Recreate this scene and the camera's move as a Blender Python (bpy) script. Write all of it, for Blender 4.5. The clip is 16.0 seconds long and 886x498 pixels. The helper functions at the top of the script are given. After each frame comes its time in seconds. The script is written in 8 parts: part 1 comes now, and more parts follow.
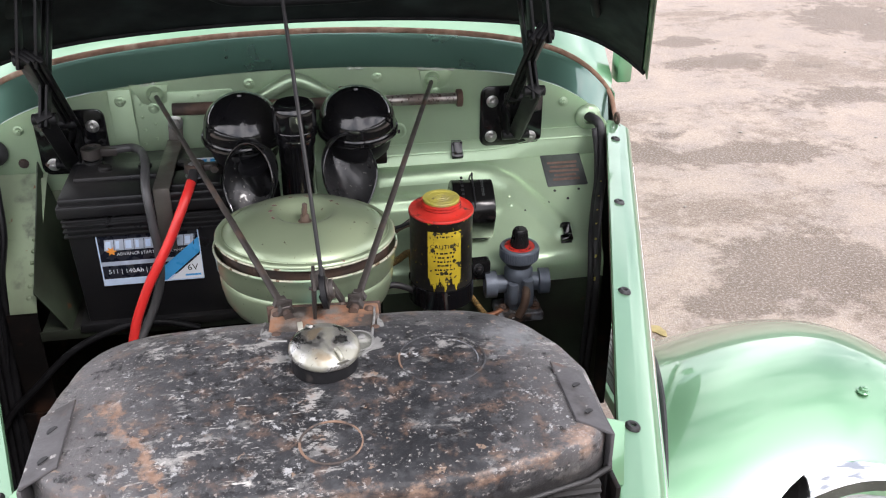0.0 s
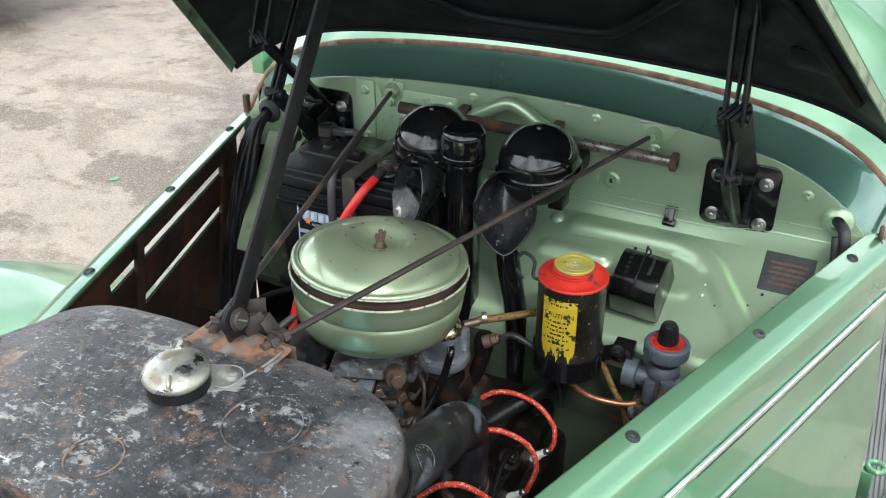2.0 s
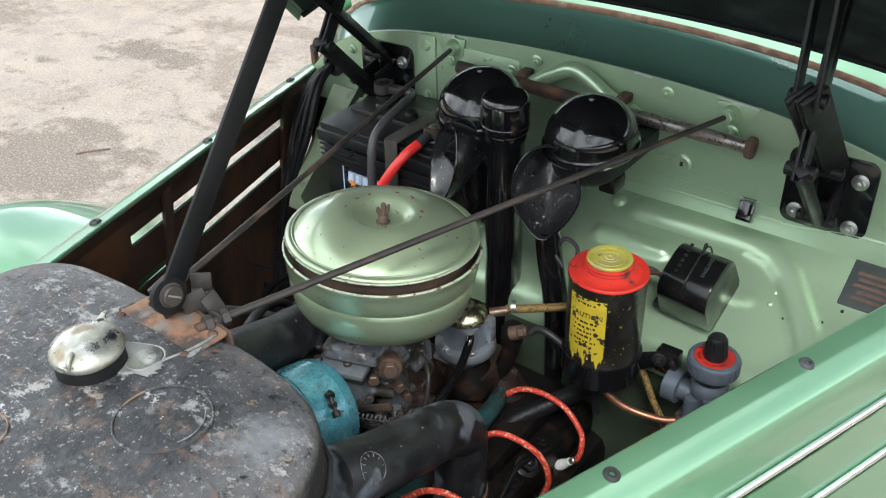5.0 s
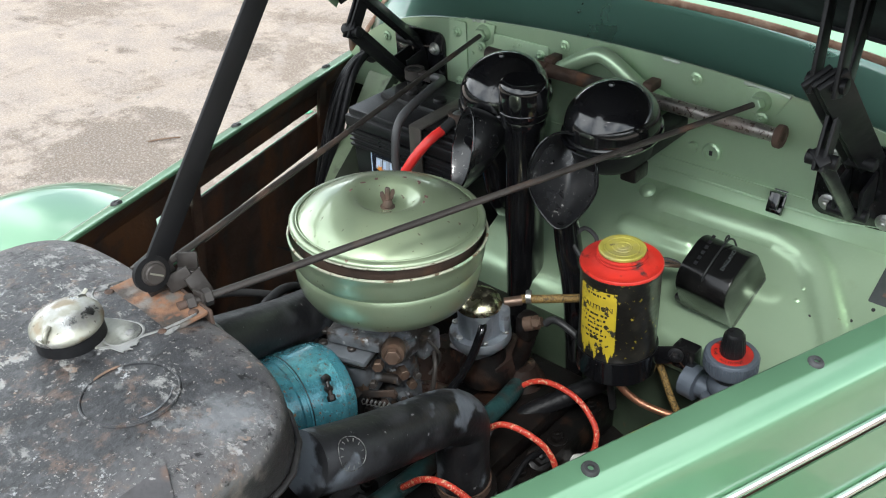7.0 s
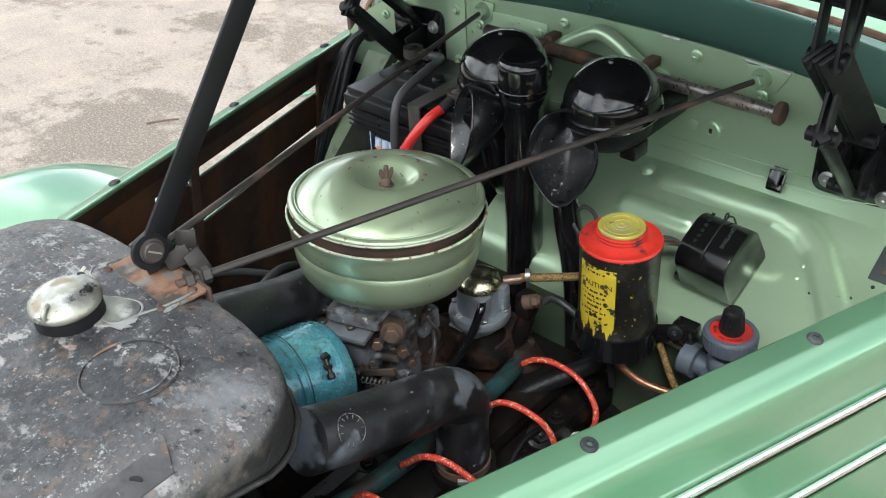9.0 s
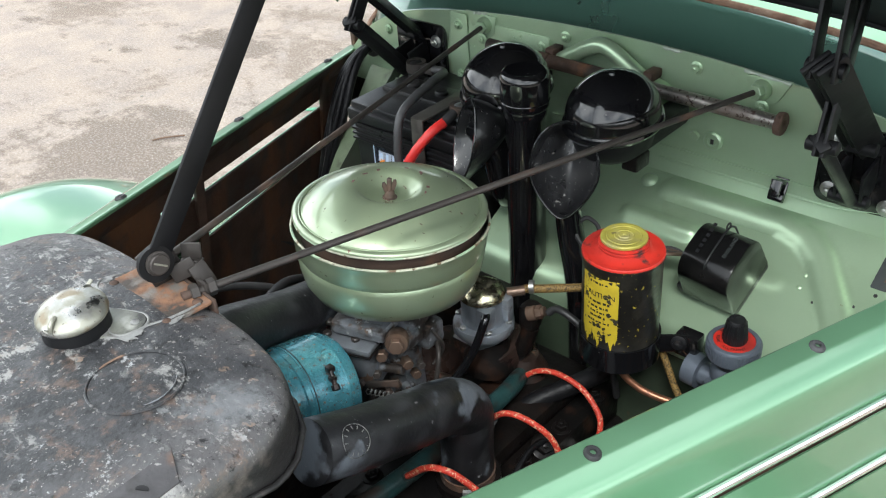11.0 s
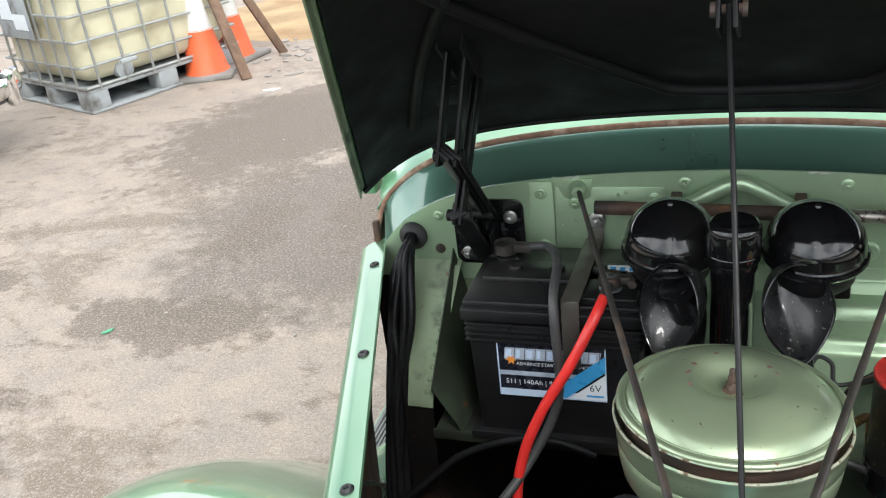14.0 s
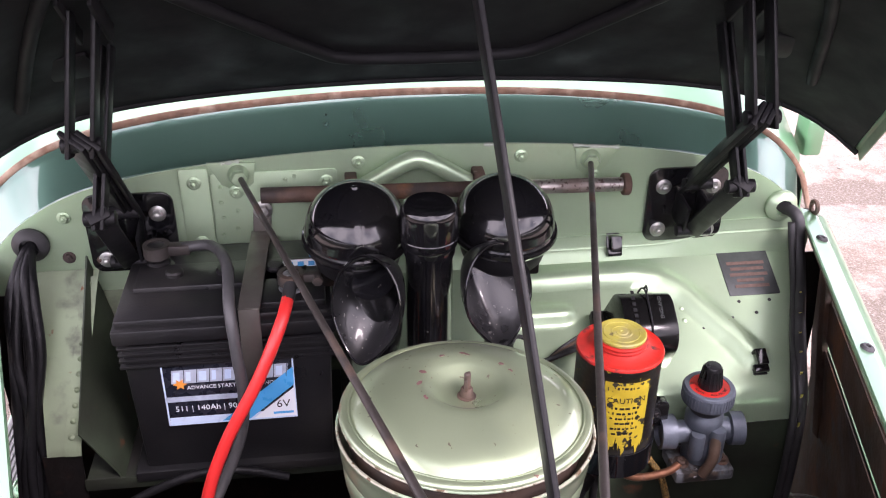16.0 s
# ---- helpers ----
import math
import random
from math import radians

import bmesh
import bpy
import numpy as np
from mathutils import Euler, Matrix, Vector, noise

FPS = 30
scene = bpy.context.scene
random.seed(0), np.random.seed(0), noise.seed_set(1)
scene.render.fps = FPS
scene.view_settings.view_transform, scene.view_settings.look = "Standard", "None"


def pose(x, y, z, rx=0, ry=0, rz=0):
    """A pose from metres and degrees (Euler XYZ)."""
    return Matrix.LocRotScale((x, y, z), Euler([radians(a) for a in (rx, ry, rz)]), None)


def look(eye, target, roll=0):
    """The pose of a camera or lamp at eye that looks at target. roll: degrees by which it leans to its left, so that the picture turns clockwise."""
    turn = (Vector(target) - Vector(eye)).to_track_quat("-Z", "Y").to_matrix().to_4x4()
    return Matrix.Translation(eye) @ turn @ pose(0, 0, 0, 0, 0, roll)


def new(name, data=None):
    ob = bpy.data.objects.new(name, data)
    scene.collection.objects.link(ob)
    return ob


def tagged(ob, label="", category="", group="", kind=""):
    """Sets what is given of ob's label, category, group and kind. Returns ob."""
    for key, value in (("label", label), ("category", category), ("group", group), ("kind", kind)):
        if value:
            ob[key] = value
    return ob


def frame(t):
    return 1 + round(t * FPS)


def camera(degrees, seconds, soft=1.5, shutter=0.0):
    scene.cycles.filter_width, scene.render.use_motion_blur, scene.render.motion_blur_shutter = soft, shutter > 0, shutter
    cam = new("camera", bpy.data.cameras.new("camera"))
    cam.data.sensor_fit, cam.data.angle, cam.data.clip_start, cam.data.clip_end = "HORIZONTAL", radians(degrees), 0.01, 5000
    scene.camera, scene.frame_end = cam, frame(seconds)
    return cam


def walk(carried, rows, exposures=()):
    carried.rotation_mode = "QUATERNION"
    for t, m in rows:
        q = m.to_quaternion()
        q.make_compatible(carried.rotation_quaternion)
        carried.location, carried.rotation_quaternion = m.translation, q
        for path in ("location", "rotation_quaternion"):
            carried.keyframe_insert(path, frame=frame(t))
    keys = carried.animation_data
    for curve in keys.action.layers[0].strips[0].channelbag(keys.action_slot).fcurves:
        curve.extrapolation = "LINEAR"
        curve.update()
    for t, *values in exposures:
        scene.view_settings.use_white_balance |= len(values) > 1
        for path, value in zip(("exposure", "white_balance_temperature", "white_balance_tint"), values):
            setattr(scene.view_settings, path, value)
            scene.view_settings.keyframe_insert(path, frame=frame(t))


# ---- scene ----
cam = camera(51.8, 16.0, 1.15)
METRES, EYE, TILT, LEAN, TURN = 2.0, 1.50, -29.0, 0.0, -9.7
ROWS = [
    (0.0, 0.0, 0.0, 0.0, 0.0, 0.0, 0.0),
    (0.5, 0.0713, 0.0651, 0.0181, 10.41, -2.79, -7.41),
    (1.0, 0.1588, 0.0915, 0.0463, 23.55, -4.77, -12.55),
    (1.5, 0.2145, 0.0916, 0.068, 31.76, -5.78, -15.81),
    (2.0, 0.2185, 0.0897, 0.0779, 32.32, -6.0, -16.27),
    (2.5, 0.2324, 0.1152, 0.0934, 35.01, -8.55, -16.2),
    (3.0, 0.2362, 0.1352, 0.1095, 37.34, -10.06, -16.23),
    (3.5, 0.2353, 0.1461, 0.1077, 39.59, -11.46, -15.89),
    (4.0, 0.2321, 0.1558, 0.1039, 39.76, -11.17, -17.77),
    (6.5, 0.2677, 0.2127, 0.117, 48.5, -14.01, -19.41),
    (7.0, 0.2671, 0.2147, 0.1157, 48.88, -14.32, -19.34),
    (7.5, 0.2661, 0.2154, 0.1155, 48.8, -14.34, -19.39),
    (8.0, 0.2669, 0.2145, 0.1156, 48.69, -14.6, -19.33),
    (8.5, 0.2681, 0.2148, 0.1138, 48.69, -15.34, -19.23),
    (9.0, 0.2678, 0.2157, 0.1137, 48.84, -15.41, -19.19),
    (11.5, 0.2743, 0.2147, 0.1134, 48.83, -14.12, -18.53),
    (12.0, 0.2802, 0.2087, 0.1094, 47.56, -12.21, -17.88),
    (12.5, 0.2624, 0.1514, 0.0814, 46.01, -8.15, -17.89),
    (13.0, 0.2046, 0.0776, 0.0384, 36.2, -7.5, -15.57),
    (13.5, 0.0996, 0.0711, 0.0328, 32.49, -3.95, -10.2),
    (14.0, -0.0177, 0.093, 0.0645, 26.5, -0.06, -6.73),
    (14.5, -0.0856, 0.1339, 0.0897, 13.06, 1.68, -1.82),
    (15.0, -0.0824, 0.168, 0.0953, 4.77, 1.97, -1.95),
    (15.5, -0.0849, 0.1745, 0.0901, 4.53, 0.15, -3.09),
    (16.0, -0.079, 0.1554, 0.0752, 1.74, -0.03, -1.49),
]
walk(cam, [(t, pose(0, -1.35, EYE, TILT, LEAN, TURN) @ pose(METRES * x, METRES * y, METRES * z, 90 + pitch, roll, yaw)) for t, x, y, z, yaw, pitch, roll in ROWS],
     [(0.0, 0.42, 6500, 17), (0.5, 0.52, 6450, 15), (1.0, 0.66, 6300, 11), (1.5, 0.45, 6250, 8), (4.0, 0.48, 6250, 6), (9.0, 0.47, 6250, 6), (12.0, 0.50, 6250, 6), (12.6, 0.56, 6250, 7), (13.0, 0.50, 6250, 7),
      (13.5, 0.26, 6350, 8), (14.0, 0.35, 6400, 7), (14.5, 0.74, 6150, 8), (15.0, 1.20, 6350, 20), (15.5, 1.30, 6500, 31), (16.0, 1.03, 6500, 34)])
# ---- world, sun ----
world = bpy.data.worlds.new("sky")
scene.world = world
world.use_nodes = True
wn, wl = world.node_tree.nodes, world.node_tree.links
wn.clear()
w_out = wn.new("ShaderNodeOutputWorld")
w_sky = wn.new("ShaderNodeTexSky")
w_sky.sky_type = "NISHITA"
w_sky.sun_disc = False
w_sky.sun_elevation, w_sky.sun_rotation = radians(52), radians(150)
w_bg = wn.new("ShaderNodeBackground")
w_bg.inputs["Strength"].default_value = 0.10
w_cloud = wn.new("ShaderNodeBackground")
w_cloud.inputs["Color"].default_value = (0.97, 0.985, 1.0, 1)
w_cloud.inputs["Strength"].default_value = 2.5
w_tc = wn.new("ShaderNodeTexCoord")
w_noise = wn.new("ShaderNodeTexNoise")
w_noise.inputs["Scale"].default_value = 2.6
w_noise.inputs["Detail"].default_value = 6
w_ramp = wn.new("ShaderNodeValToRGB")
w_ramp.color_ramp.elements[0].position, w_ramp.color_ramp.elements[0].color = 0.38, (0.18, 0.18, 0.18, 1)
w_ramp.color_ramp.elements[1].position, w_ramp.color_ramp.elements[1].color = 0.58, (1, 1, 1, 1)
w_mix = wn.new("ShaderNodeMixShader")
wl.new(w_tc.outputs["Generated"], w_noise.inputs["Vector"])
wl.new(w_noise.outputs["Fac"], w_ramp.inputs["Fac"])
wl.new(w_ramp.outputs["Color"], w_mix.inputs["Fac"])
wl.new(w_sky.outputs["Color"], w_bg.inputs["Color"])
wl.new(w_bg.outputs["Background"], w_mix.inputs[1])
wl.new(w_cloud.outputs["Background"], w_mix.inputs[2])
wl.new(w_mix.outputs["Shader"], w_out.inputs["Surface"])

sun = new("sun", bpy.data.lights.new("sun", "SUN"))
sun.data.energy, sun.data.angle, sun.data.color = 1.8, radians(14), (1.0, 0.975, 0.94)
sun.matrix_world = look((2.0, -3.0, 4.5), (0, 0, 0))


# ---- materials ----
def mat(name, base, rough=0.5, metal=0.0, var=0.18, scale=14.0, grain=160.0, bump=0.0, bump_scale=220.0,
        layers=(), coat=0.0, spec=0.5, wear=0.0):
    """A painted or bare surface: base colour broken up by two noises, then layers of wear
    (colour, scale, from, to, roughness, stretch) each laid over it by a noise of its own."""
    m = bpy.data.materials.new(name)
    m.use_nodes = True
    n, l = m.node_tree.nodes, m.node_tree.links
    bsdf = n["Principled BSDF"]
    tc = n.new("ShaderNodeTexCoord")

    def noise_node(s, detail=5.0, stretch=None, off=0.0):
        t = n.new("ShaderNodeTexNoise")
        t.inputs["Scale"].default_value, t.inputs["Detail"].default_value = s, detail
        mp = n.new("ShaderNodeMapping")
        mp.inputs["Location"].default_value = (off, off * 0.7, off * 1.3)
        if stretch:
            mp.inputs["Scale"].default_value = stretch
        l.new(tc.outputs["Object"], mp.inputs["Vector"])
        l.new(mp.outputs["Vector"], t.inputs["Vector"])
        return t.outputs["Fac"]

    def ramp(fac, a, b):
        r = n.new("ShaderNodeMapRange")
        r.inputs["From Min"].default_value, r.inputs["From Max"].default_value = a, b
        l.new(fac, r.inputs["Value"])
        return r.outputs["Result"]

    def mix_rgb(fac, a, b):
        x = n.new("ShaderNodeMix")
        x.data_type = "RGBA"
        l.new(fac, x.inputs["Factor"])
        for sock, v in ((x.inputs["A"], a), (x.inputs["B"], b)):
            if isinstance(v, tuple):
                sock.default_value = (*v, 1)
            else:
                l.new(v, sock)
        return x.outputs["Result"]

    def mix_val(fac, a, b):
        x = n.new("ShaderNodeMix")
        l.new(fac, x.inputs["Factor"])
        for sock, v in ((x.inputs["A"], a), (x.inputs["B"], b)):
            if isinstance(v, (int, float)):
                sock.default_value = v
            else:
                l.new(v, sock)
        return x.outputs["Result"]

    dark = tuple(max(0.0, c * (1 - var)) for c in base)
    light = tuple(min(1.0, c * (1 + var)) for c in base)
    colour = mix_rgb(ramp(noise_node(scale), 0.3, 0.7), dark, light)
    if grain:
        fine = ramp(noise_node(grain, 3.0, None, 3.1), 0.25, 0.75)
        colour = mix_rgb(fine, mix_rgb(fine, colour, tuple(c * (1 - var * 0.7) for c in base)), colour)
    roughness = mix_val(ramp(noise_node(scale * 2.3, 5.0, None, 7.7), 0.3, 0.7), max(0.02, rough * 0.8), min(1.0, rough * 1.2))
    metalness = metal
    for i, layer in enumerate(layers):
        c, s, a, b, r = layer[:5]
        stretch = layer[5] if len(layer) > 5 else None
        fac = noise_node(s, 9.0, stretch, 11.3 + 5.9 * i)
        if wear and i == len(layers) - 1:
            at = n.new("ShaderNodeAttribute")
            at.attribute_name = "wear"
            ma = n.new("ShaderNodeMath")
            ma.operation = "MULTIPLY_ADD"
            l.new(at.outputs["Fac"], ma.inputs[0])
            ma.inputs[1].default_value = wear
            l.new(fac, ma.inputs[2])
            fac = ma.outputs["Value"]
        f = ramp(fac, a, b)
        colour = mix_rgb(f, colour, c)
        roughness = mix_val(f, roughness, r)
        if metal:
            metalness = mix_val(f, metalness, layer[6] if len(layer) > 6 else 0.0)
    l.new(colour, bsdf.inputs["Base Color"])
    l.new(roughness, bsdf.inputs["Roughness"])
    if isinstance(metalness, (int, float)):
        bsdf.inputs["Metallic"].default_value = metalness
    else:
        l.new(metalness, bsdf.inputs["Metallic"])
    bsdf.inputs["Coat Weight"].default_value = coat
    bsdf.inputs["Coat Roughness"].default_value = 0.06
    bsdf.inputs["Specular IOR Level"].default_value = spec
    if bump:
        b = n.new("ShaderNodeBump")
        b.inputs["Strength"].default_value = 1.0
        b.inputs["Distance"].default_value = bump
        l.new(noise_node(bump_scale, 4.0, None, 1.9), b.inputs["Height"])
        l.new(b.outputs["Normal"], bsdf.inputs["Normal"])
    return m


RUST = (0.16, 0.07, 0.035)
M = {}
M["body"] = mat("green_body_paint", (0.176, 0.352, 0.204), 0.34, 0.66, 0.05, 5, 420, 0.0, layers=[((0.166, 0.337, 0.194), 8, 0.45, 0.80, 0.38, None, 0.7)], coat=1.0)
M["body"].node_tree.nodes["Principled BSDF"].inputs["Coat IOR"].default_value = 1.6
M["body"].node_tree.nodes["Principled BSDF"].inputs["Coat Roughness"].default_value = 0.018
# gutter copy of the body green, darkened for the bonnet's shade and black reflection
M["scuttle"] = mat("body_green_in_bonnet_shade", (0.092, 0.198, 0.150), 0.32, 0.62, 0.06, 5, 420, 0.0, layers=[((0.082, 0.180, 0.135), 7, 0.45, 0.80, 0.34, None, 0.6)], coat=1.0)
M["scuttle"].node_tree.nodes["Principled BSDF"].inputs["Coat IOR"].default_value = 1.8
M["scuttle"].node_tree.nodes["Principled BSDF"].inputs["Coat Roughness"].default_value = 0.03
M["bay"] = mat("green_bay_paint", (0.370, 0.497, 0.330), 0.36, 0.52, 0.09, 6, 300, 0.0004, 40,
               layers=[((0.20, 0.25, 0.13), 9, 0.62, 0.88, 0.5), (RUST, 60, 0.77, 0.82, 0.8)], coat=0.2)
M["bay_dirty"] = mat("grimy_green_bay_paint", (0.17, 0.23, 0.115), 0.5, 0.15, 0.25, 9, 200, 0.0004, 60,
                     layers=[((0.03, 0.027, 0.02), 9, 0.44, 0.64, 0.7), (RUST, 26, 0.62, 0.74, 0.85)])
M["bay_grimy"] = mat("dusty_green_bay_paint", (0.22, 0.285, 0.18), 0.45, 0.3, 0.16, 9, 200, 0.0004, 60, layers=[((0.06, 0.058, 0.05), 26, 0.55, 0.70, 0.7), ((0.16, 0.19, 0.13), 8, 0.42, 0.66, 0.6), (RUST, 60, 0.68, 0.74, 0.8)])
# bay green taken this dark for deep shade, with oil and rust blotches
M["bulkhead"] = mat("shade_dark_green_paint", (0.042, 0.060, 0.037), 0.5, 0.1, 0.3, 9, 200, 0.0005, 60, layers=[((0.016, 0.015, 0.012), 7, 0.44, 0.66, 0.5), (RUST, 26, 0.66, 0.76, 0.85)])
M["tray"] = mat("green_black_tray_paint", (0.026, 0.034, 0.022), 0.5, 0.1, 0.35, 9, 200, 0.0005, 60, layers=[((0.012, 0.011, 0.010), 9, 0.42, 0.62, 0.5), (RUST, 26, 0.64, 0.74, 0.85)])
M["cleaner"] = mat("green_air_cleaner_paint", (0.350, 0.430, 0.280), 0.33, 0.66, 0.06, 12, 260, 0.00008, 90,
                   layers=[((0.10, 0.085, 0.05), 210, 0.685, 0.72, 0.6), ((0.16, 0.06, 0.05), 70, 0.755, 0.77, 0.7), ((0.30, 0.34, 0.20), 5, 0.55, 0.8, 0.4)], coat=0.8)
M["gloss_black"] = mat("gloss_black_enamel", (0.006, 0.006, 0.007), 0.11, 0.0, 0.3, 20, 200, 0.0004, 45,
                       layers=[((0.12, 0.115, 0.10), 240, 0.70, 0.76, 0.6), ((0.013, 0.0125, 0.012), 15, 0.5, 0.75, 0.22)], coat=0.4)
M["horn_chipped"] = mat("chipped_black_enamel", (0.011, 0.011, 0.012), 0.30, 0.0, 0.3, 20, 200, 0.0008, 50,
                        layers=[((0.020, 0.020, 0.021), 22, 0.54, 0.74, 0.40), ((0.26, 0.25, 0.23), 300, 0.67, 0.69, 0.6, (1, 1, 0.5)), ((0.24, 0.23, 0.21), 150, 0.70, 0.715, 0.6)], coat=0.4)
M["satin_black"] = mat("satin_black_paint", (0.010, 0.010, 0.011), 0.42, 0.0, 0.3, 18, 180, 0.0003, 120,
                       layers=[((0.045, 0.038, 0.034), 40, 0.66, 0.80, 0.7)], spec=0.22)
M["bonnet_black"] = mat("black_underside_paint", (0.0082, 0.0082, 0.0092), 0.62, 0.0, 0.25, 7, 90, 0.0004, 40, spec=0.18)
M["rust"] = mat("rusted_steel", (0.095, 0.055, 0.038), 0.78, 0.0, 0.45, 30, 240, 0.0009, 170,
                layers=[((0.035, 0.026, 0.022), 18, 0.46, 0.66, 0.7), ((0.20, 0.17, 0.15), 70, 0.66, 0.74, 0.6), ((0.17, 0.08, 0.04), 26, 0.58, 0.7, 0.85)])
M["rust_orange"] = mat("orange_rust", (0.21, 0.110, 0.064), 0.85, 0.0, 0.4, 35, 260, 0.0009, 190,
                       layers=[((0.055, 0.045, 0.038), 26, 0.48, 0.58, 0.7), ((0.17, 0.155, 0.14), 40, 0.50, 0.62, 0.6), ((0.30, 0.135, 0.07), 60, 0.60, 0.7, 0.85)])
M["rust_tan"] = mat("tan_rust_mark", (0.21, 0.135, 0.095), 0.85, 0.0, 0.35, 60, 260, 0.0009, 190, layers=[((0.06, 0.048, 0.042), 60, 0.48, 0.58, 0.8)])
M["bracket_worn"] = mat("worn_grey_brown_steel", (0.080, 0.077, 0.080), 0.5, 0.2, 0.3, 30, 220, 0.0006, 160, layers=[((0.13, 0.085, 0.066), 28, 0.58, 0.70, 0.8), ((0.045, 0.042, 0.042), 40, 0.55, 0.66, 0.6), ((0.30, 0.29, 0.28), 120, 0.64, 0.68, 0.5)])
M["rust_dark"] = mat("dark_rusty_panel", (0.060, 0.034, 0.022), 0.75, 0.0, 0.5, 9, 150, 0.0009, 120,
                     layers=[((0.16, 0.065, 0.025), 11, 0.50, 0.72, 0.85, (1, 1, 0.5)), ((0.02, 0.018, 0.016), 22, 0.52, 0.7, 0.6)])
M["pipe_steel"] = mat("rust_spotted_steel_tube", (0.27, 0.25, 0.23), 0.34, 0.8, 0.4, 25, 200, 0.0006, 180,
                      layers=[((0.085, 0.045, 0.03), 9, 0.60, 0.72, 0.8), ((0.05, 0.03, 0.022), 230, 0.58, 0.63, 0.8), ((0.36, 0.33, 0.28), 260, 0.64, 0.68, 0.4, None, 0.8)])
M["stay_steel"] = mat("dull_dark_steel", (0.052, 0.045, 0.041), 0.5, 0.35, 0.35, 22, 200, 0.0004, 140,
                      layers=[((0.11, 0.065, 0.045), 16, 0.55, 0.72, 0.8)])
M["strap_steel"] = mat("dull_bare_steel", (0.15, 0.14, 0.125), 0.42, 0.7, 0.25, 22, 200, 0.0004, 140, layers=[((0.10, 0.07, 0.05), 20, 0.58, 0.74, 0.7)])
M["zinc"] = mat("bright_zinc", (0.46, 0.46, 0.44), 0.36, 0.9, 0.15, 60, 200, 0.0002, 200)
M["chrome"] = mat("pitted_chrome", (0.54, 0.535, 0.51), 0.25, 1.0, 0.25, 30, 160, 0.0006, 110,
                  layers=[((0.33, 0.325, 0.27), 34, 0.50, 0.60, 0.40, None, 0.6), ((0.26, 0.215, 0.15), 48, 0.53, 0.64, 0.42, None, 0.7), ((0.09, 0.075, 0.06), 260, 0.66, 0.70, 0.6)])
M["chrome_clean"] = mat("polished_chrome", (0.86, 0.86, 0.85), 0.06, 1.0, 0.04, 12, 0)
M["cleaner_edge"] = mat("worn_lid_edge", (0.52, 0.52, 0.40), 0.4, 0.5, 0.2, 60, 260, 0.0003, 200, layers=[((0.13, 0.09, 0.05), 95, 0.55, 0.60, 0.7), ((0.33, 0.44, 0.30), 40, 0.52, 0.58, 0.3)])
M["scrape"] = mat("purple_brown_scrape", (0.15, 0.075, 0.068), 0.7, 0.0, 0.35, 90, 300, 0.0004, 200)
M["rubber"] = mat("black_rubber", (0.017, 0.017, 0.018), 0.55, 0.0, 0.3, 20, 180, 0.0002, 160,
                  layers=[((0.075, 0.075, 0.08), 11, 0.55, 0.78, 0.7)])
M["hose"] = mat("dusty_rubber_hose", (0.012, 0.012, 0.0135), 0.40, 0.0, 0.3, 26, 200, 0.0004, 200,
                layers=[((0.115, 0.128, 0.146), 13, 0.535, 0.565, 0.6), ((0.20, 0.20, 0.20), 190, 0.69, 0.72, 0.8), ((0.032, 0.032, 0.035), 30, 0.5, 0.7, 0.6)])
M["loom_black"] = mat("black_loom_tape", (0.009, 0.009, 0.010), 0.42, 0.0, 0.3, 30, 180, 0.0010, 160, layers=[((0.020, 0.020, 0.022), 16, 0.6, 0.8, 0.6)], spec=0.18)
M["red_cable"] = mat("red_cable_sheath", (0.72, 0.035, 0.03), 0.35, 0.0, 0.08, 40, 120)
M["grey_cable"] = mat("dark_grey_cable", (0.05, 0.05, 0.052), 0.5, 0.0, 0.2, 40, 120)
M["plastic_black"] = mat("black_battery_plastic", (0.010, 0.010, 0.011), 0.33, 0.0, 0.2, 12, 260, 0.0002, 400,
                         layers=[((0.024, 0.0225, 0.021), 10, 0.52, 0.80, 0.45)], spec=0.4)
M["bakelite"] = mat("black_moulded_bakelite", (0.005, 0.005, 0.005), 0.20, 0.0, 0.2, 16, 200, 0.0003, 60, layers=[((0.018, 0.017, 0.016), 20, 0.56, 0.76, 0.3)], spec=0.32)
M["red_enamel"] = mat("red_enamel", (0.52, 0.028, 0.018), 0.36, 0.0, 0.12, 30, 160, 0.0002, 120, layers=[((0.30, 0.02, 0.015), 20, 0.45, 0.65, 0.5), ((0.05, 0.02, 0.018), 50, 0.60, 0.68, 0.7)])
M["yellow_cap"] = mat("scuffed_yellow_lid", (0.37, 0.33, 0.06), 0.5, 0.2, 0.2, 50, 160, 0.0003, 160,
                      layers=[((0.28, 0.25, 0.10), 40, 0.5, 0.66, 0.5), ((0.12, 0.10, 0.04), 90, 0.66, 0.72, 0.7)])
M["can_black"] = mat("worn_black_tin", (0.016, 0.015, 0.013), 0.36, 0.1, 0.4, 40, 260, 0.0003, 160,
                     layers=[((0.42, 0.33, 0.03), 260, 0.66, 0.69, 0.6, (1, 1, 0.7)), ((0.050, 0.045, 0.034), 24, 0.56, 0.75, 0.5)])
M["can_yellow"] = mat("flaking_yellow_label", (0.52, 0.39, 0.025), 0.5, 0.0, 0.12, 40, 200, 0.0003, 160, layers=[((0.40, 0.30, 0.02), 30, 0.5, 0.7, 0.6), ((0.03, 0.028, 0.02), 90, 0.60, 0.62, 0.5), ((0.03, 0.028, 0.02), 300, 0.65, 0.68, 0.5, (1, 1, 0.5))])
M["cast_blue"] = mat("grey_blue_castings", (0.115, 0.135, 0.165), 0.48, 0.35, 0.18, 40, 240, 0.0004, 220, layers=[((0.06, 0.06, 0.065), 30, 0.58, 0.75, 0.6)])
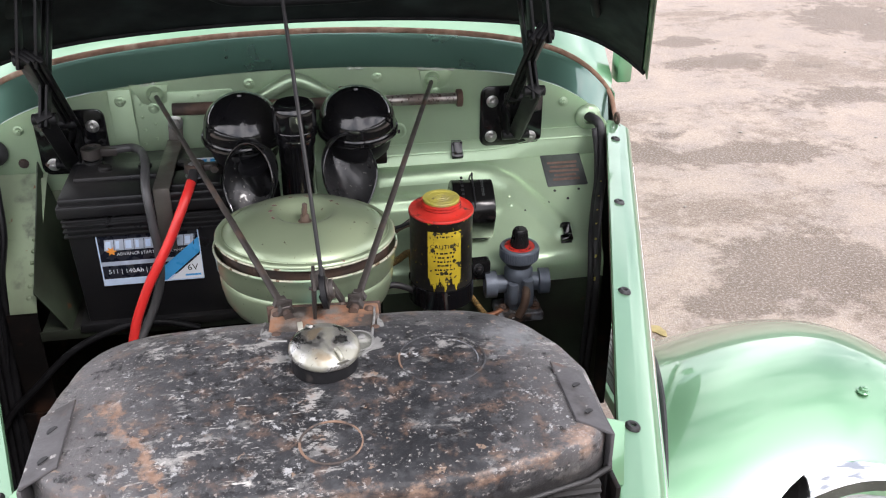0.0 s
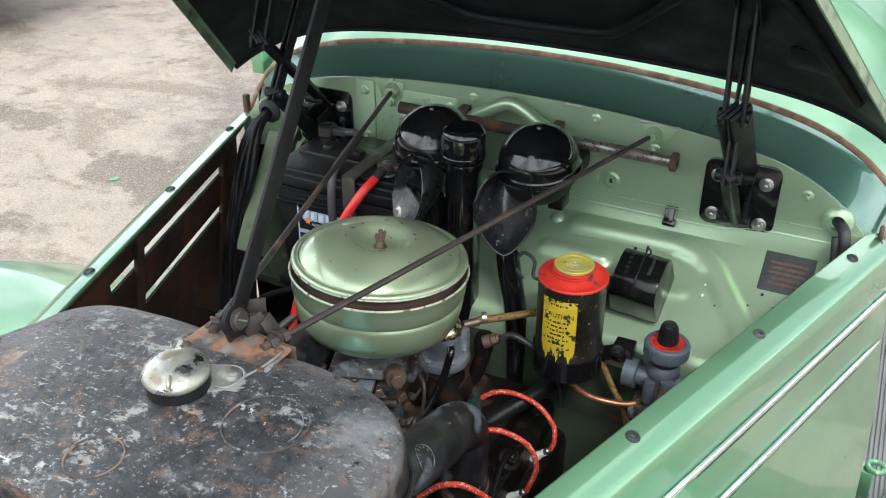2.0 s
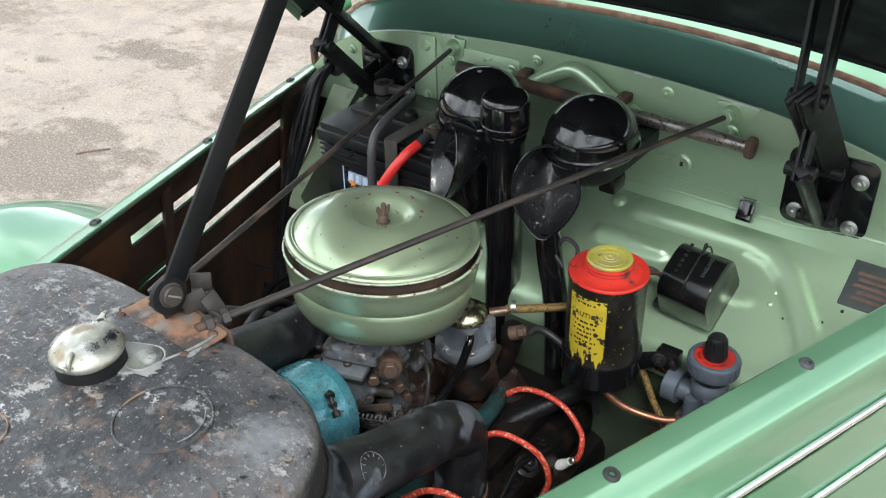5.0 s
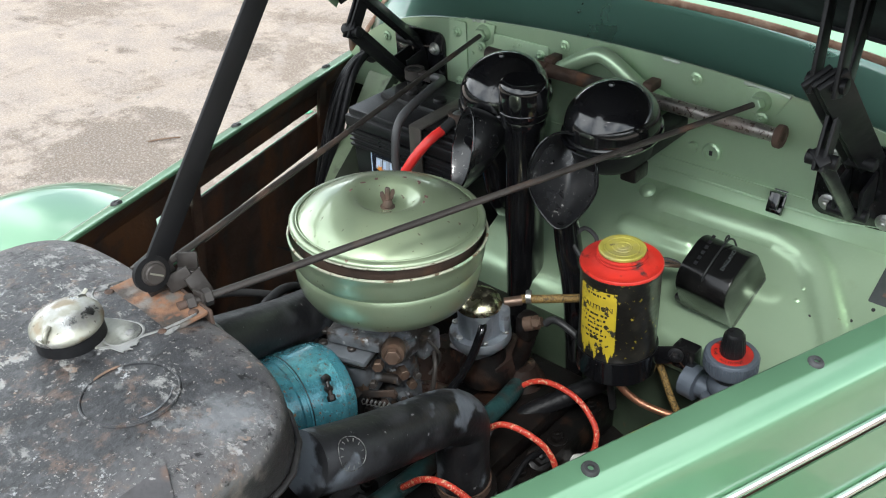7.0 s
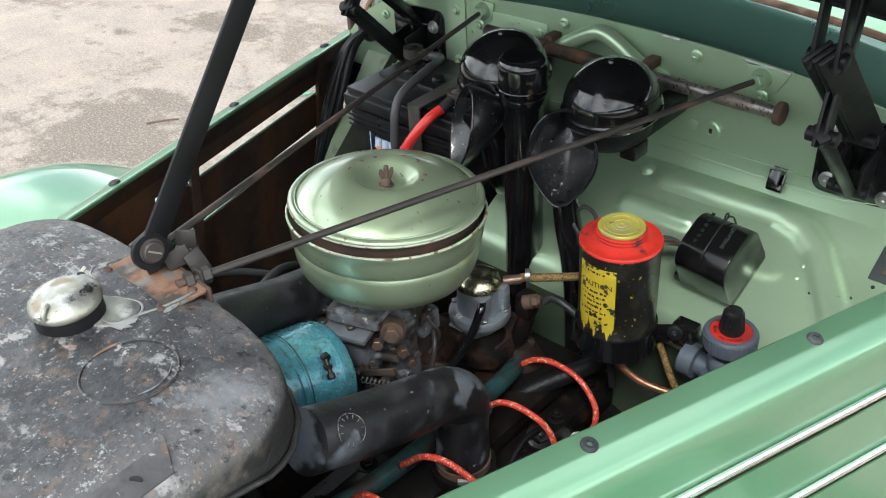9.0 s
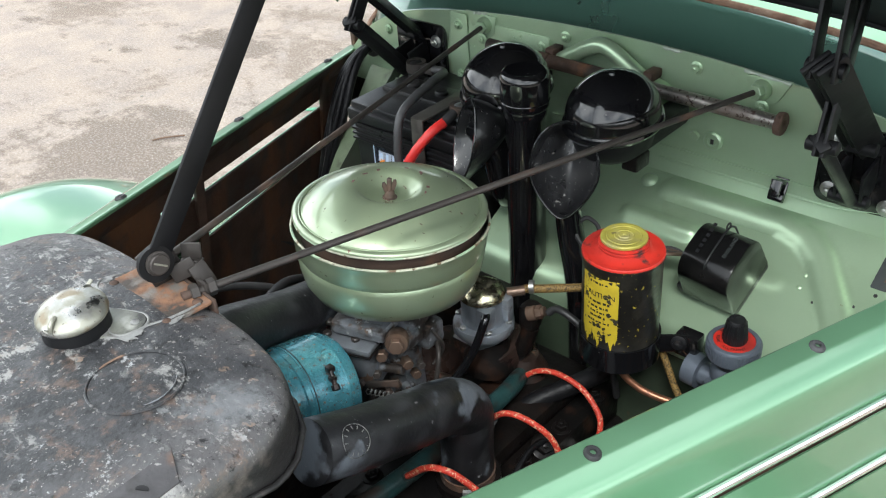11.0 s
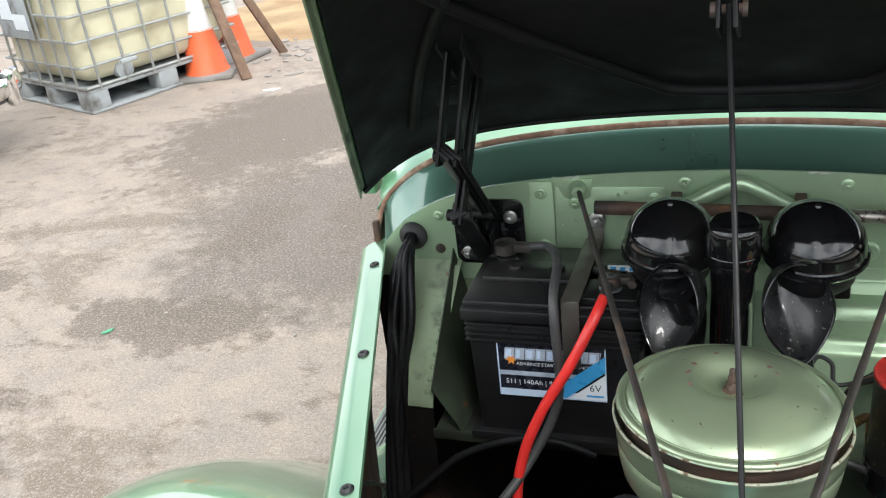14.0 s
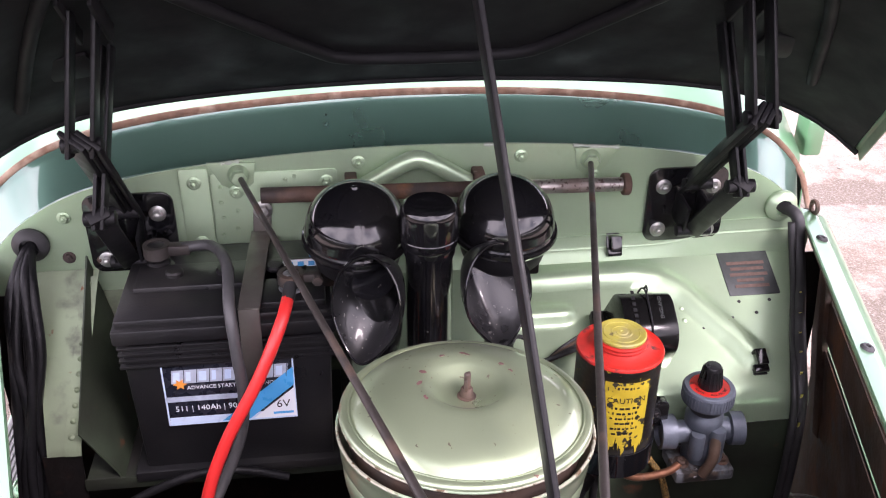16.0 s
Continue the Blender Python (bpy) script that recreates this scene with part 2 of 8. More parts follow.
M["alloy"] = mat("oily_cast_alloy", (0.235, 0.25, 0.27), 0.44, 0.55, 0.3, 40, 240, 0.0007, 220, layers=[((0.028, 0.023, 0.02), 34, 0.46, 0.56, 0.4), ((0.12, 0.08, 0.055), 60, 0.57, 0.66, 0.6), ((0.42, 0.43, 0.44), 120, 0.64, 0.70, 0.4)])
M["flange_metal"] = mat("bare_grey_green_metal", (0.21, 0.215, 0.185), 0.5, 0.35, 0.25, 40, 240, 0.0006, 160, layers=[((0.05, 0.05, 0.048), 40, 0.50, 0.62, 0.6), ((0.36, 0.36, 0.33), 26, 0.58, 0.66, 0.6)])
M["solder"] = mat("smeared_pale_solder", (0.27, 0.27, 0.26), 0.5, 0.3, 0.2, 60, 240, 0.0006, 160, layers=[((0.10, 0.10, 0.10), 60, 0.50, 0.58, 0.6)])
M["pump_alloy"] = mat("clean_cast_alloy", (0.33, 0.36, 0.395), 0.40, 0.7, 0.15, 40, 240, 0.0004, 220, layers=[((0.10, 0.09, 0.08), 40, 0.62, 0.75, 0.6)])
M["brass"] = mat("tarnished_brass", (0.17, 0.115, 0.085), 0.42, 0.6, 0.25, 60, 200, layers=[((0.10, 0.06, 0.04), 40, 0.55, 0.7, 0.6)])
M["gold_passivate"] = mat("passivated_steel_dome", (0.68, 0.62, 0.42), 0.25, 1.0, 0.2, 40, 160)
M["teal"] = mat("teal_hammered_paint", (0.075, 0.26, 0.315), 0.24, 0.35, 0.25, 60, 0, 0.0007, 260,
                layers=[((0.020, 0.085, 0.100), 90, 0.54, 0.70, 0.35), ((0.05, 0.035, 0.03), 300, 0.61, 0.64, 0.85), ((0.20, 0.08, 0.03), 120, 0.66, 0.69, 0.8)], coat=0.5)
M["teal_dark"] = mat("oily_teal_tube", (0.018, 0.055, 0.055), 0.35, 0.0, 0.4, 40, 200, 0.0008, 190, layers=[((0.03, 0.022, 0.018), 34, 0.5, 0.66, 0.6)])
# oily iron of the engine; also the black of panels standing for shaded voids
M["engine"] = mat("oily_iron_and_void_black", (0.0090, 0.0072, 0.0066), 0.34, 0.0, 0.5, 18, 160, 0.0014, 70,
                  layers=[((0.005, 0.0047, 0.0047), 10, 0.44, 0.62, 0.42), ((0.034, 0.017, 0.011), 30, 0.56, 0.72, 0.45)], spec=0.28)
M["brown_iron"] = mat("oily_brown_iron", (0.040, 0.024, 0.019), 0.30, 0.0, 0.5, 26, 160, 0.0012, 90, layers=[((0.008, 0.0065, 0.006), 14, 0.44, 0.62, 0.35), ((0.11, 0.055, 0.035), 70, 0.63, 0.70, 0.6)], spec=0.4)
M["carb_grey"] = mat("grey_die_cast_alloy", (0.20, 0.215, 0.235), 0.42, 0.5, 0.2, 40, 240, 0.0004, 220, layers=[((0.045, 0.040, 0.036), 22, 0.56, 0.72, 0.45), ((0.11, 0.075, 0.055), 80, 0.66, 0.70, 0.6)])
M["ht_lead"] = mat("red_braided_lead", (0.56, 0.045, 0.025), 0.5, 0.0, 0.25, 300, 0, 0.0004, 500, layers=[((0.70, 0.42, 0.26), 330, 0.56, 0.62, 0.6)])
M["ceramic"] = mat("white_plug_ceramic", (0.70, 0.69, 0.66), 0.25, 0.0, 0.08, 60, 0, layers=[((0.25, 0.2, 0.16), 60, 0.6, 0.75, 0.5)])
M["braid_yellow"] = mat("yellow_braided_hose", (0.25, 0.155, 0.045), 0.55, 0.0, 0.2, 200, 0, 0.0008, 700, layers=[((0.07, 0.045, 0.015), 520, 0.48, 0.56, 0.7)])
M["copper"] = mat("dull_copper_pipe", (0.36, 0.17, 0.10), 0.4, 0.8, 0.25, 50, 160, layers=[((0.07, 0.05, 0.04), 30, 0.55, 0.7, 0.6)])
M["gasket"] = mat("tan_weather_strip", (0.20, 0.115, 0.075), 0.85, 0.0, 0.3, 60, 260, 0.0006, 240, layers=[((0.36, 0.27, 0.20), 28, 0.55, 0.72, 0.85)])
M["seal_white"] = mat("pale_seam_sealer", (0.40, 0.46, 0.38), 0.55, 0.1, 0.25, 40, 200, 0.0006, 160, layers=[((0.12, 0.17, 0.12), 30, 0.55, 0.66, 0.6)])
M["plate_grey"] = mat("worn_data_plate", (0.055, 0.062, 0.062), 0.5, 0.4, 0.2, 60, 260, 0.0002, 200)
M["hose_print"] = mat("worn_hose_print", (0.13, 0.13, 0.125), 0.7, 0.0, 0.4, 120, 260, layers=[((0.03, 0.03, 0.03), 160, 0.5, 0.58, 0.7)])
M["plate_text"] = mat("worn_plate_print", (0.105, 0.062, 0.048), 0.6, 0.1, 0.3, 120, 260)
M["paper_white"] = mat("white_label_print", (0.72, 0.76, 0.80), 0.35, 0.0, 0.05, 40, 0)
M["paper_blue"] = mat("blue_label_print", (0.05, 0.33, 0.66), 0.3, 0.0, 0.08, 40, 0)
M["paper_black"] = mat("black_label_print", (0.012, 0.014, 0.022), 0.28, 0.0, 0.1, 40, 0)
M["paper_silver"] = mat("silver_label_print", (0.36, 0.41, 0.50), 0.3, 0.0, 0.2, 60, 0)
M["paper_pale"] = mat("pale_blue_label_print", (0.50, 0.62, 0.78), 0.3, 0.0, 0.08, 40, 0)
M["paper_orange"] = mat("orange_label_print", (0.75, 0.28, 0.05), 0.3, 0.0, 0.1, 40, 0)
M["letter_black"] = mat("black_print", (0.012, 0.012, 0.012), 0.4, 0.0, 0.1, 60, 0)
M["mauve"] = mat("dark_mauve_panel_paint", (0.072, 0.062, 0.075), 0.3, 0.1, 0.25, 7, 200, 0.0003, 70,
                 layers=[((0.20, 0.19, 0.19), 55, 0.68, 0.74, 0.6), ((0.12, 0.07, 0.05), 16, 0.63, 0.75, 0.7)], coat=0.3)
M["fins"] = mat("radiator_fins", (0.035, 0.034, 0.033), 0.5, 0.4, 0.3, 20, 200)
M["glass_lamp"] = mat("headlamp_glass", (0.30, 0.33, 0.34), 0.04, 0.0, 0.05, 20, 0, coat=1.0)
M["window_glass"] = mat("window_glass", (0.62, 0.68, 0.66), 0.03, 0.0, 0.02, 4, 0)
M["window_glass"].node_tree.nodes["Principled BSDF"].inputs["Transmission Weight"].default_value = 1.0
M["running_rubber"] = mat("grey_ribbed_rubber", (0.17, 0.165, 0.165), 0.6, 0.0, 0.15, 8, 180, 0.0004, 160)
M["blocker_wall"] = mat("unseen_wall_grey", (0.10, 0.105, 0.085), 0.9, 0.0, 0.4, 0.6, 9, 0.01, 6)

# the radiator's top tank: black paint scuffed to grey, with white scratches, flecks and rust runs
tank_m = bpy.data.materials.new("worn_black_tank")
tank_m.use_nodes = True
tn, tl = tank_m.node_tree.nodes, tank_m.node_tree.links
t_bsdf = tn["Principled BSDF"]
t_tc = tn.new("ShaderNodeTexCoord")
t_xyz = tn.new("ShaderNodeSeparateXYZ")
tl.new(t_tc.outputs["Object"], t_xyz.inputs["Vector"])
TX, TY, TZ = (t_xyz.outputs[k] for k in ("X", "Y", "Z"))


def t_math(op, a, b, c=None):
    x = tn.new("ShaderNodeMath")
    x.operation = op
    for sock, v in zip(x.inputs, (a, b, c)):
        if isinstance(v, (int, float)):
            sock.default_value = v
        elif v is not None:
            tl.new(v, sock)
    return x.outputs["Value"]


def t_noise(s, detail, off, stretch=(1, 1, 1), rough=0.6):
    mp = tn.new("ShaderNodeMapping")
    mp.inputs["Location"].default_value, mp.inputs["Scale"].default_value = (off, off * 1.7, off * 0.6), stretch
    t = tn.new("ShaderNodeTexNoise")
    t.inputs["Scale"].default_value, t.inputs["Detail"].default_value, t.inputs["Roughness"].default_value = s, detail, rough
    tl.new(t_tc.outputs["Object"], mp.inputs["Vector"])
    tl.new(mp.outputs["Vector"], t.inputs["Vector"])
    return t.outputs["Fac"]


def t_ramp(fac, a, b, lo=0.0, hi=1.0):
    r = tn.new("ShaderNodeMapRange")
    for k, v in (("From Min", a), ("From Max", b), ("To Min", lo), ("To Max", hi)):
        r.inputs[k].default_value = v
    tl.new(fac, r.inputs["Value"])
    return r.outputs["Result"]


def t_mix(fac, a, b):
    x = tn.new("ShaderNodeMix")
    x.data_type = "RGBA"
    tl.new(fac, x.inputs["Factor"])
    for sock, v in ((x.inputs["A"], a), (x.inputs["B"], b)):
        if isinstance(v, tuple):
            sock.default_value = (*v, 1)
        else:
            tl.new(v, sock)
    return x.outputs["Result"]


t_wob = t_noise(18, 8, 5.1)
t_wob2 = t_math("MULTIPLY_ADD", t_wob, 0.10, -0.05)
t_edge = t_math("MAXIMUM", t_ramp(t_math("ADD", TX, t_wob2), -0.115, -0.165), t_math("MAXIMUM", t_ramp(t_math("ADD", TX, t_wob2), 0.13, 0.185), t_ramp(t_math("ADD", TY, t_wob2), -0.700, -0.670)))
t_col = t_mix(t_ramp(t_noise(7, 9, 2.2), 0.38, 0.68), (0.015, 0.016, 0.018), (0.058, 0.058, 0.062))
t_col = t_mix(t_math("MULTIPLY", t_edge, 0.72), t_col, (0.120, 0.114, 0.115))
t_col = t_mix(t_math("MULTIPLY", t_ramp(t_noise(75, 10, 7.0), 0.50, 0.72), 0.45), t_col, (0.115, 0.118, 0.122))
# pale scuffed patches, scratches and flecks
t_zone = t_ramp(t_noise(9, 6, 1.3), 0.50, 0.60)
t_col = t_mix(t_math("MULTIPLY", t_math("MULTIPLY", t_ramp(t_noise(48, 12, 3.7, (0.6, 1, 1), 0.75), 0.545, 0.585), t_zone), 0.85), t_col, (0.30, 0.295, 0.28))
t_left = t_math("MULTIPLY", t_ramp(TX, -0.15, -0.12), t_ramp(TX, 0.03, -0.02))
t_col = t_mix(t_math("MULTIPLY", t_math("MULTIPLY", t_ramp(t_noise(300, 7, 4.4, (0.22, 1, 1), 0.65), 0.585, 0.65), t_ramp(t_noise(26, 8, 8.8), 0.49, 0.58)), t_left), t_col, (0.50, 0.49, 0.46))
t_col = t_mix(t_math("MULTIPLY", t_ramp(t_noise(150, 9, 6.1, (1, 1, 1), 0.78), 0.63, 0.655), 0.8), t_col, (0.40, 0.385, 0.355))
t_col = t_mix(t_ramp(t_noise(70, 9, 9.9, (1, 1, 1), 0.7), 0.665, 0.68), t_col, (0.42, 0.41, 0.385))
t_col = t_mix(t_ramp(t_noise(95, 9, 12.4, (1, 1, 1), 0.7), 0.55, 0.63), t_col, (0.012, 0.012, 0.013))
t_col = t_mix(t_math("MULTIPLY", t_ramp(t_noise(380, 7, 31.0, (0.7, 1, 1), 0.7), 0.615, 0.64), t_ramp(t_noise(24, 8, 33.0), 0.48, 0.62)), t_col, (0.40, 0.39, 0.375))
t_col = t_mix(t_math("MULTIPLY", t_ramp(t_noise(85, 11, 35.0, (1, 1, 1), 0.75), 0.57, 0.61), t_ramp(t_noise(14, 5, 37.0), 0.50, 0.60)), t_col, (0.34, 0.345, 0.345))


def t_fleck(scale, off, size, share):
    """Small crisp paint chips: ragged spots in some cells of a cell pattern."""
    mp = tn.new("ShaderNodeMapping")
    mp.inputs["Location"].default_value = (off, off * 0.7, off * 0.3)
    tl.new(t_tc.outputs["Object"], mp.inputs["Vector"])
    wob = tn.new("ShaderNodeTexNoise")
    wob.inputs["Scale"].default_value, wob.inputs["Detail"].default_value = scale * 1.6, 4.0
    tl.new(mp.outputs["Vector"], wob.inputs["Vector"])
    add = tn.new("ShaderNodeMix")
    add.data_type, add.blend_type = "RGBA", "LINEAR_LIGHT"
    add.inputs["Factor"].default_value = 0.9 / scale
    tl.new(mp.outputs["Vector"], add.inputs["A"])
    tl.new(wob.outputs["Color"], add.inputs["B"])
    v = tn.new("ShaderNodeTexVoronoi")
    v.inputs["Scale"].default_value = scale
    tl.new(add.outputs["Result"], v.inputs["Vector"])
    sep = tn.new("ShaderNodeSeparateColor")
    tl.new(v.outputs["Color"], sep.inputs["Color"])
    return t_math("MULTIPLY", t_ramp(v.outputs["Distance"], size, size * 0.75), t_ramp(sep.outputs["Red"], 1 - share, 1 - share + 0.02))


t_worn = t_ramp(t_noise(11, 7, 61.0), 0.42, 0.58)
t_col = t_mix(t_math("MULTIPLY", t_math("MULTIPLY", t_fleck(150, 3.0, 0.32, 0.18), t_worn), 0.48), t_col, (0.36, 0.35, 0.335))
t_col = t_mix(t_math("MULTIPLY", t_fleck(320, 7.0, 0.36, 0.13), 0.5), t_col, (0.38, 0.36, 0.33))
t_col = t_mix(t_math("MULTIPLY", t_fleck(90, 11.0, 0.26, 0.10), 0.6), t_col, (0.30, 0.21, 0.15))
# bare grey metal rubbed on one rear shoulder
t_px, t_py = t_math("SUBTRACT", TX, 0.168), t_math("SUBTRACT", TY, -0.728)
t_bare = t_math("SQRT", t_math("ADD", t_math("MULTIPLY", t_px, t_px), t_math("MULTIPLY", t_py, t_math("MULTIPLY", t_py, 0.5))), 0.0)
t_col = t_mix(t_math("MULTIPLY", t_ramp(t_math("MULTIPLY_ADD", t_noise(55, 12, 51.0, (1, 1, 1), 0.75), 0.085, t_bare), 0.070, 0.050), 0.7), t_col, (0.195, 0.203, 0.212))
# rust: thin veins, a run on the left, the front fold
t_vein = t_ramp(t_math("ABSOLUTE", t_math("SUBTRACT", t_noise(15, 11, 14.2, (1, 1, 1), 0.72), 0.5), 0.0), 0.040, 0.004)
t_col = t_mix(t_math("MULTIPLY", t_math("MULTIPLY", t_vein, t_ramp(t_noise(60, 8, 15.0), 0.50, 0.62)), 0.30), t_col, (0.27, 0.165, 0.11))
t_run = t_math("ABSOLUTE", t_math("ADD", t_math("MULTIPLY_ADD", t_math("ADD", TY, 0.80), 0.32, 0.142), t_math("MULTIPLY_ADD", t_wob, 0.07, t_math("SUBTRACT", TX, 0.035))), 0.0)
t_run = t_math("MULTIPLY", t_ramp(t_math("MULTIPLY_ADD", t_noise(60, 10, 17.0, (1, 1, 1), 0.75), 0.06, t_run), 0.036, 0.029), t_math("MULTIPLY", t_ramp(TY, -0.755, -0.785), 0.85))
t_side = t_math("MULTIPLY_ADD", t_math("MAXIMUM", t_math("SUBTRACT", t_math("ABSOLUTE", TX, 0.0), 0.085), 0.0), -0.36, TY)
t_front = t_math("MULTIPLY", t_ramp(t_math("MULTIPLY_ADD", t_noise(42, 10, 19.0, (0.6, 1, 1), 0.7), 0.075, t_side), -0.853, -0.864), t_math("MULTIPLY", t_math("MULTIPLY", t_ramp(TZ, 1.050, 1.058), t_ramp(t_noise(70, 10, 41.0, (0.6, 1, 1), 0.72), 0.46, 0.62)), 0.7))
t_rust = t_mix(t_ramp(t_noise(110, 8, 21.0), 0.4, 0.6), (0.20, 0.115, 0.075), (0.32, 0.215, 0.155))
t_col = t_mix(t_math("MAXIMUM", t_run, t_front), t_col, t_rust)
t_col = t_mix(t_ramp(TZ, 1.050, 1.040), t_col, t_mix(t_ramp(t_noise(30, 9, 23.0), 0.55, 0.68), (0.018, 0.017, 0.017), (0.10, 0.085, 0.075)))
tl.new(t_col, t_bsdf.inputs["Base Color"])
tl.new(t_ramp(t_noise(22, 6, 25.0), 0.3, 0.7, 0.34, 0.62), t_bsdf.inputs["Roughness"])
t_bump = tn.new("ShaderNodeBump")
t_bump.inputs["Distance"].default_value = 0.0012
tl.new(t_noise(130, 8, 27.0), t_bump.inputs["Height"])
tl.new(t_bump.outputs["Normal"], t_bsdf.inputs["Normal"])
M["tank"] = tank_m

# asphalt
asphalt = bpy.data.materials.new("patched_asphalt")
asphalt.use_nodes = True
an, al = asphalt.node_tree.nodes, asphalt.node_tree.links
a_bsdf = an["Principled BSDF"]
a_tc = an.new("ShaderNodeTexCoord")


def a_noise(s, detail, off, stretch=(1, 1, 1), dist=0.0):
    mp = an.new("ShaderNodeMapping")
    mp.inputs["Location"].default_value, mp.inputs["Scale"].default_value = (off, off * 1.7, 0), stretch
    t = an.new("ShaderNodeTexNoise")
    t.inputs["Scale"].default_value, t.inputs["Detail"].default_value, t.inputs["Distortion"].default_value = s, detail, dist
    t.inputs["Roughness"].default_value = 0.62
    al.new(a_tc.outputs["Object"], mp.inputs["Vector"])
    al.new(mp.outputs["Vector"], t.inputs["Vector"])
    return t.outputs["Fac"]


def a_ramp(fac, a, b):
    r = an.new("ShaderNodeMapRange")
    r.inputs["From Min"].default_value, r.inputs["From Max"].default_value = a, b
    al.new(fac, r.inputs["Value"])
    return r.outputs["Result"]


def a_mix(fac, a, b):
    x = an.new("ShaderNodeMix")
    x.data_type = "RGBA"
    al.new(fac, x.inputs["Factor"])
    for sock, v in ((x.inputs["A"], a), (x.inputs["B"], b)):
        if isinstance(v, tuple):
            sock.default_value = (*v, 1)
        else:
            al.new(v, sock)
    return x.outputs["Result"]


a_col = a_mix(a_ramp(a_noise(0.5, 5, 2.0), 0.35, 0.65), (0.335, 0.271, 0.221), (0.420, 0.342, 0.279))
a_col = a_mix(a_ramp(a_noise(6, 9, 8.0), 0.40, 0.66), a_col, (0.290, 0.243, 0.212))
a_sep = an.new("ShaderNodeSeparateXYZ")
al.new(a_tc.outputs["Object"], a_sep.inputs["Vector"])


def a_math(op, a, b):
    x = an.new("ShaderNodeMath")
    x.operation = op
    for sock, v in zip(x.inputs, (a, b)):
        if isinstance(v, (int, float)):
            sock.default_value = v
        else:
            al.new(v, sock)
    return x.outputs["Value"]


def a_blot(cx, cy, rx, ry):
    """Nearness to a damp patch on the ground: 1 at its middle, 0 at its edge."""
    u = a_math("MULTIPLY", a_math("SUBTRACT", a_sep.outputs["X"], cx), 1 / rx)
    v = a_math("MULTIPLY", a_math("SUBTRACT", a_sep.outputs["Y"], cy), 1 / ry)
    return a_math("SUBTRACT", 1.0, a_math("SQRT", a_math("ADD", a_math("MULTIPLY", u, u), a_math("MULTIPLY", v, v)), 0.0))


a_ragged = a_math("SUBTRACT", a_noise(17, 15, 21.0), 0.5)
a_patch = a_ramp(a_math("ADD", a_noise(1.15, 15, 9.3, (1, 1.3, 1), 0.4), a_math("MULTIPLY", a_ragged, 0.32)), 0.52, 0.61)
a_col = a_mix(a_patch, a_col, (0.215, 0.168, 0.131))
a_damp = a_ramp(a_math("ADD", a_math("MAXIMUM", a_blot(-1.62, 2.15, 0.80, 1.05), a_blot(-2.45, 3.3, 0.85, 0.75)), a_math("ADD", a_math("MULTIPLY", a_math("SUBTRACT", a_noise(2.3, 12, 27.0), 0.5), 1.3), a_math("MULTIPLY", a_ragged, 0.6))), 0.04, 0.34)
a_col = a_mix(a_math("MULTIPLY", a_damp, 0.88), a_col, (0.142, 0.116, 0.099))
a_wet = a_blot(-2.5, 3.1, 0.75, 0.75)
for blot in ((-2.48, 0.42, 0.42, 0.45), (-2.55, 0.76, 0.30, 0.10), (-3.02, 1.42, 0.32, 0.13), (-2.1, 1.19, 0.30, 0.15), (-1.95, 1.95, 0.20, 0.34), (-1.85, 1.2, 0.45, 0.18), (-2.5, 3.7, 0.40, 0.5), (-1.48, 2.2, 0.24, 0.42),
             (1.62, 0.98, 0.42, 0.30), (1.30, 0.84, 0.18, 0.10), (2.3, 3.1, 0.34, 0.15), (2.2, 3.5, 0.22, 0.12), (2.62, 2.5, 0.42, 0.14), (3.5, 3.75, 0.45, 0.5), (1.38, 2.0, 0.20, 0.16), (1.85, 1.9, 0.50, 0.12)):
    a_wet = a_math("MAXIMUM", a_wet, a_blot(*blot))
a_wet = a_ramp(a_math("ADD", a_wet, a_math("ADD", a_math("MULTIPLY", a_math("SUBTRACT", a_noise(3.4, 14, 5.5), 0.5), 2.4), a_math("MULTIPLY", a_ragged, 1.5))), 0.0, 0.34)
a_col = a_mix(a_math("MULTIPLY", a_wet, 0.80), a_col, (0.132, 0.101, 0.077))
a_col = a_mix(a_ramp(a_noise(3.6, 14, 4.1, (1, 1.7, 1)), 0.575, 0.68), a_col, (0.155, 0.121, 0.095))
a_col = a_mix(a_math("MULTIPLY", a_ramp(a_noise(140, 8, 1.0), 0.52, 0.68), 0.5), a_col, (0.56, 0.50, 0.455))
a_col = a_mix(a_math("MULTIPLY", a_ramp(a_noise(105, 9, 6.0), 0.52, 0.68), 0.45), a_col, (0.14, 0.115, 0.10))
a_col = a_mix(a_math("MULTIPLY", a_ramp(a_noise(90, 9, 12.0), 0.50, 0.66), 0.30), a_col, (0.62, 0.55, 0.50))
a_col = a_mix(a_math("MULTIPLY", a_ramp(a_noise(60, 9, 15.0), 0.52, 0.68), 0.32), a_col, (0.13, 0.105, 0.095))
al.new(a_col, a_bsdf.inputs["Base Color"])
a_bsdf.inputs["Roughness"].default_value = 0.82
a_bump = an.new("ShaderNodeBump")
a_bump.inputs["Distance"].default_value = 0.006
al.new(a_noise(160, 6, 3.0), a_bump.inputs["Height"])
al.new(a_bump.outputs["Normal"], a_bsdf.inputs["Normal"])
M["asphalt"] = asphalt


# ---- geometry helpers: a shape is (vertices, faces) ----
def merge(*shapes):
    vs, fs, k = [], [], 0
    for v, f in shapes:
        vs.append(np.asarray(v, float).reshape(-1, 3))
        fs += [tuple(i + k for i in face) for face in f]
        k += len(v)
    return np.concatenate(vs), fs


def moved(shape, m):
    a = np.array(m)
    return np.asarray(shape[0], float) @ a[:3, :3].T + a[:3, 3], shape[1]


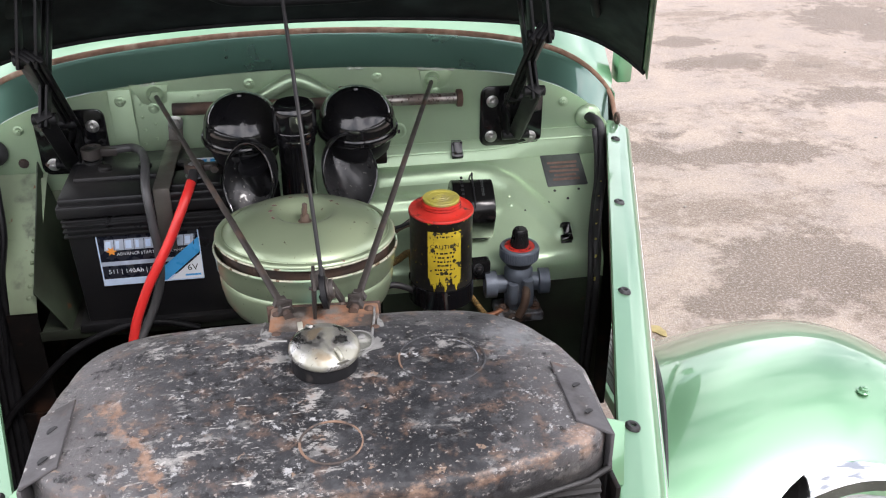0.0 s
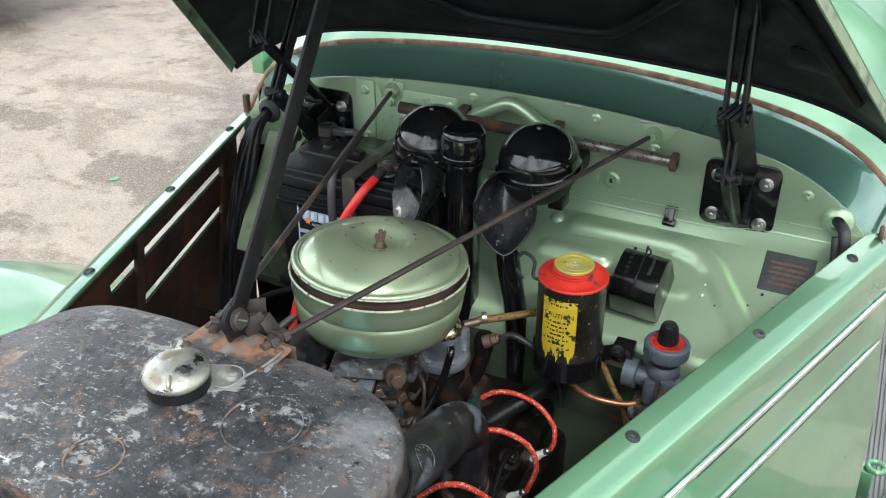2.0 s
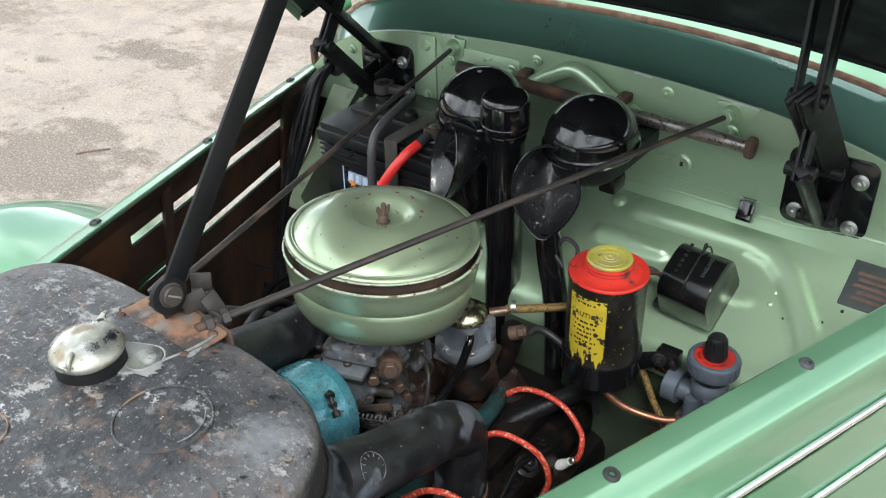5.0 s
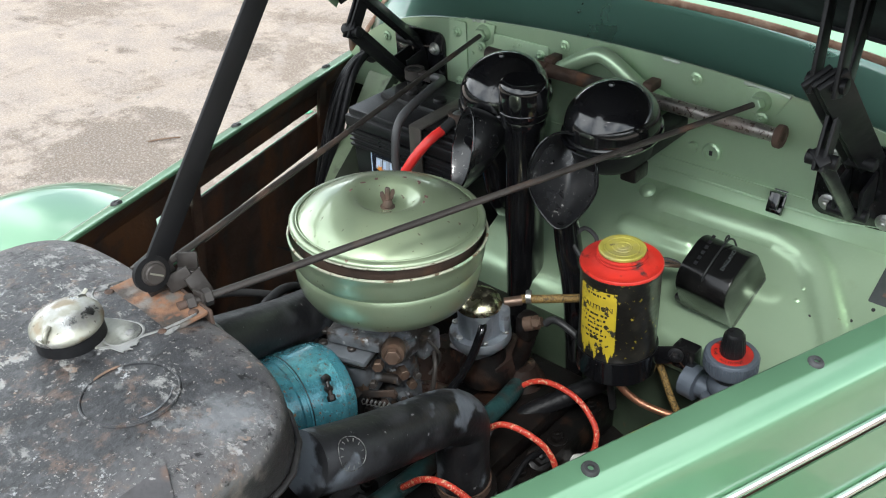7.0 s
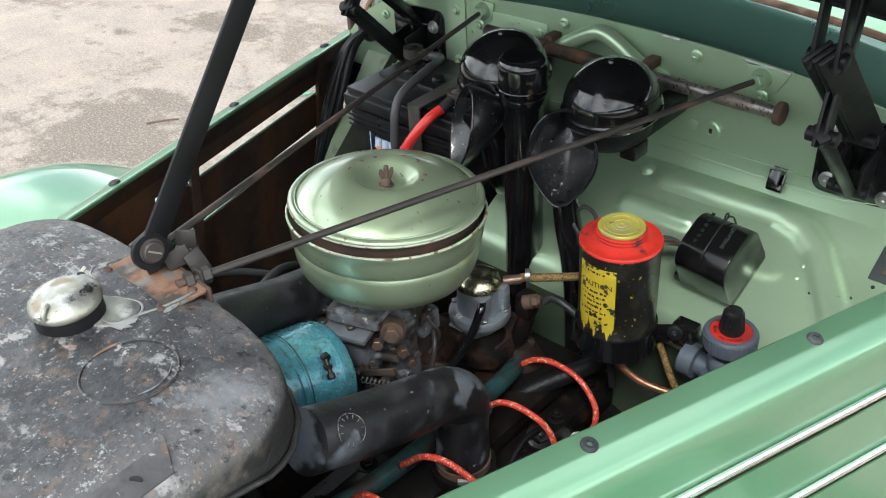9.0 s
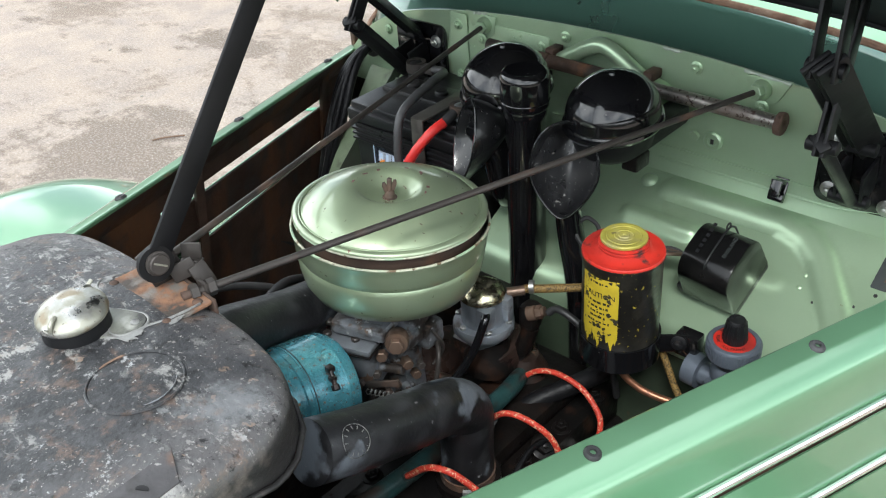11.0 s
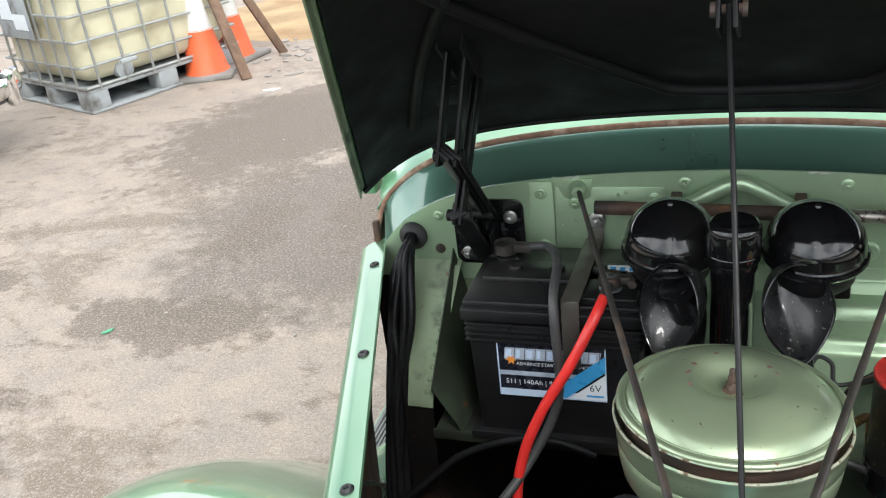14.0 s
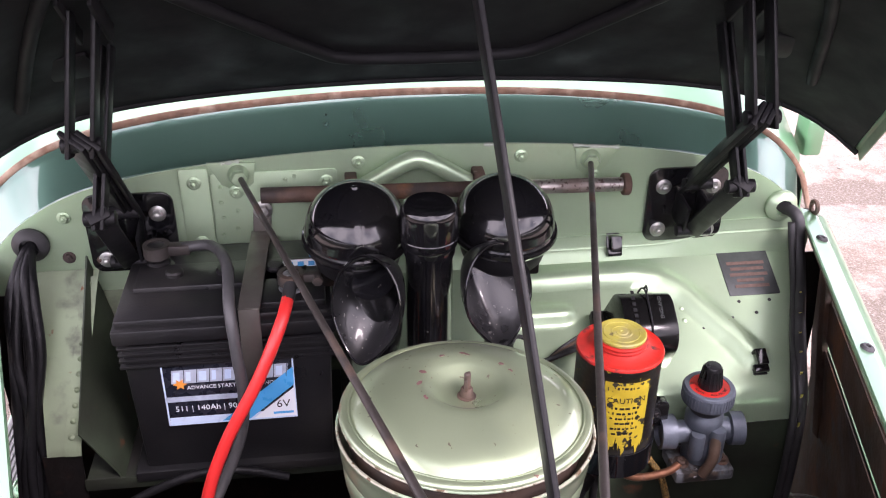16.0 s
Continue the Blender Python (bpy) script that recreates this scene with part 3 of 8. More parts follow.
def along(p, q):
    """A pose at p with its z axis towards q."""
    p, q = Vector(p), Vector(q)
    return Matrix.Translation(p) @ (q - p).to_track_quat("Z", "Y").to_matrix().to_4x4()


def facing(p, normal):
    return along(p, Vector(p) + Vector(normal))


def lathe(profile, n=40):
    v, f = [], []
    for r, z in profile:
        for i in range(n):
            a = 2 * math.pi * i / n
            v.append((r * math.cos(a), r * math.sin(a), z))
    for j in range(len(profile) - 1):
        for i in range(n):
            k = (i + 1) % n
            f.append((j * n + i, j * n + k, (j + 1) * n + k, (j + 1) * n + i))
    if profile[0][0] > 1e-6:
        f.append(tuple(range(n - 1, -1, -1)))
    if profile[-1][0] > 1e-6:
        f.append(tuple(range((len(profile) - 1) * n, len(profile) * n)))
    return np.array(v), f


def ring_lathe(profile, n=40):
    """As lathe, but the profile is closed on itself: a ring."""
    m = len(profile)
    v, f = [], []
    for r, z in profile:
        for i in range(n):
            a = 2 * math.pi * i / n
            v.append((r * math.cos(a), r * math.sin(a), z))
    for j in range(m):
        for i in range(n):
            k, j2 = (i + 1) % n, (j + 1) % m
            f.append((j * n + i, j * n + k, j2 * n + k, j2 * n + i))
    return np.array(v), f


def torus(R, r, n=36, m=10):
    return ring_lathe([(R + r * math.cos(2 * math.pi * j / m), r * math.sin(2 * math.pi * j / m)) for j in range(m)], n)


def spline(pts, k=8):
    p = [np.array(q, float) for q in pts]
    p = [2 * p[0] - p[1]] + p + [2 * p[-1] - p[-2]]
    out = []
    for i in range(1, len(p) - 2):
        for s in range(k):
            t = s / k
            out.append(0.5 * (2 * p[i] + (p[i + 1] - p[i - 1]) * t + (2 * p[i - 1] - 5 * p[i] + 4 * p[i + 1] - p[i + 2]) * t * t
                              + (3 * p[i] - p[i - 1] - 3 * p[i + 1] + p[i + 2]) * t ** 3))
    out.append(p[-2])
    return np.array(out)


def sweep(path, section, closed=True, up=(0, 0, 1), scale=None):
    """A 2D section (side, up) swept along the path."""
    path = np.asarray(path, float)
    n, m = len(path), len(section)
    tan = np.gradient(path, axis=0)
    tan /= np.linalg.norm(tan, axis=1)[:, None] + 1e-12
    u = np.array(up, float)
    v = []
    for i in range(n):
        t = tan[i]
        w = u - t * (u @ t)
        if np.linalg.norm(w) < 1e-3:
            w = np.array((0.0, 1.0, 0.0)) - t * t[1]
        w /= np.linalg.norm(w)
        u = w
        s = np.cross(t, w)
        k = 1 if scale is None else scale[i]
        for a, b in section:
            v.append(path[i] + k * (a * s + b * w))
    f = []
    for i in range(n - 1):
        for j in range(m if closed else m - 1):
            j2 = (j + 1) % m
            f.append((i * m + j, i * m + j2, (i + 1) * m + j2, (i + 1) * m + j))
    if closed:
        f.append(tuple(range(m - 1, -1, -1)))
        f.append(tuple(range((n - 1) * m, n * m)))
    return np.array(v), f


def tube(pts, r, n=12, k=8, curved=True, scale=None):
    path = spline(pts, k) if curved and len(pts) > 2 else np.array(pts, float)
    if scale is not None:
        scale = np.interp(np.linspace(0, 1, len(path)), np.linspace(0, 1, len(scale)), scale)
    return sweep(path, [(r * math.cos(2 * math.pi * j / n), r * math.sin(2 * math.pi * j / n)) for j in range(n)], True, (0.03, 0.02, 1), scale)


def bar(p, q, w, t, side=(1, 0, 0), bevel=0.0008):
    """A flat bar from p to q: w wide along side, t thick."""
    p, q = Vector(p), Vector(q)
    z = (q - p).normalized()
    x = Vector(side)
    x = (x - z * x.dot(z)).normalized()
    y = z.cross(x)
    m = Matrix((x, y, z)).transposed().to_4x4()
    m.translation = (p + q) / 2
    return moved(rbox(w, t, (q - p).length, bevel), m)


def from_bm(bm):
    bm.verts.index_update()
    g = np.array([v.co[:] for v in bm.verts]), [tuple(v.index for v in f.verts) for f in bm.faces]
    bm.free()
    return g


def rbox(sx, sy, sz, bevel=0.002, seg=2, taper=1.0):
    bm = bmesh.new()
    bmesh.ops.create_cube(bm, size=1)
    for v in bm.verts:
        k = taper if v.co.z < 0 else 1.0
        v.co = Vector((v.co.x * sx * k, v.co.y * sy * k, v.co.z * sz))
    if bevel > 0:
        bmesh.ops.bevel(bm, geom=list(bm.edges), offset=bevel, segments=seg, affect="EDGES", profile=0.5)
    return from_bm(bm)


def prism(poly, h, bevel=0.001, seg=2):
    bm = bmesh.new()
    base = bm.faces.new([bm.verts.new((x, y, 0)) for x, y in poly])
    top = bmesh.ops.extrude_face_region(bm, geom=[base])
    bmesh.ops.translate(bm, vec=(0, 0, h), verts=[e for e in top["geom"] if isinstance(e, bmesh.types.BMVert)])
    bmesh.ops.recalc_face_normals(bm, faces=list(bm.faces))
    if bevel > 0:
        bmesh.ops.bevel(bm, geom=[e for e in bm.edges if abs(e.verts[0].co.z - e.verts[1].co.z) < 1e-7], offset=bevel, segments=seg, affect="EDGES", profile=0.5)
    return from_bm(bm)


def rounded(w, h, r, n=5, cx=0.0, cy=0.0):
    out = []
    for sx, sy, a0 in ((1, 1, 0), (-1, 1, 90), (-1, -1, 180), (1, -1, 270)):
        for i in range(n + 1):
            a = radians(a0 + 90 * i / n)
            out.append((cx + sx * (w / 2 - r) + r * math.cos(a), cy + sy * (h / 2 - r) + r * math.sin(a)))
    return out


def sheet(P, th, keep=None):
    """A solid sheet over the grid of points P[i][j], th thick against its normals; keep(i, j) says which cells stand."""
    P = np.asarray(P, float)
    nu, nv = P.shape[:2]
    du, dv = np.gradient(P, axis=0), np.gradient(P, axis=1)
    N = np.cross(du, dv)
    N /= np.linalg.norm(N, axis=2)[:, :, None] + 1e-12
    v = np.concatenate([P.reshape(-1, 3), (P - th * N).reshape(-1, 3)])
    k, f = nu * nv, []
    on = [[keep is None or keep(i, j) for j in range(nv - 1)] for i in range(nu - 1)]
    for i in range(nu - 1):
        for j in range(nv - 1):
            if not on[i][j]:
                continue
            a, b, c, d = i * nv + j, (i + 1) * nv + j, (i + 1) * nv + j + 1, i * nv + j + 1
            f += [(a, b, c, d), (d + k, c + k, b + k, a + k)]
            for (ii, jj), (p, q) in (((i - 1, j), (d, a)), ((i + 1, j), (b, c)), ((i, j - 1), (a, b)), ((i, j + 1), (c, d))):
                if not (0 <= ii < nu - 1 and 0 <= jj < nv - 1 and on[ii][jj]):
                    f.append((p, p + k, q + k, q))
    used = sorted({i for face in f for i in face})
    back = {o: i for i, o in enumerate(used)}
    return v[used], [tuple(back[i] for i in face) for face in f]


def mesh_of(name, shape, material, sharp=38):
    me = bpy.data.meshes.new(name)
    me.from_pydata([tuple(p) for p in shape[0]], [], shape[1])
    bm = bmesh.new()
    bm.from_mesh(me)
    bmesh.ops.recalc_face_normals(bm, faces=list(bm.faces))
    bm.to_mesh(me)
    bm.free()
    me.polygons.foreach_set("use_smooth", [True] * len(me.polygons))
    me.set_sharp_from_angle(angle=radians(sharp))
    me.materials.append(M[material])
    return me


def thing(name, loc, label, category, group=""):
    ob = new(name)
    ob.empty_display_size = 0.02
    ob.location = loc
    return tagged(ob, label, category, group)


def part(name, shape, material, parent, label="", sharp=38):
    ob = new(name, mesh_of(name, shape, material, sharp))
    ob.parent = parent
    if parent.parent is None:
        ob.location = -parent.location
    return tagged(ob, label)


def structure(name, shape, material, label, category, sharp=38):
    return tagged(new(name, mesh_of(name, shape, material, sharp)), label, category, "", "structure")


def single(name, shape, material, label, category, group="", sharp=38):
    return tagged(new(name, mesh_of(name, shape, material, sharp)), label, category, group)


def hexagon(r, h, chamfer=0.0006):
    return prism([(r * math.cos(radians(60 * i)), r * math.sin(radians(60 * i))) for i in range(6)], h, chamfer, 1)


def bolt_shape(r=0.0065, washer=True):
    s = [moved(hexagon(r, r * 0.9), Matrix.Translation((0, 0, 0.001))), moved(lathe([(r * 0.45, 0), (r * 0.45, r * 1.3), (r * 0.3, r * 1.4)], 10), Matrix.Identity(4))]
    if washer:
        s.append(lathe([(r * 1.5, 0), (r * 1.5, 0.0012), (r * 1.35, 0.0018)], 18))
    return merge(*s)


def add_bolt(parent, p, normal, r=0.0065, material="zinc", name="bolt", washer=True):
    return part(name, moved(bolt_shape(r, washer), facing(p, normal)), material, parent)


def text_shape(body, size):
    cu = bpy.data.curves.new("lettering", "FONT")
    cu.body, cu.size, cu.align_x, cu.align_y, cu.extrude, cu.resolution_u = body, size, "CENTER", "CENTER", 0.00012, 2
    ob = bpy.data.objects.new("lettering", cu)
    scene.collection.objects.link(ob)
    bpy.context.view_layer.update()
    me = bpy.data.meshes.new_from_object(ob.evaluated_get(bpy.context.evaluated_depsgraph_get()))
    g = np.array([v.co[:] for v in me.vertices]), [tuple(p.vertices) for p in me.polygons]
    bpy.data.objects.remove(ob)
    bpy.data.meshes.remove(me)
    bpy.data.curves.remove(cu)
    return g


XC = 0.005  # the car's middle line
BXC = 0.023  # the raised bonnet's, which hangs a little to one side


def rail_x(y):
    return 0.5125 + 0.328 * y


def rail_z(y):
    return 0.959 - 0.041 * (y + 0.303)


def gask(u):
    return np.array((XC + 0.527 * u, 0.102 - 0.050 * u * u + 0.030 * u ** 8, 1.0960 - 0.0430 * u * u - 0.0753 * u ** 8))


def fw_top(u):
    return np.array((XC + 0.514 * u, -0.012, 1.0705 - 0.0560 * u * u - 0.080 * u ** 8))


def bonnet_at(s, u, lift=0.0):
    d, n = np.array((0, -0.755, 0.655)), np.array((0, 0.655, 0.755))
    w = 0.541 - 0.313 * s
    return np.array((BXC, 0.087, 1.1235)) + np.array((w * u, 0, 0)) + d * s + n * (-0.046 * u * u - 0.074 * u ** 8 + lift)

# ---- the ground ----
def ground_shape():
    xs = np.concatenate([[-250, -60, -20], np.linspace(-9, 7, 33), [20, 60, 250]])
    ys = np.concatenate([[-250, -60, -20], np.linspace(-5, 11, 33), [25, 80, 250]])
    v = [(x, y, 0.0) for x in xs for y in ys]
    n = len(ys)
    return np.array(v), [(i * n + j, (i + 1) * n + j, (i + 1) * n + j + 1, i * n + j + 1) for i in range(len(xs) - 1) for j in range(n - 1)]


structure("ground", ground_shape(), "asphalt", "worn pale asphalt yard with darker damp patches", "ground")

# ---- a ring of wall, added out of sight to hold back low skylight ----
P = [[(16 * math.cos(a), 4 + 16 * math.sin(a), z) for z in (-0.05, 0.9, 1.9)] for a in np.linspace(0, 2 * math.pi, 49)]
structure("wall_low_sky_block", sheet(P, 0.3), "blocker_wall", "unseen dark wall ring added to hold back low skylight", "wall")

# ---- the green car: body round the engine bay ----
car = thing("green_car", (0, 0, 0), "pale metallic green vintage car with its bonnet raised", "car")
US = np.linspace(-1, 1, 61)

# firewall
P = [[(fw_top(u)[0], 0.0, 0.88 + (fw_top(u)[2] - 0.88) * k / 8) for k in range(9)] for u in US]
firewall = part("firewall", sheet(P, 0.003), "bay", car, "sage green pressed steel firewall")
# pale sealer smeared along its top
for a, b in ((-0.44, -0.40), (0.15, 0.20), (0.36, 0.47)):
    uu = np.linspace(a, b, 22)
    pts = [fw_top(u) + np.array((0, 0.0078 + 0.0006 * math.sin(60 * u), 0.0005)) for u in uu]
    part("seam_sealer", tube(pts, 0.0026, 8, 2, True, [0.3 + 0.7 * abs(math.sin(9 * i + a * 40)) for i in range(16)]), "seal_white", firewall, "smeared pale seam sealer")

TOE_N = Vector((0, -0.53, 1)).normalized()


def toe_point(x, t):
    """t metres down the sloping toe board from its crease."""
    k = math.hypot(1, 0.53)
    return Vector((x, -t / k, 0.911 - 0.53 * t / k))


def seg_dist(x, t, line):
    best = 9.0
    for (ax, at), (bx, bt) in zip(line[:-1], line[1:]):
        dx, dt = bx - ax, bt - at
        s = max(0.0, min(1.0, ((x - ax) * dx + (t - at) * dt) / (dx * dx + dt * dt)))
        best = min(best, math.hypot(x - ax - s * dx, t - at - s * dt))
    return best


BEADS = (([(0.125, 0.033), (0.275, 0.033), (0.305, 0.042), (0.33, 0.062), (0.375, 0.125), (0.395, 0.16)], 0.0190, 0.0105),
         ([(0.09, 0.084), (0.175, 0.084)], 0.0145, 0.009), ([(0.262, 0.112), (0.296, 0.108)], 0.013, 0.0025))


def toe_x(x, t):
    """The toe board narrows downwards on its outer side, where a dark gap opens to the side panel."""
    return x if x < 0.42 else 0.42 + (x - 0.42) * (0.078 - 0.240 * t) / 0.08


def toe_shape():
    rows = []
    for x in np.linspace(-0.085, 0.50, 118):
        up = 0.006 * (1 / (1 + math.exp(-(x - 0.345) / 0.012)) - 0.5) * 2
        col = [Vector((x, -0.003, 0.945 + up)), Vector((x, -0.004, 0.929 + up)), Vector((x, -0.007, 0.921 + up))]
        for t in np.linspace(0.012, 0.198, 38):
            h = 0.0
            for line, w, hh in BEADS:
                d = seg_dist(x, t, line)
                if d < w:
                    h = max(h, hh * math.cos(math.pi / 2 * d / w) ** 0.8)
            col.append(toe_point(toe_x(x, t), t) + TOE_N * h)
        x = toe_x(x, 0.2)
        col += [Vector((x, -0.183, 0.812)), Vector((x, -0.187, 0.800)), Vector((x, -0.189, 0.775))]
        rows.append([tuple(p) for p in reversed(col)])
    return sheet(rows, 0.002)


# the shade low in the bay is in this panel's colour
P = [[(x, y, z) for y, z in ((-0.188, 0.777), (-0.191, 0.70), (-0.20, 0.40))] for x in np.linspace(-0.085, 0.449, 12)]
part("lower_bulkhead", sheet(P, 0.002), "bulkhead", car, "green lower bulkhead darkened for deep shade")
# black sheet behind the toe board's gap, so that it shows as shaded depth
part("kick_panel", sheet([[(x, y, z) for y, z in ((-0.012, 0.903), (-0.030, 0.80), (-0.040, 0.40))] for x in np.linspace(0.425, 0.535, 5)], 0.002), "engine", car, "kick panel in black for a shaded gap")
toe = part("toe_board", toe_shape(), "bay", car, "sloping green toe board with pressed beads")
for x, t in ((0.324, 0.087), (0.324, 0.104)):
    part("rivet", moved(lathe([(0.0035, 0), (0.003, 0.001), (0.0016, 0.0016), (0, 0.0018)], 14), facing(toe_point(x, t), TOE_N)), "bay", toe)
for x, t in ((0.345, 0.098), (0.345, 0.116), (0.40, 0.083), (0.44, 0.083), (0.385, 0.105), (0.418, 0.1)):
    part("screw_hole", moved(lathe([(0.0022, 0), (0.0022, 0.0008), (0.001, 0.0009)], 10), facing(toe_point(x, t), TOE_N)), "rubber", toe)

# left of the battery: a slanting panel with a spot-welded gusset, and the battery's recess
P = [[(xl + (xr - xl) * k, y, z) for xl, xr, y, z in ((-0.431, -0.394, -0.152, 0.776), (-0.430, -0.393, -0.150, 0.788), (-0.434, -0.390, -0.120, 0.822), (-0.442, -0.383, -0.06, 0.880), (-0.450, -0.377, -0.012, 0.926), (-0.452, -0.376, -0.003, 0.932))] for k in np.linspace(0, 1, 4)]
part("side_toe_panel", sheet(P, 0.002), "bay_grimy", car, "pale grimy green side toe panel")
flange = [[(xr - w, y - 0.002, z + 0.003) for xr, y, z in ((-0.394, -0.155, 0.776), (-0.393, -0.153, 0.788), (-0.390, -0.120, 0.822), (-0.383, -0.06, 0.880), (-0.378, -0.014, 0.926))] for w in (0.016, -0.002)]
# the side panel's lower end, coloured black for the darkness low in the bay
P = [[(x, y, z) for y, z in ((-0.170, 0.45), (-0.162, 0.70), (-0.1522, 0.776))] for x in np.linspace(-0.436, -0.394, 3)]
part("lower_side_panel", sheet(P, 0.002), "engine", car, "lower side panel blacked out as shaded void")
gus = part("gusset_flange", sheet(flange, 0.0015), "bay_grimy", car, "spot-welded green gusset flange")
for k in range(11):
    s = k / 10
    y, z = np.interp(s, (0, 1), (-0.147, -0.02)), np.interp(s, (0, 1), (0.797, 0.920))
    part("weld", moved(lathe([(0.0035, 0), (0.002, 0.0016), (0, 0.002)], 10), facing((-0.401 + 0.015 * s, y - 0.002, z + 0.003), (0, -0.7, 0.7))), "bay_grimy", gus)
# black sheet closing the side void, its darkness given by colour
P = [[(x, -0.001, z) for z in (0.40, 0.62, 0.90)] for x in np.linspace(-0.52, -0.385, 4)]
part("kick_panel", sheet(P, 0.002), "engine", car, "kick panel in black for a shaded gap")
# black panel added to shut out the ground and stand for shade under the tray
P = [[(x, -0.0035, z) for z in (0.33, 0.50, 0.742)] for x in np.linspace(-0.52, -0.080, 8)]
part("lower_bulkhead", sheet(P, 0.002), "engine", car, "lower bulkhead blacked out as the depth below the tray")
# recess side in the shade-darkened green, so that it doesn't read as lit
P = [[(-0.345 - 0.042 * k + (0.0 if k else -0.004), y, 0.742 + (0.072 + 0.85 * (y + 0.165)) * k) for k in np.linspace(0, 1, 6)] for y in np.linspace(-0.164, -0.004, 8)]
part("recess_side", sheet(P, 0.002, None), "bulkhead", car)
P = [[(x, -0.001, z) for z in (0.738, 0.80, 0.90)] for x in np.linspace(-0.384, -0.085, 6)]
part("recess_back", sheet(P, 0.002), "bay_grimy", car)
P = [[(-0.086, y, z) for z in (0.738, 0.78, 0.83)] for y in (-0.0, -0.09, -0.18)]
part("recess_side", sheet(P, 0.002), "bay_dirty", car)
part("battery_tray", moved(rbox(0.305, 0.160, 0.008, 0.002), Matrix.Translation((-0.240, -0.082, 0.741))), "tray", car, "green-black battery tray")
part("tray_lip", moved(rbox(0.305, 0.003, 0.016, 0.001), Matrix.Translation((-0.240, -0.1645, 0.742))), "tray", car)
# cross panel made black because light reaches too deep into the bay here
part("cross_panel", moved(rbox(0.42, 0.005, 0.26, 0.002), Matrix.Translation((-0.29, -0.170, 0.480))), "engine", car, "cross panel blacked out as bay darkness")

# riveted stiffening plates on the upper firewall
part("stiffener_plate", moved(prism(rounded(0.145, 0.098, 0.005), 0.0022, 0.0006), Matrix.Translation((-0.163, -0.0005, 0.998)) @ pose(0, 0, 0, 90)), "bay", firewall)
part("stiffener_plate", moved(prism(rounded(0.034, 0.112, 0.004), 0.003, 0.0006), Matrix.Translation((-0.254, -0.0005, 0.998)) @ pose(0, 0, 0, 90)), "bay", firewall)
for x, z in ((-0.254, 1.037), (-0.253, 0.960), (-0.103, 1.032), (-0.065, 1.053), (0.128, 1.052)):
    add_bolt(firewall, (x, -0.0035 if x < -0.1 else -0.001, z), (0, -1, 0), 0.0055, "bay", "painted_bolt")
random.seed(3)
for x, z in ((-0.225, 1.03), (-0.226, 1.01), (-0.225, 0.99), (-0.228, 0.968), (-0.209, 1.022), (-0.208, 0.998), (-0.21, 0.975), (-0.14, 1.04), (-0.15, 1.036), (-0.12, 0.955), (-0.17, 0.955)):
    part("rivet", moved(lathe([(0.0028, 0), (0.002, 0.0014), (0, 0.0018)], 10), facing((x, -0.0027, z), (0, -1, 0))), "bay", firewall)
for x, z in ((-0.405, 1.0), (0.427, 0.995)):
    add_bolt(firewall, (x, -0.001, z), (0, -1, 0), 0.0052, "bay", "painted_bolt")
for x, z in ((-0.408, 0.948), (-0.372, 0.945)):
    add_bolt(firewall, (x, -0.001, z), (0, -1, 0), 0.005, "rust", "rusty_bolt")
g = part("blanking_grommet", moved(lathe([(0.0125, 0), (0.0125, 0.003), (0.010, 0.005), (0.006, 0.005), (0.0055, 0.0035), (0, 0.0035)], 24), facing((0.159, -0.001, 0.963), (0, -1, 0))), "bay", firewall)
part("screw_slot", moved(rbox(0.004, 0.006, 0.001, 0), facing((0.159, -0.0052, 0.963), (0, -1, 0))), "rubber", g)
part("bead", moved(lathe([(0.007, 0), (0.006, 0.004), (0, 0.005)], 14), facing((0.133, -0.001, 0.963), (0, -1, 0))), "bay", firewall)
part("dimple", moved(lathe([(0.011, 0), (0.009, 0.003), (0.005, 0.0055), (0, 0.006)], 18), facing(toe_point(0.088, 0.03), TOE_N)), "bay", toe)
part("ridge_crease", sweep([(x, -0.0035, 0.9275 + 0.006 * (1 / (1 + math.exp(-(x - 0.345) / 0.012)) - 0.5) * 2) for x in np.linspace(0.085, 0.50, 60)],
                           [(0.0022 * math.cos(a), 0.0022 * math.sin(a)) for a in np.linspace(0, 2 * math.pi, 8, endpoint=False)]), "bay", toe)

# bent green pipe on the firewall
part("bent_pipe", tube([(-0.085, 0.0, 1.012), (-0.06, -0.014, 1.028), (-0.02, -0.016, 1.052), (0.002, -0.016, 1.060), (0.024, -0.016, 1.052), (0.062, -0.014, 1.028), (0.09, 0.0, 1.012)], 0.0105, 14, 8), "bay", firewall, "green painted bent pipe")

# data plate
dp = part("data_plate", moved(prism(rounded(0.067, 0.070, 0.002), 0.0012, 0.0003), facing(toe_point(0.424, 0.040), TOE_N)), "plate_grey", toe, "worn grey data plate")


def on_toe(x, t, lift=0.0):
    """A pose on the toe board: x across, y up the slope, z off it."""
    p = toe_point(x, t) + TOE_N * lift
    up = Vector((0, 1, 0.53)).normalized()
    m = Matrix((Vector((1, 0, 0)), up, TOE_N)).transposed().to_4x4()
    m.translation = p
    return m


for k, (w, c) in enumerate(((0.050, "plate_text"), (0.044, "plate_text"), (0.05, "plate_text"), (0.036, "plate_text"), (0.045, "plate_text"))):
    part("print_bar", moved(rbox(w, 0.0045, 0.0004, 0), on_toe(0.424, 0.028 + 0.0085 * k, 0.0014)), c, dp)

# scuttle gutter, weather strip and cowl
P = []
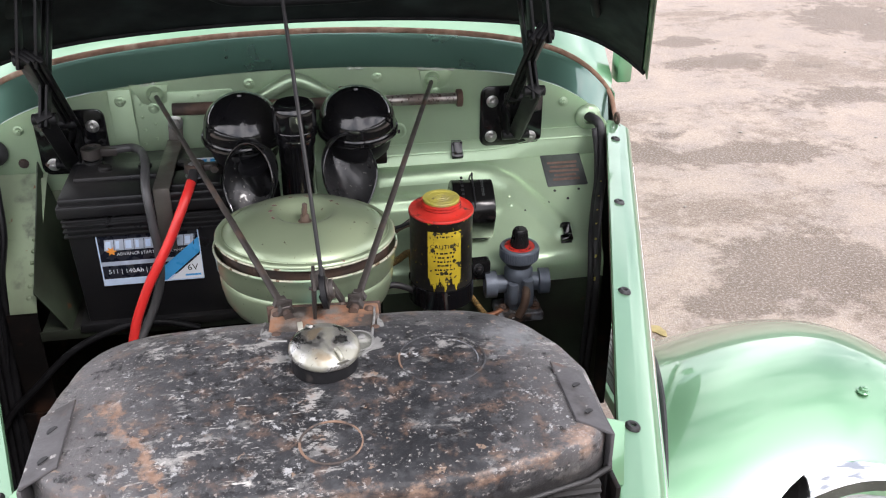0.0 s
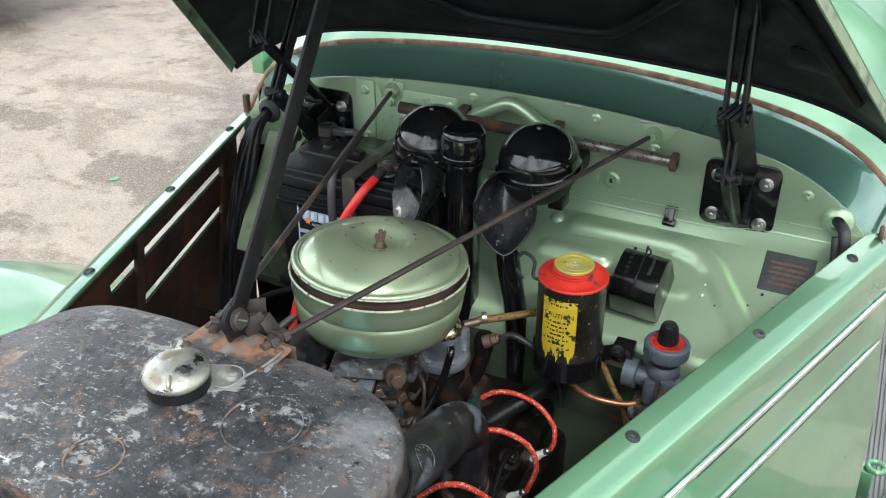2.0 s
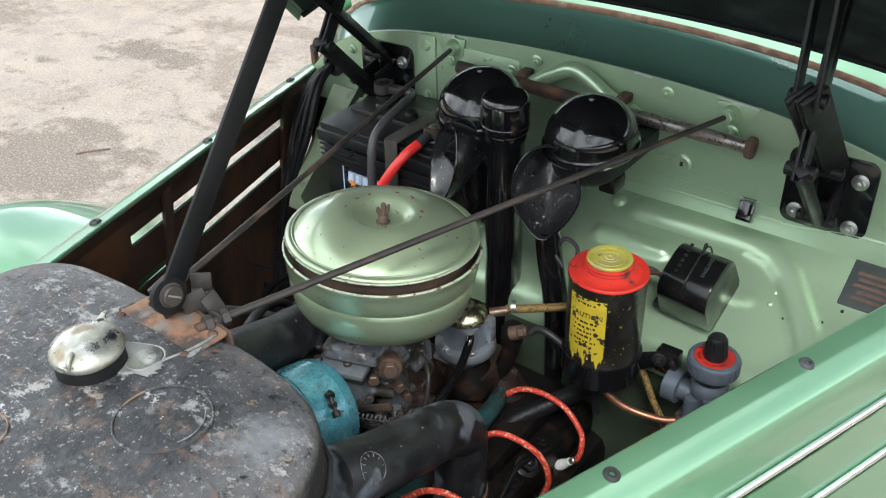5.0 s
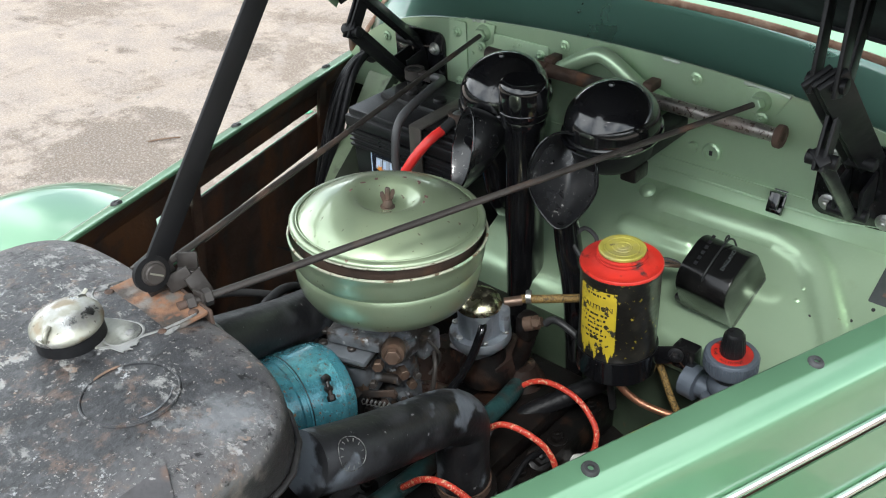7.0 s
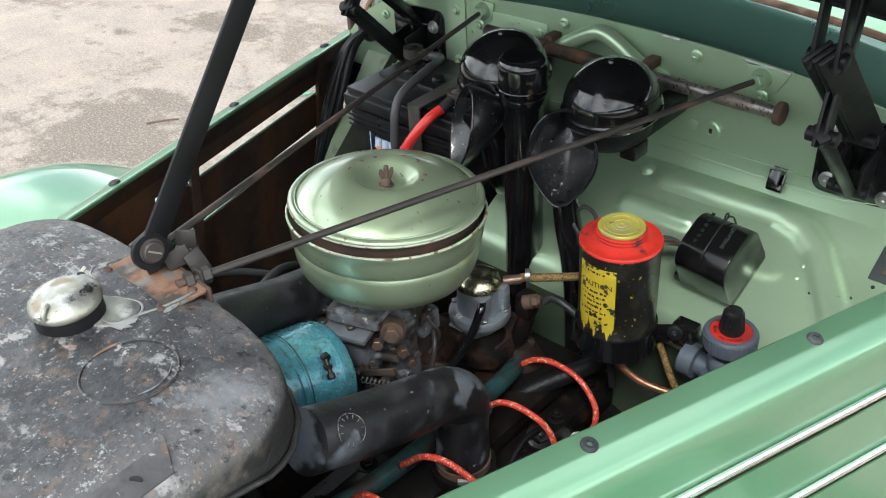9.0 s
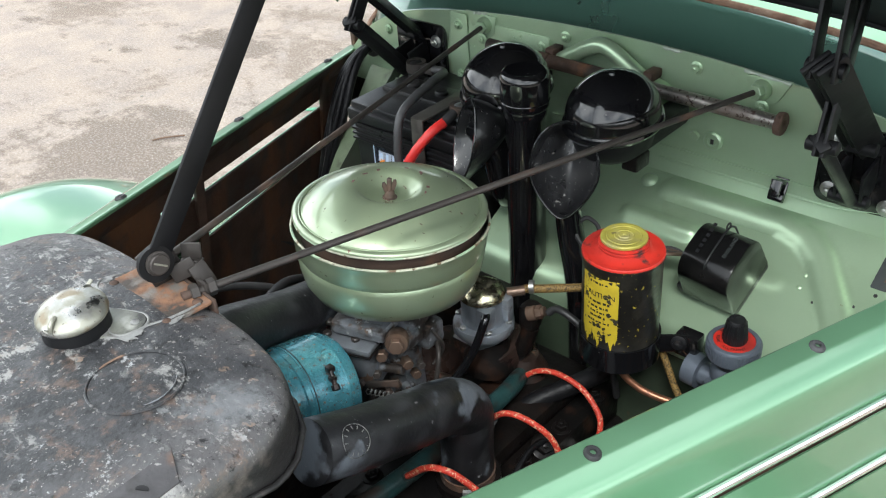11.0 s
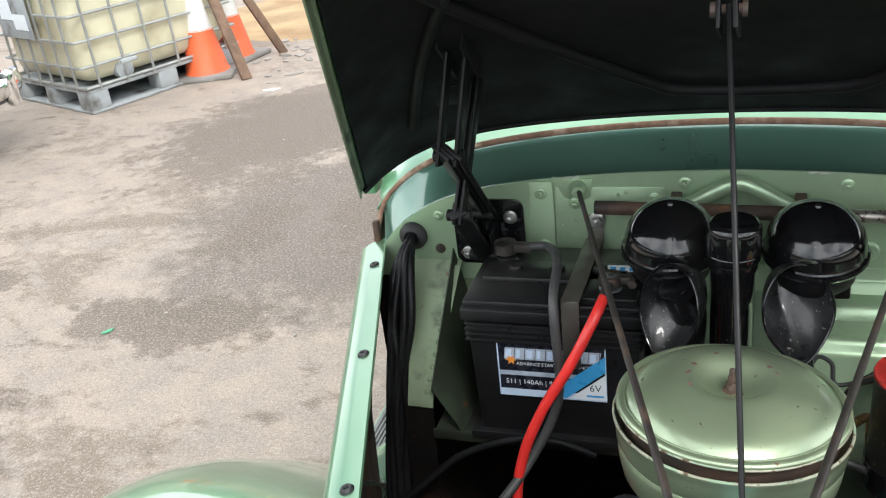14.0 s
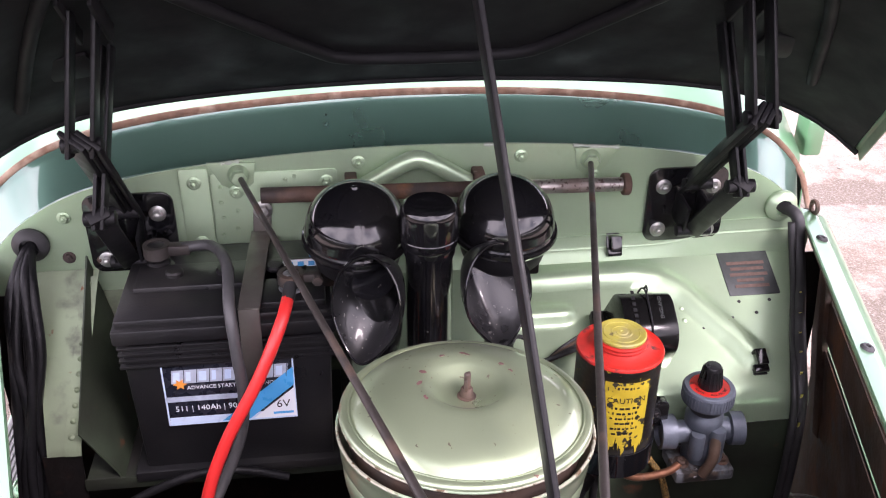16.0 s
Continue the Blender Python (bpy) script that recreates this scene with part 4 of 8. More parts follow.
for u in np.linspace(-1, 1, 81):
    a, b = gask(u), fw_top(u) + np.array((0, 0.0170, 0.0005))
    row = []
    for s, drop in ((0.0, 0.0), (0.03, 0.0050), (0.06, 0.0075), (0.12, 0.0120), (0.20, 0.0175), (0.30, 0.0240), (0.42, 0.0310), (0.55, 0.0375), (0.70, 0.0430), (0.80, 0.0450), (0.90, 0.0380), (0.96, 0.0180), (1.0, 0.0)):
        row.append(a + (b - a) * s - np.array((0, 0, drop)))
    P.append(row)
part("gutter", sheet(P, -0.002), "scuttle", car, "scuttle gutter, body green darkened for the bonnet's shade")
edge = [gask(u) for u in np.linspace(-1, 1, 81)]
tail_l = [np.array((edge[0][0] - 0.004, edge[0][1] - 0.012 * k, edge[0][2] - 0.012 * k)) for k in (4, 3, 2, 1)]
tail_r = [np.array((edge[-1][0] + 0.004, edge[-1][1] - 0.012 * k, edge[-1][2] - 0.012 * k)) for k in (1, 2, 3, 4)]
strip_path = np.array(tail_l + edge + tail_r)
part("weather_strip", sweep(strip_path + np.array((0, 0.002, 0.004)), [(0.0046 * math.cos(a), 0.0030 * math.sin(a)) for a in np.linspace(0, 2 * math.pi, 10, endpoint=False)]), "gasket", car, "frayed tan weather strip")
P = []
for u in np.linspace(-1, 1, 81):
    a = gask(u)
    side = abs(u) ** 8
    out = np.sign(u) * side
    row = [a + np.array((0, 0.001, -0.002)), a + np.array((0.007 * out, 0.010, 0.001)), a + np.array((0.016 * out, 0.026, 0.006)), a + np.array((0.020 * out, 0.042, 0.012)),
           a + np.array((0.03 * out, 0.10, 0.026)), a + np.array((0.05 * out, 0.24, 0.075)), a + np.array((0.07 * out, 0.42, 0.13)), a + np.array((0.09 * out, 0.76, 0.19))]
    P.append(row)
part("cowl", sheet(P, 0.002), "body", car, "pale green cowl panel")
for s in (-1, 1):
    P = []
    for y in np.linspace(0.085, 0.86, 16):
        xo = 0.538 + 0.08 * max(0, y - 0.05)
        ztop = 0.972 + 0.12 * max(0, y - 0.1)
        P.append([(XC + s * (xo + 0.02 * math.sin(min(1, (ztop - z) / 0.4) * 1.57)), y, z) for z in np.linspace(ztop, 0.36, 10)])
    part("cowl_side", sheet(P, 0.002 * -s), "body", car)
    hp = part("door_hinge", moved(rbox(0.028, 0.036, 0.055, 0.005), Matrix.Translation((XC + s * 0.574, 0.150, 1.000))), "body", car, "green hinge block")

# unseen cabin, added behind the cowl so the scuttle's paint mirrors something dark
def cabin_z(y):
    return float(np.interp(y, (0.78, 0.95, 1.3, 1.8, 2.2, 2.5, 2.7), (1.585, 1.625, 1.650, 1.640, 1.590, 1.49, 1.34)))


P = []
for y in np.concatenate([np.linspace(0.78, 2.2, 12), (2.35, 2.5, 2.62, 2.70)]):
    w = 0.60 - 0.20 * max(0.0, y - 2.0)
    P.append([(XC + w * math.sin(a) * (1 - 0.12 * abs(math.cos(a)) ** 3), y, 1.16 + (cabin_z(y) - 1.16) * max(0.0, math.cos(a)) ** 0.5) for a in np.linspace(-math.pi / 2, math.pi / 2, 25)])
part("roof", sheet(P, 0.003), "body", car, "rounded pale green roof")
P = [[(XC + (0.535 - 0.075 * k) * u, 0.47 - 0.07 * u * u + (0.32 - 0.02 * u * u) * k, 1.215 - 0.025 * u * u + (0.365 - 0.05 * u ** 4) * k) for k in np.linspace(0, 1, 7)] for u in np.linspace(-1, 1, 21)]
part("windscreen", sheet(P, 0.004), "window_glass", car, "curved windscreen")
for s in (1, -1):
    part("screen_pillar", tube([(XC + s * 0.540, 0.395, 1.185), (XC + s * 0.505, 0.56, 1.37), (XC + s * 0.462, 0.70, 1.54), (XC + s * 0.42, 0.79, 1.60)], 0.022, 12, 5), "body", car)
    P = [[(XC + s * x, y, z) for x, z in ((0.60, 1.165), (0.635, 1.0), (0.650, 0.80), (0.640, 0.55), (0.615, 0.36))] for y in np.linspace(0.86, 2.7, 10)]
    part("body_side", sheet(P, 0.003 * s), "body", car)
    P = [[(XC + s * (0.595 - 0.10 * k), 0.50 + (0.30 - 0.02 * j) * k + 1.5 * j * (1 - 0.18 * k), 1.17 + 0.33 * k) for k in np.linspace(0, 1, 4)] for j in np.linspace(0, 1, 6)]
    part("side_window", sheet(P, 0.004 * s), "window_glass", car)
P = [[(XC + x, 2.70 + 0.05 * math.cos(x * 2.6), z) for z in (1.36, 1.1, 0.8, 0.4)] for x in np.linspace(-0.6, 0.6, 9)]
part("tail_panel", sheet(P, 0.003), "body", car)
part("cabin_floor", moved(rbox(1.10, 2.2, 0.02, 0.005), Matrix.Translation((XC, 1.58, 0.50))), "bonnet_black", car)
part("seat_back", moved(rbox(1.00, 0.16, 0.55, 0.06, 3), Matrix.Translation((XC, 1.45, 0.85)) @ pose(0, 0, 0, -12)), "rubber", car, "dark bench seat")
part("dashboard", moved(rbox(1.00, 0.14, 0.20, 0.05, 3), Matrix.Translation((XC, 0.62, 1.09))), "bonnet_black", car)

# side panels with two air slots each, rails and chrome strips
SECT = [(-0.0130, -0.0006), (-0.0130, 0.0030), (-0.0112, 0.0042), (0.0055, 0.0004), (0.0080, -0.0004), (0.0130, -0.0030), (0.019, -0.0060), (0.0232, -0.0088), (0.0263, -0.0122), (0.0283, -0.018), (0.0298, -0.0275), (0.0309, -0.040), (0.0320, -0.054),
        (0.033, -0.068), (0.0338, -0.083), (0.0365, -0.110), (0.040, -0.142), (0.0415, -0.157), (0.048, -0.20), (0.058, -0.26), (0.07, -0.50)]
RY = np.concatenate([np.linspace(0.018, -0.04, 4), np.linspace(-0.06, -0.46, 21), np.linspace(-0.50, -1.02, 14)])
NX = Vector((1, -0.328, 0)).normalized()


def side_grid(s, inset=0.0):
    g = []
    for y in RY:
        row = []
        for o, dz in SECT:
            o2 = o - inset
            p = Vector((rail_x(y), y, rail_z(y) + dz)) + NX * o2
            row.append((XC + s * p.x, p.y, p.z))
        g.append(row)
    return g


def keep_cell(i, j):
    y = (RY[i] + RY[i + 1]) / 2
    if j in (13, 16) and -0.47 < y < -0.055:
        return False
    return True


for s in (1, -1):
    sp = part("side_panel", sheet(side_grid(s), 0.0018 * s, keep_cell), "body", car, "pale green bonnet side panel with air slots", 30)
    inner = side_grid(s, 0.0045)
    part("inner_skin", sheet([r[10:] for r in inner], 0.0015 * s, lambda i, j: keep_cell(i, j + 10)), "rust_dark", car, "dark rusty inner skin with air slots")
    lip = [[(XC + s * (rail_x(y) + NX.x * (-0.0134 + 0.043 * k)), y - NX.y * 0, rail_z(y) - 0.0002 - 0.0478 * k) for k in (0, 1)] for y in RY]
    part("rail_underside", sheet(lip, 0.002), "rust_dark", car)
    for dz, o, y0, y1 in ((-0.0655, 0.0360, 0.045, -0.98), (-0.1405, 0.0430, 0.0, -0.98)):
        path = []
        for y in np.linspace(y0, y1, 24):
            p = Vector((rail_x(y), y, rail_z(y) + dz)) + NX * o
            path.append((XC + s * p.x, p.y, p.z))
        sc = [0.25, 0.8] + [1.0] * 22
        part("chrome_strip", sweep(path, [(0.0036 * math.cos(a), 0.0042 * math.sin(a)) for a in np.linspace(0, 2 * math.pi, 10, endpoint=False)], True, (0, 0, 1), sc), "chrome_clean", car, "thin polished chrome strip")
    for y in (-0.065, -0.303, -0.537, -0.767, -0.985):
        pad = part("rubber_buffer", moved(ring_lathe([(0.0024, 0.002), (0.003, 0.0034), (0.0055, 0.0034), (0.0072, 0.0014), (0.0074, 0.0), (0.003, 0.0)], 22), Matrix.Translation((XC + s * (rail_x(y) + 0.001), y, rail_z(y) + 0.0012)) @ pose(0, 0, 0, 0, s * 12)), "rubber", car, "black rubber bonnet buffer")
    # ribs on the inside of the side panel
    for y in (-0.065, -0.390):
        a, b = Vector((rail_x(y), y, rail_z(y) - 0.02)) + NX * 0.012, Vector((rail_x(y), y, rail_z(y) - 0.30)) + NX * 0.055
        part("inner_rib", bar((XC + s * a.x, a.y, a.z), (XC + s * b.x, b.y, b.z), 0.014, 0.008, (0, 1, 0)), "rust_dark", car)
    # latch at the rear end of the rail
    part("latch", merge(moved(rbox(0.012, 0.03, 0.012, 0.003), Matrix.Translation((XC + s * 0.520, 0.016, 0.940))), moved(torus(0.008, 0.003, 16, 8), Matrix.Translation((XC + s * 0.521, 0.012, 0.955)) @ pose(0, 0, 0, 0, 90))) if s > 0 else moved(rbox(0.010, 0.012, 0.050, 0.003), Matrix.Translation((XC - 0.518, 0.020, 0.955))), "rust", car, "rusty latch loop" if s > 0 else "rusty latch tongue")

# wings
WY = [-0.93, -0.88, -0.82, -0.76, -0.70, -0.64, -0.58, -0.52, -0.46, -0.40, -0.34, -0.28, -0.20, -0.10, 0.0, 0.10, 0.20, 0.30]
WH = [0.50, 0.585, 0.67, 0.755, 0.818, 0.855, 0.867, 0.859, 0.840, 0.810, 0.772, 0.730, 0.666, 0.580, 0.485, 0.42, 0.37, 0.34]
WYH = spline(list(zip(WY, WH)), 4)
WY, WH = list(WYH[:, 0]), list(WYH[:, 1])
for s in (1, -1):
    P = []
    lift = 0.028 if s < 0 else 0.0
    for y, h in zip(WY, [w + lift for w in WH]):
        xi = rail_x(y) + 0.057
        xo = 0.835 - 0.10 * max(0, -0.60 - y) / 0.33 - 0.30 * max(0, y + 0.28)
        zi = h - 0.03
        zb = min(0.40, h - 0.05)
        row = []
        for v in np.linspace(0, 1, 29):
            if v < 0.5:
                k = v / 0.5
                z = zi + (h - zi) * math.sin(k * math.pi / 2) ** 0.9
                x = xi + (xo - xi) * 0.45 * k
            else:
                a = (v - 0.5) / 0.5 * math.pi / 2
                x = xi + (xo - xi) * (0.45 + 0.55 * math.sin(a))
                z = zb + (h - zb) * math.cos(a) ** 0.58 if v < 1 else zb
            row.append((XC + s * x, y, z))
        P.append(row)
    part("wing", sheet(P, 0.002 * -s), "body", car, "rounded pale green front wing")
    path = [(XC + s * (rail_x(y) + 0.059), y, h + lift - 0.028) for y, h in zip(WY, WH)]
    part("wing_piping", tube(path, 0.0035, 8, 3), "rubber", car, "black wing piping")
    add_bolt(car, (XC + s * 0.60, -0.62, 0.861 + lift), (s * 0.1, -0.02, 1), 0.005, "body", "wing_screw")
    lamp_z = 0.680 + 0.019 * s + lift
    hl = part("headlamp", moved(lathe([(0.036, -0.100), (0.090, -0.070), (0.118, -0.020), (0.124, 0.000)], 40), along((XC + s * 0.545, -0.712, lamp_z), (XC + s * 0.55, -0.95, lamp_z + 0.015))), "body", car, "round headlamp with a chrome rim")
    part("rim", moved(ring_lathe([(0.106, 0.004), (0.108, 0.016), (0.118, 0.021), (0.128, 0.017), (0.134, 0.004), (0.132, -0.012), (0.125, -0.014)], 48), along((XC + s * 0.545, -0.712, lamp_z), (XC + s * 0.55, -0.95, lamp_z + 0.015))), "chrome_clean", hl, "bright chrome headlamp rim")
    part("lens", moved(lathe([(0.113, 0.002), (0.106, 0.014), (0.072, 0.024), (0.036, 0.029), (0.000, 0.030)], 40), along((XC + s * 0.545, -0.712, lamp_z), (XC + s * 0.55, -0.95, lamp_z + 0.015))), "glass_lamp", hl, "clear headlamp lens")
    rb = part("running_board", moved(rbox(0.170, 0.95, 0.035, 0.01), Matrix.Translation((XC + s * 0.665, 0.40, 0.315))), "body", car)
    part("rubber_mat", moved(rbox(0.150, 0.92, 0.006, 0.002), Matrix.Translation((XC + s * 0.665, 0.40, 0.335))), "running_rubber", rb, "grey ribbed rubber mat")
    for k in range(17):
        part("rib", moved(rbox(0.005, 0.91, 0.003, 0.001), Matrix.Translation((XC + s * (0.600 + 0.0082 * k), 0.40, 0.3395))), "running_rubber", rb)
    part("jack_bracket", merge(moved(rbox(0.055, 0.03, 0.06, 0.004), Matrix.Translation((XC + s * 0.590, 0.19, 0.39))), moved(torus(0.014, 0.005, 20, 8), Matrix.Translation((XC + s * 0.618, 0.19, 0.425)))), "body", car, "green bracket loop")
    # wheel in the arch
    wh = part("wheel", moved(lathe([(0.0, -0.08), (0.17, -0.075), (0.20, -0.06), (0.20, 0.07), (0.14, 0.08), (0.0, 0.085)], 36), along((XC + s * 0.66, -0.50, 0.335), (XC + s * 0.80, -0.50, 0.335))), "body", car)
    part("tyre", moved(ring_lathe([(0.20, -0.085), (0.27, -0.095), (0.318, -0.075), (0.333, -0.04), (0.335, 0.0), (0.333, 0.04), (0.318, 0.075), (0.27, 0.095), (0.20, 0.085)], 44), along((XC + s * 0.66, -0.50, 0.335), (XC + s * 0.80, -0.50, 0.335))), "rubber", wh, "black rubber tyre")

# nose: slam panel, cross strap, front apron
P = [[(XC + x, -0.925 - 0.19 * k - 0.02 * math.cos(x * 6), 1.004 - 0.012 * k - 0.06 * k * k) for k in np.linspace(0, 1, 9)] for x in np.linspace(-0.235, 0.235, 25)]
slam = part("slam_panel", sheet(P, 0.003), "mauve", car, "dark mauve slam panel with drilled holes")
for x, y in ((-0.111, -0.972), (0.02, -0.985), (-0.05, -0.998), (0.1, -0.985), (0.155, -0.972)):
    part("drilled_hole", moved(lathe([(0.009, 0), (0.009, 0.001), (0.007, 0.0014)], 20), Matrix.Translation((x, y, 1.0035))), "rubber", slam)
for x in (-0.21, -0.19, 0.2):
    add_bolt(slam, (x, -0.965, 1.0), (0, 0, 1), 0.005, "rust", "rusty_screw")
strap = part("cross_strap", merge(moved(rbox(0.40, 0.022, 0.003, 0.001), Matrix.Translation((XC, -0.909, 1.002))), moved(rbox(0.40, 0.003, 0.036, 0.001), Matrix.Translation((XC, -0.919, 1.016)))), "satin_black", car, "black angle-iron cross strap")
for s in (1, -1):
    add_bolt(strap, (XC + s * 0.180, -0.9210, 1.020), (0, -1, 0.2), 0.008, "rust", "rusty_bolt")
    br = part("corner_bracket", merge(moved(prism([(0, 0), (0.05, 0.0), (0.055, 0.05), (0.02, 0.06), (0, 0.045)], 0.003, 0.0006), Matrix.Translation((XC + s * 0.205 - (0.0275 if s > 0 else 0.0275), -0.838, 0.985)) @ pose(0, 0, 0, 62, 0, 0))), "body", car, "green corner bracket")
    add_bolt(br, (XC + s * 0.21, -0.822, 1.015), (0, -0.9, 0.45), 0.009, "zinc")
P = [[(XC + 0.26 * math.sin(a), -0.98 - 0.16 * math.cos(a), z) for z in (0.93, 0.80, 0.60, 0.45)] for a in np.linspace(-1.5, 1.5, 25)]
part("front_apron", sheet(P, 0.002), "body", car)
# black floor added to hide the ground and give the bay its shaded depth
part("floor_pan", moved(rbox(0.96, 1.02, 0.01, 0.002), Matrix.Translation((XC, -0.47, 0.36))), "engine", car, "black undertray added to keep the bay dark")

# ---- bonnet ----
bonnet = thing("bonnet", tuple(bonnet_at(0, 0)), "raised bonnet, pale green outside and matt black underneath", "car bonnet")
SS, UU = np.linspace(0, 1.08, 25), np.linspace(-1, 1, 49)
part("skin", sheet([[bonnet_at(t, u, 0.004) for u in UU] for t in SS], -0.002), "body", bonnet)
part("underside", sheet([[bonnet_at(t, u * 0.994, 0.0) for u in UU] for t in SS], 0.002), "bonnet_black", bonnet, "matt black bonnet underside")
for s in (1, -1):
    P = [[bonnet_at(t, s, 0.004) + np.array((s * w, 0, 0)) + np.array((0, -0.655, -0.755)) * d for w, d in ((0.0, 0.0), (0.003, 0.003), (0.003, 0.016))] for t in SS]
    part("side_flange", sheet(P, 0.002), "bay_grimy", bonnet)
part("rear_lip", sweep([bonnet_at(0.0, u, -0.002) for u in UU], [(0.004 * math.cos(a), 0.004 * math.sin(a)) for a in np.linspace(0, 2 * math.pi, 8, endpoint=False)]), "bonnet_black", bonnet)
brace = [(0.50, -0.88), (0.39, -0.76), (0.25, -0.53), (0.115, -0.27), (0.085, -0.20), (0.075, -0.1), (0.073, 0.0), (0.075, 0.1), (0.085, 0.20), (0.115, 0.27), (0.25, 0.50), (0.39, 0.74), (0.50, 0.86)]
part("brace", tube([bonnet_at(a, u, -0.006) for a, u in brace], 0.008, 10, 6), "bonnet_black", bonnet)
for s in (1, -1):
    part("brace", tube([bonnet_at(0.9, s * 0.2, -0.006), bonnet_at(0.6, s * 0.55, -0.006), bonnet_at(0.3, s * 0.8, -0.006), bonnet_at(0.1, s * 0.86, -0.006)], 0.007, 10, 6), "bonnet_black", bonnet)
    part("hinge_pad", moved(rbox(0.05, 0.05, 0.005, 0.002), Matrix.Translation(tuple(bonnet_at(0.15, s * 0.76, -0.004))) @ pose(0, 0, 0, -41, s * 8, 0)), "bonnet_black", bonnet)

# ---- bonnet hinges ----
for s, cx in ((1, 0.341), (-1, -0.331)):
    hinge = thing("hinge_linkage", (cx, -0.004, 0.978), "black steel linkage bolted to the firewall", "linkage", "hinge linkages")
    plate = part("plate", moved(prism(rounded(0.102, 0.100, 0.014), 0.005, 0.0012), Matrix.Translation((cx, -0.0005, 0.978)) @ pose(0, 0, 0, 90)), "gloss_black", hinge, "gloss black mounting plate")
    for dx, dz in ((-0.032, 0.026), (0.032, 0.024), (-0.033, -0.033), (0.032, -0.037)):
        add_bolt(plate, (cx + dx, -0.0058, 0.978 + dz), (0, -1, 0), 0.0066, "zinc", "plated_bolt")
    for dx in (-0.014, 0.014):
        part("cheek", bar((cx + dx, -0.006, 0.982), (cx + dx, -0.046, 0.974), 0.040, 0.004, (0, 0.25, 1)), "satin_black", hinge, "black hinge cheek")
    e1, e2 = (-0.004, -0.013) if s > 0 else (0.007, 0.022)
    a0, a1, b0, b1 = Vector((cx, -0.010, 1.008)), Vector((cx + e1, -0.163, 1.153)), Vector((cx, -0.036, 0.958)), Vector((cx + e1 * 0.6, -0.141, 1.066))
    a2, b2 = (Vector(bonnet_at(q, (cx + e2 - BXC) / (0.541 - 0.313 * q), -0.004)) for q in (0.262, 0.178))
    wide = (0, 0.7, -0.7)
    for dx in (-0.0075, 0.0, 0.0075):
        part("lower_arm", moved(bar(a0, a1 + (a1 - a0).normalized() * 0.012, 0.030 - 0.004 * (dx == 0), 0.0055, wide, 0.0015), Matrix.Translation((dx, 0, 0))), "satin_black", hinge)
    part("lower_arm", bar(b0, b1 + (b1 - b0).normalized() * 0.010, 0.022, 0.013, wide, 0.002), "satin_black", hinge)
    for dx in (-0.0085, 0.0085):
        part("upper_arm", moved(bar(a1 - (a2 - a1).normalized() * 0.012, a2, 0.022, 0.0045, (0, 1, -0.3), 0.0015), Matrix.Translation((dx * 1.3, 0, 0))), "satin_black", hinge)
    part("upper_arm", moved(bar(b1 - (b2 - b1).normalized() * 0.012, b2, 0.020, 0.004, (0, 1, -0.6), 0.0015), Matrix.Translation((-s * 0.004, 0, 0))), "satin_black", hinge)
    part("upper_arm", moved(bar(b1 - (b2 - b1).normalized() * 0.012, b2, 0.020, 0.004, (0, 1, -0.6), 0.0015), Matrix.Translation((s * 0.004, 0, 0))), "satin_black", hinge)
    part("bonnet_foot", merge(bar(a2 + Vector((-0.014, 0.035, -0.030)), a2 + Vector((-0.014, -0.025, 0.022)), 0.026, 0.004, (0, 0.66, 0.75)), bar(a2 + Vector((0.014, 0.035, -0.030)), a2 + Vector((0.014, -0.025, 0.022)), 0.026, 0.004, (0, 0.66, 0.75))), "bonnet_black", hinge)
    for p, w in ((a1, 0.019), (b1, 0.016), (b0, 0.022), (a0 + Vector((0, -0.02, 0.01)), 0.018)):
        part("pivot", moved(lathe([(0.0055, -w), (0.0075, -w + 0.001), (0.0075, w - 0.001), (0.0055, w)], 16), Matrix.Translation(p) @ pose(0, 0, 0, 0, 90)), "satin_black", hinge)

# ---- radiator ----
radiator = thing("radiator", (XC, -0.78, 0.42), "worn black radiator with a rust-streaked top tank and chrome cap", "radiator")
OUT = [(-0.188, -0.856), (-0.166, -0.872), (-0.105, -0.889), (-0.06, -0.893), (0.07, -0.898), (0.105, -0.896), (0.186, -0.876), (0.204, -0.866),
       (0.211, -0.845), (0.213, -0.79), (0.209, -0.735), (0.198, -0.706), (0.178, -0.683), (0.150, -0.668), (0.10, -0.659), (0.0, -0.655), (-0.10, -0.655),
       (-0.150, -0.660), (-0.178, -0.672), (-0.197, -0.694), (-0.205, -0.730), (-0.206, -0.79), (-0.202, -0.84)]


def dense(poly, step=0.008):
    out = []
    for a, b in zip(poly, poly[1:] + poly[:1]):
        n = max(1, int(math.hypot(b[0] - a[0], b[1] - a[1]) / step))
        out += [(a[0] + (b[0] - a[0]) * i / n, a[1] + (b[1] - a[1]) * i / n) for i in range(n)]
    return out


TC = np.array((0.003, -0.775))
OUTLINE = np.array(dense(OUT))
for _ in range(2):
    OUTLINE = (np.roll(OUTLINE, 1, 0) + OUTLINE + np.roll(OUTLINE, -1, 0)) / 3
SOFT = ((0.07, 1.0690), (0.2, 1.0690), (0.35, 1.0686), (0.5, 1.0676), (0.64, 1.0650), (0.71, 1.0630), (0.77, 1.0610), (0.82, 1.0594), (0.86, 1.0580), (0.90, 1.0562), (0.93, 1.0545), (0.96, 1.0525), (0.975, 1.0495), (0.988, 1.0450), (0.996, 1.0395), (1.0, 1.033))
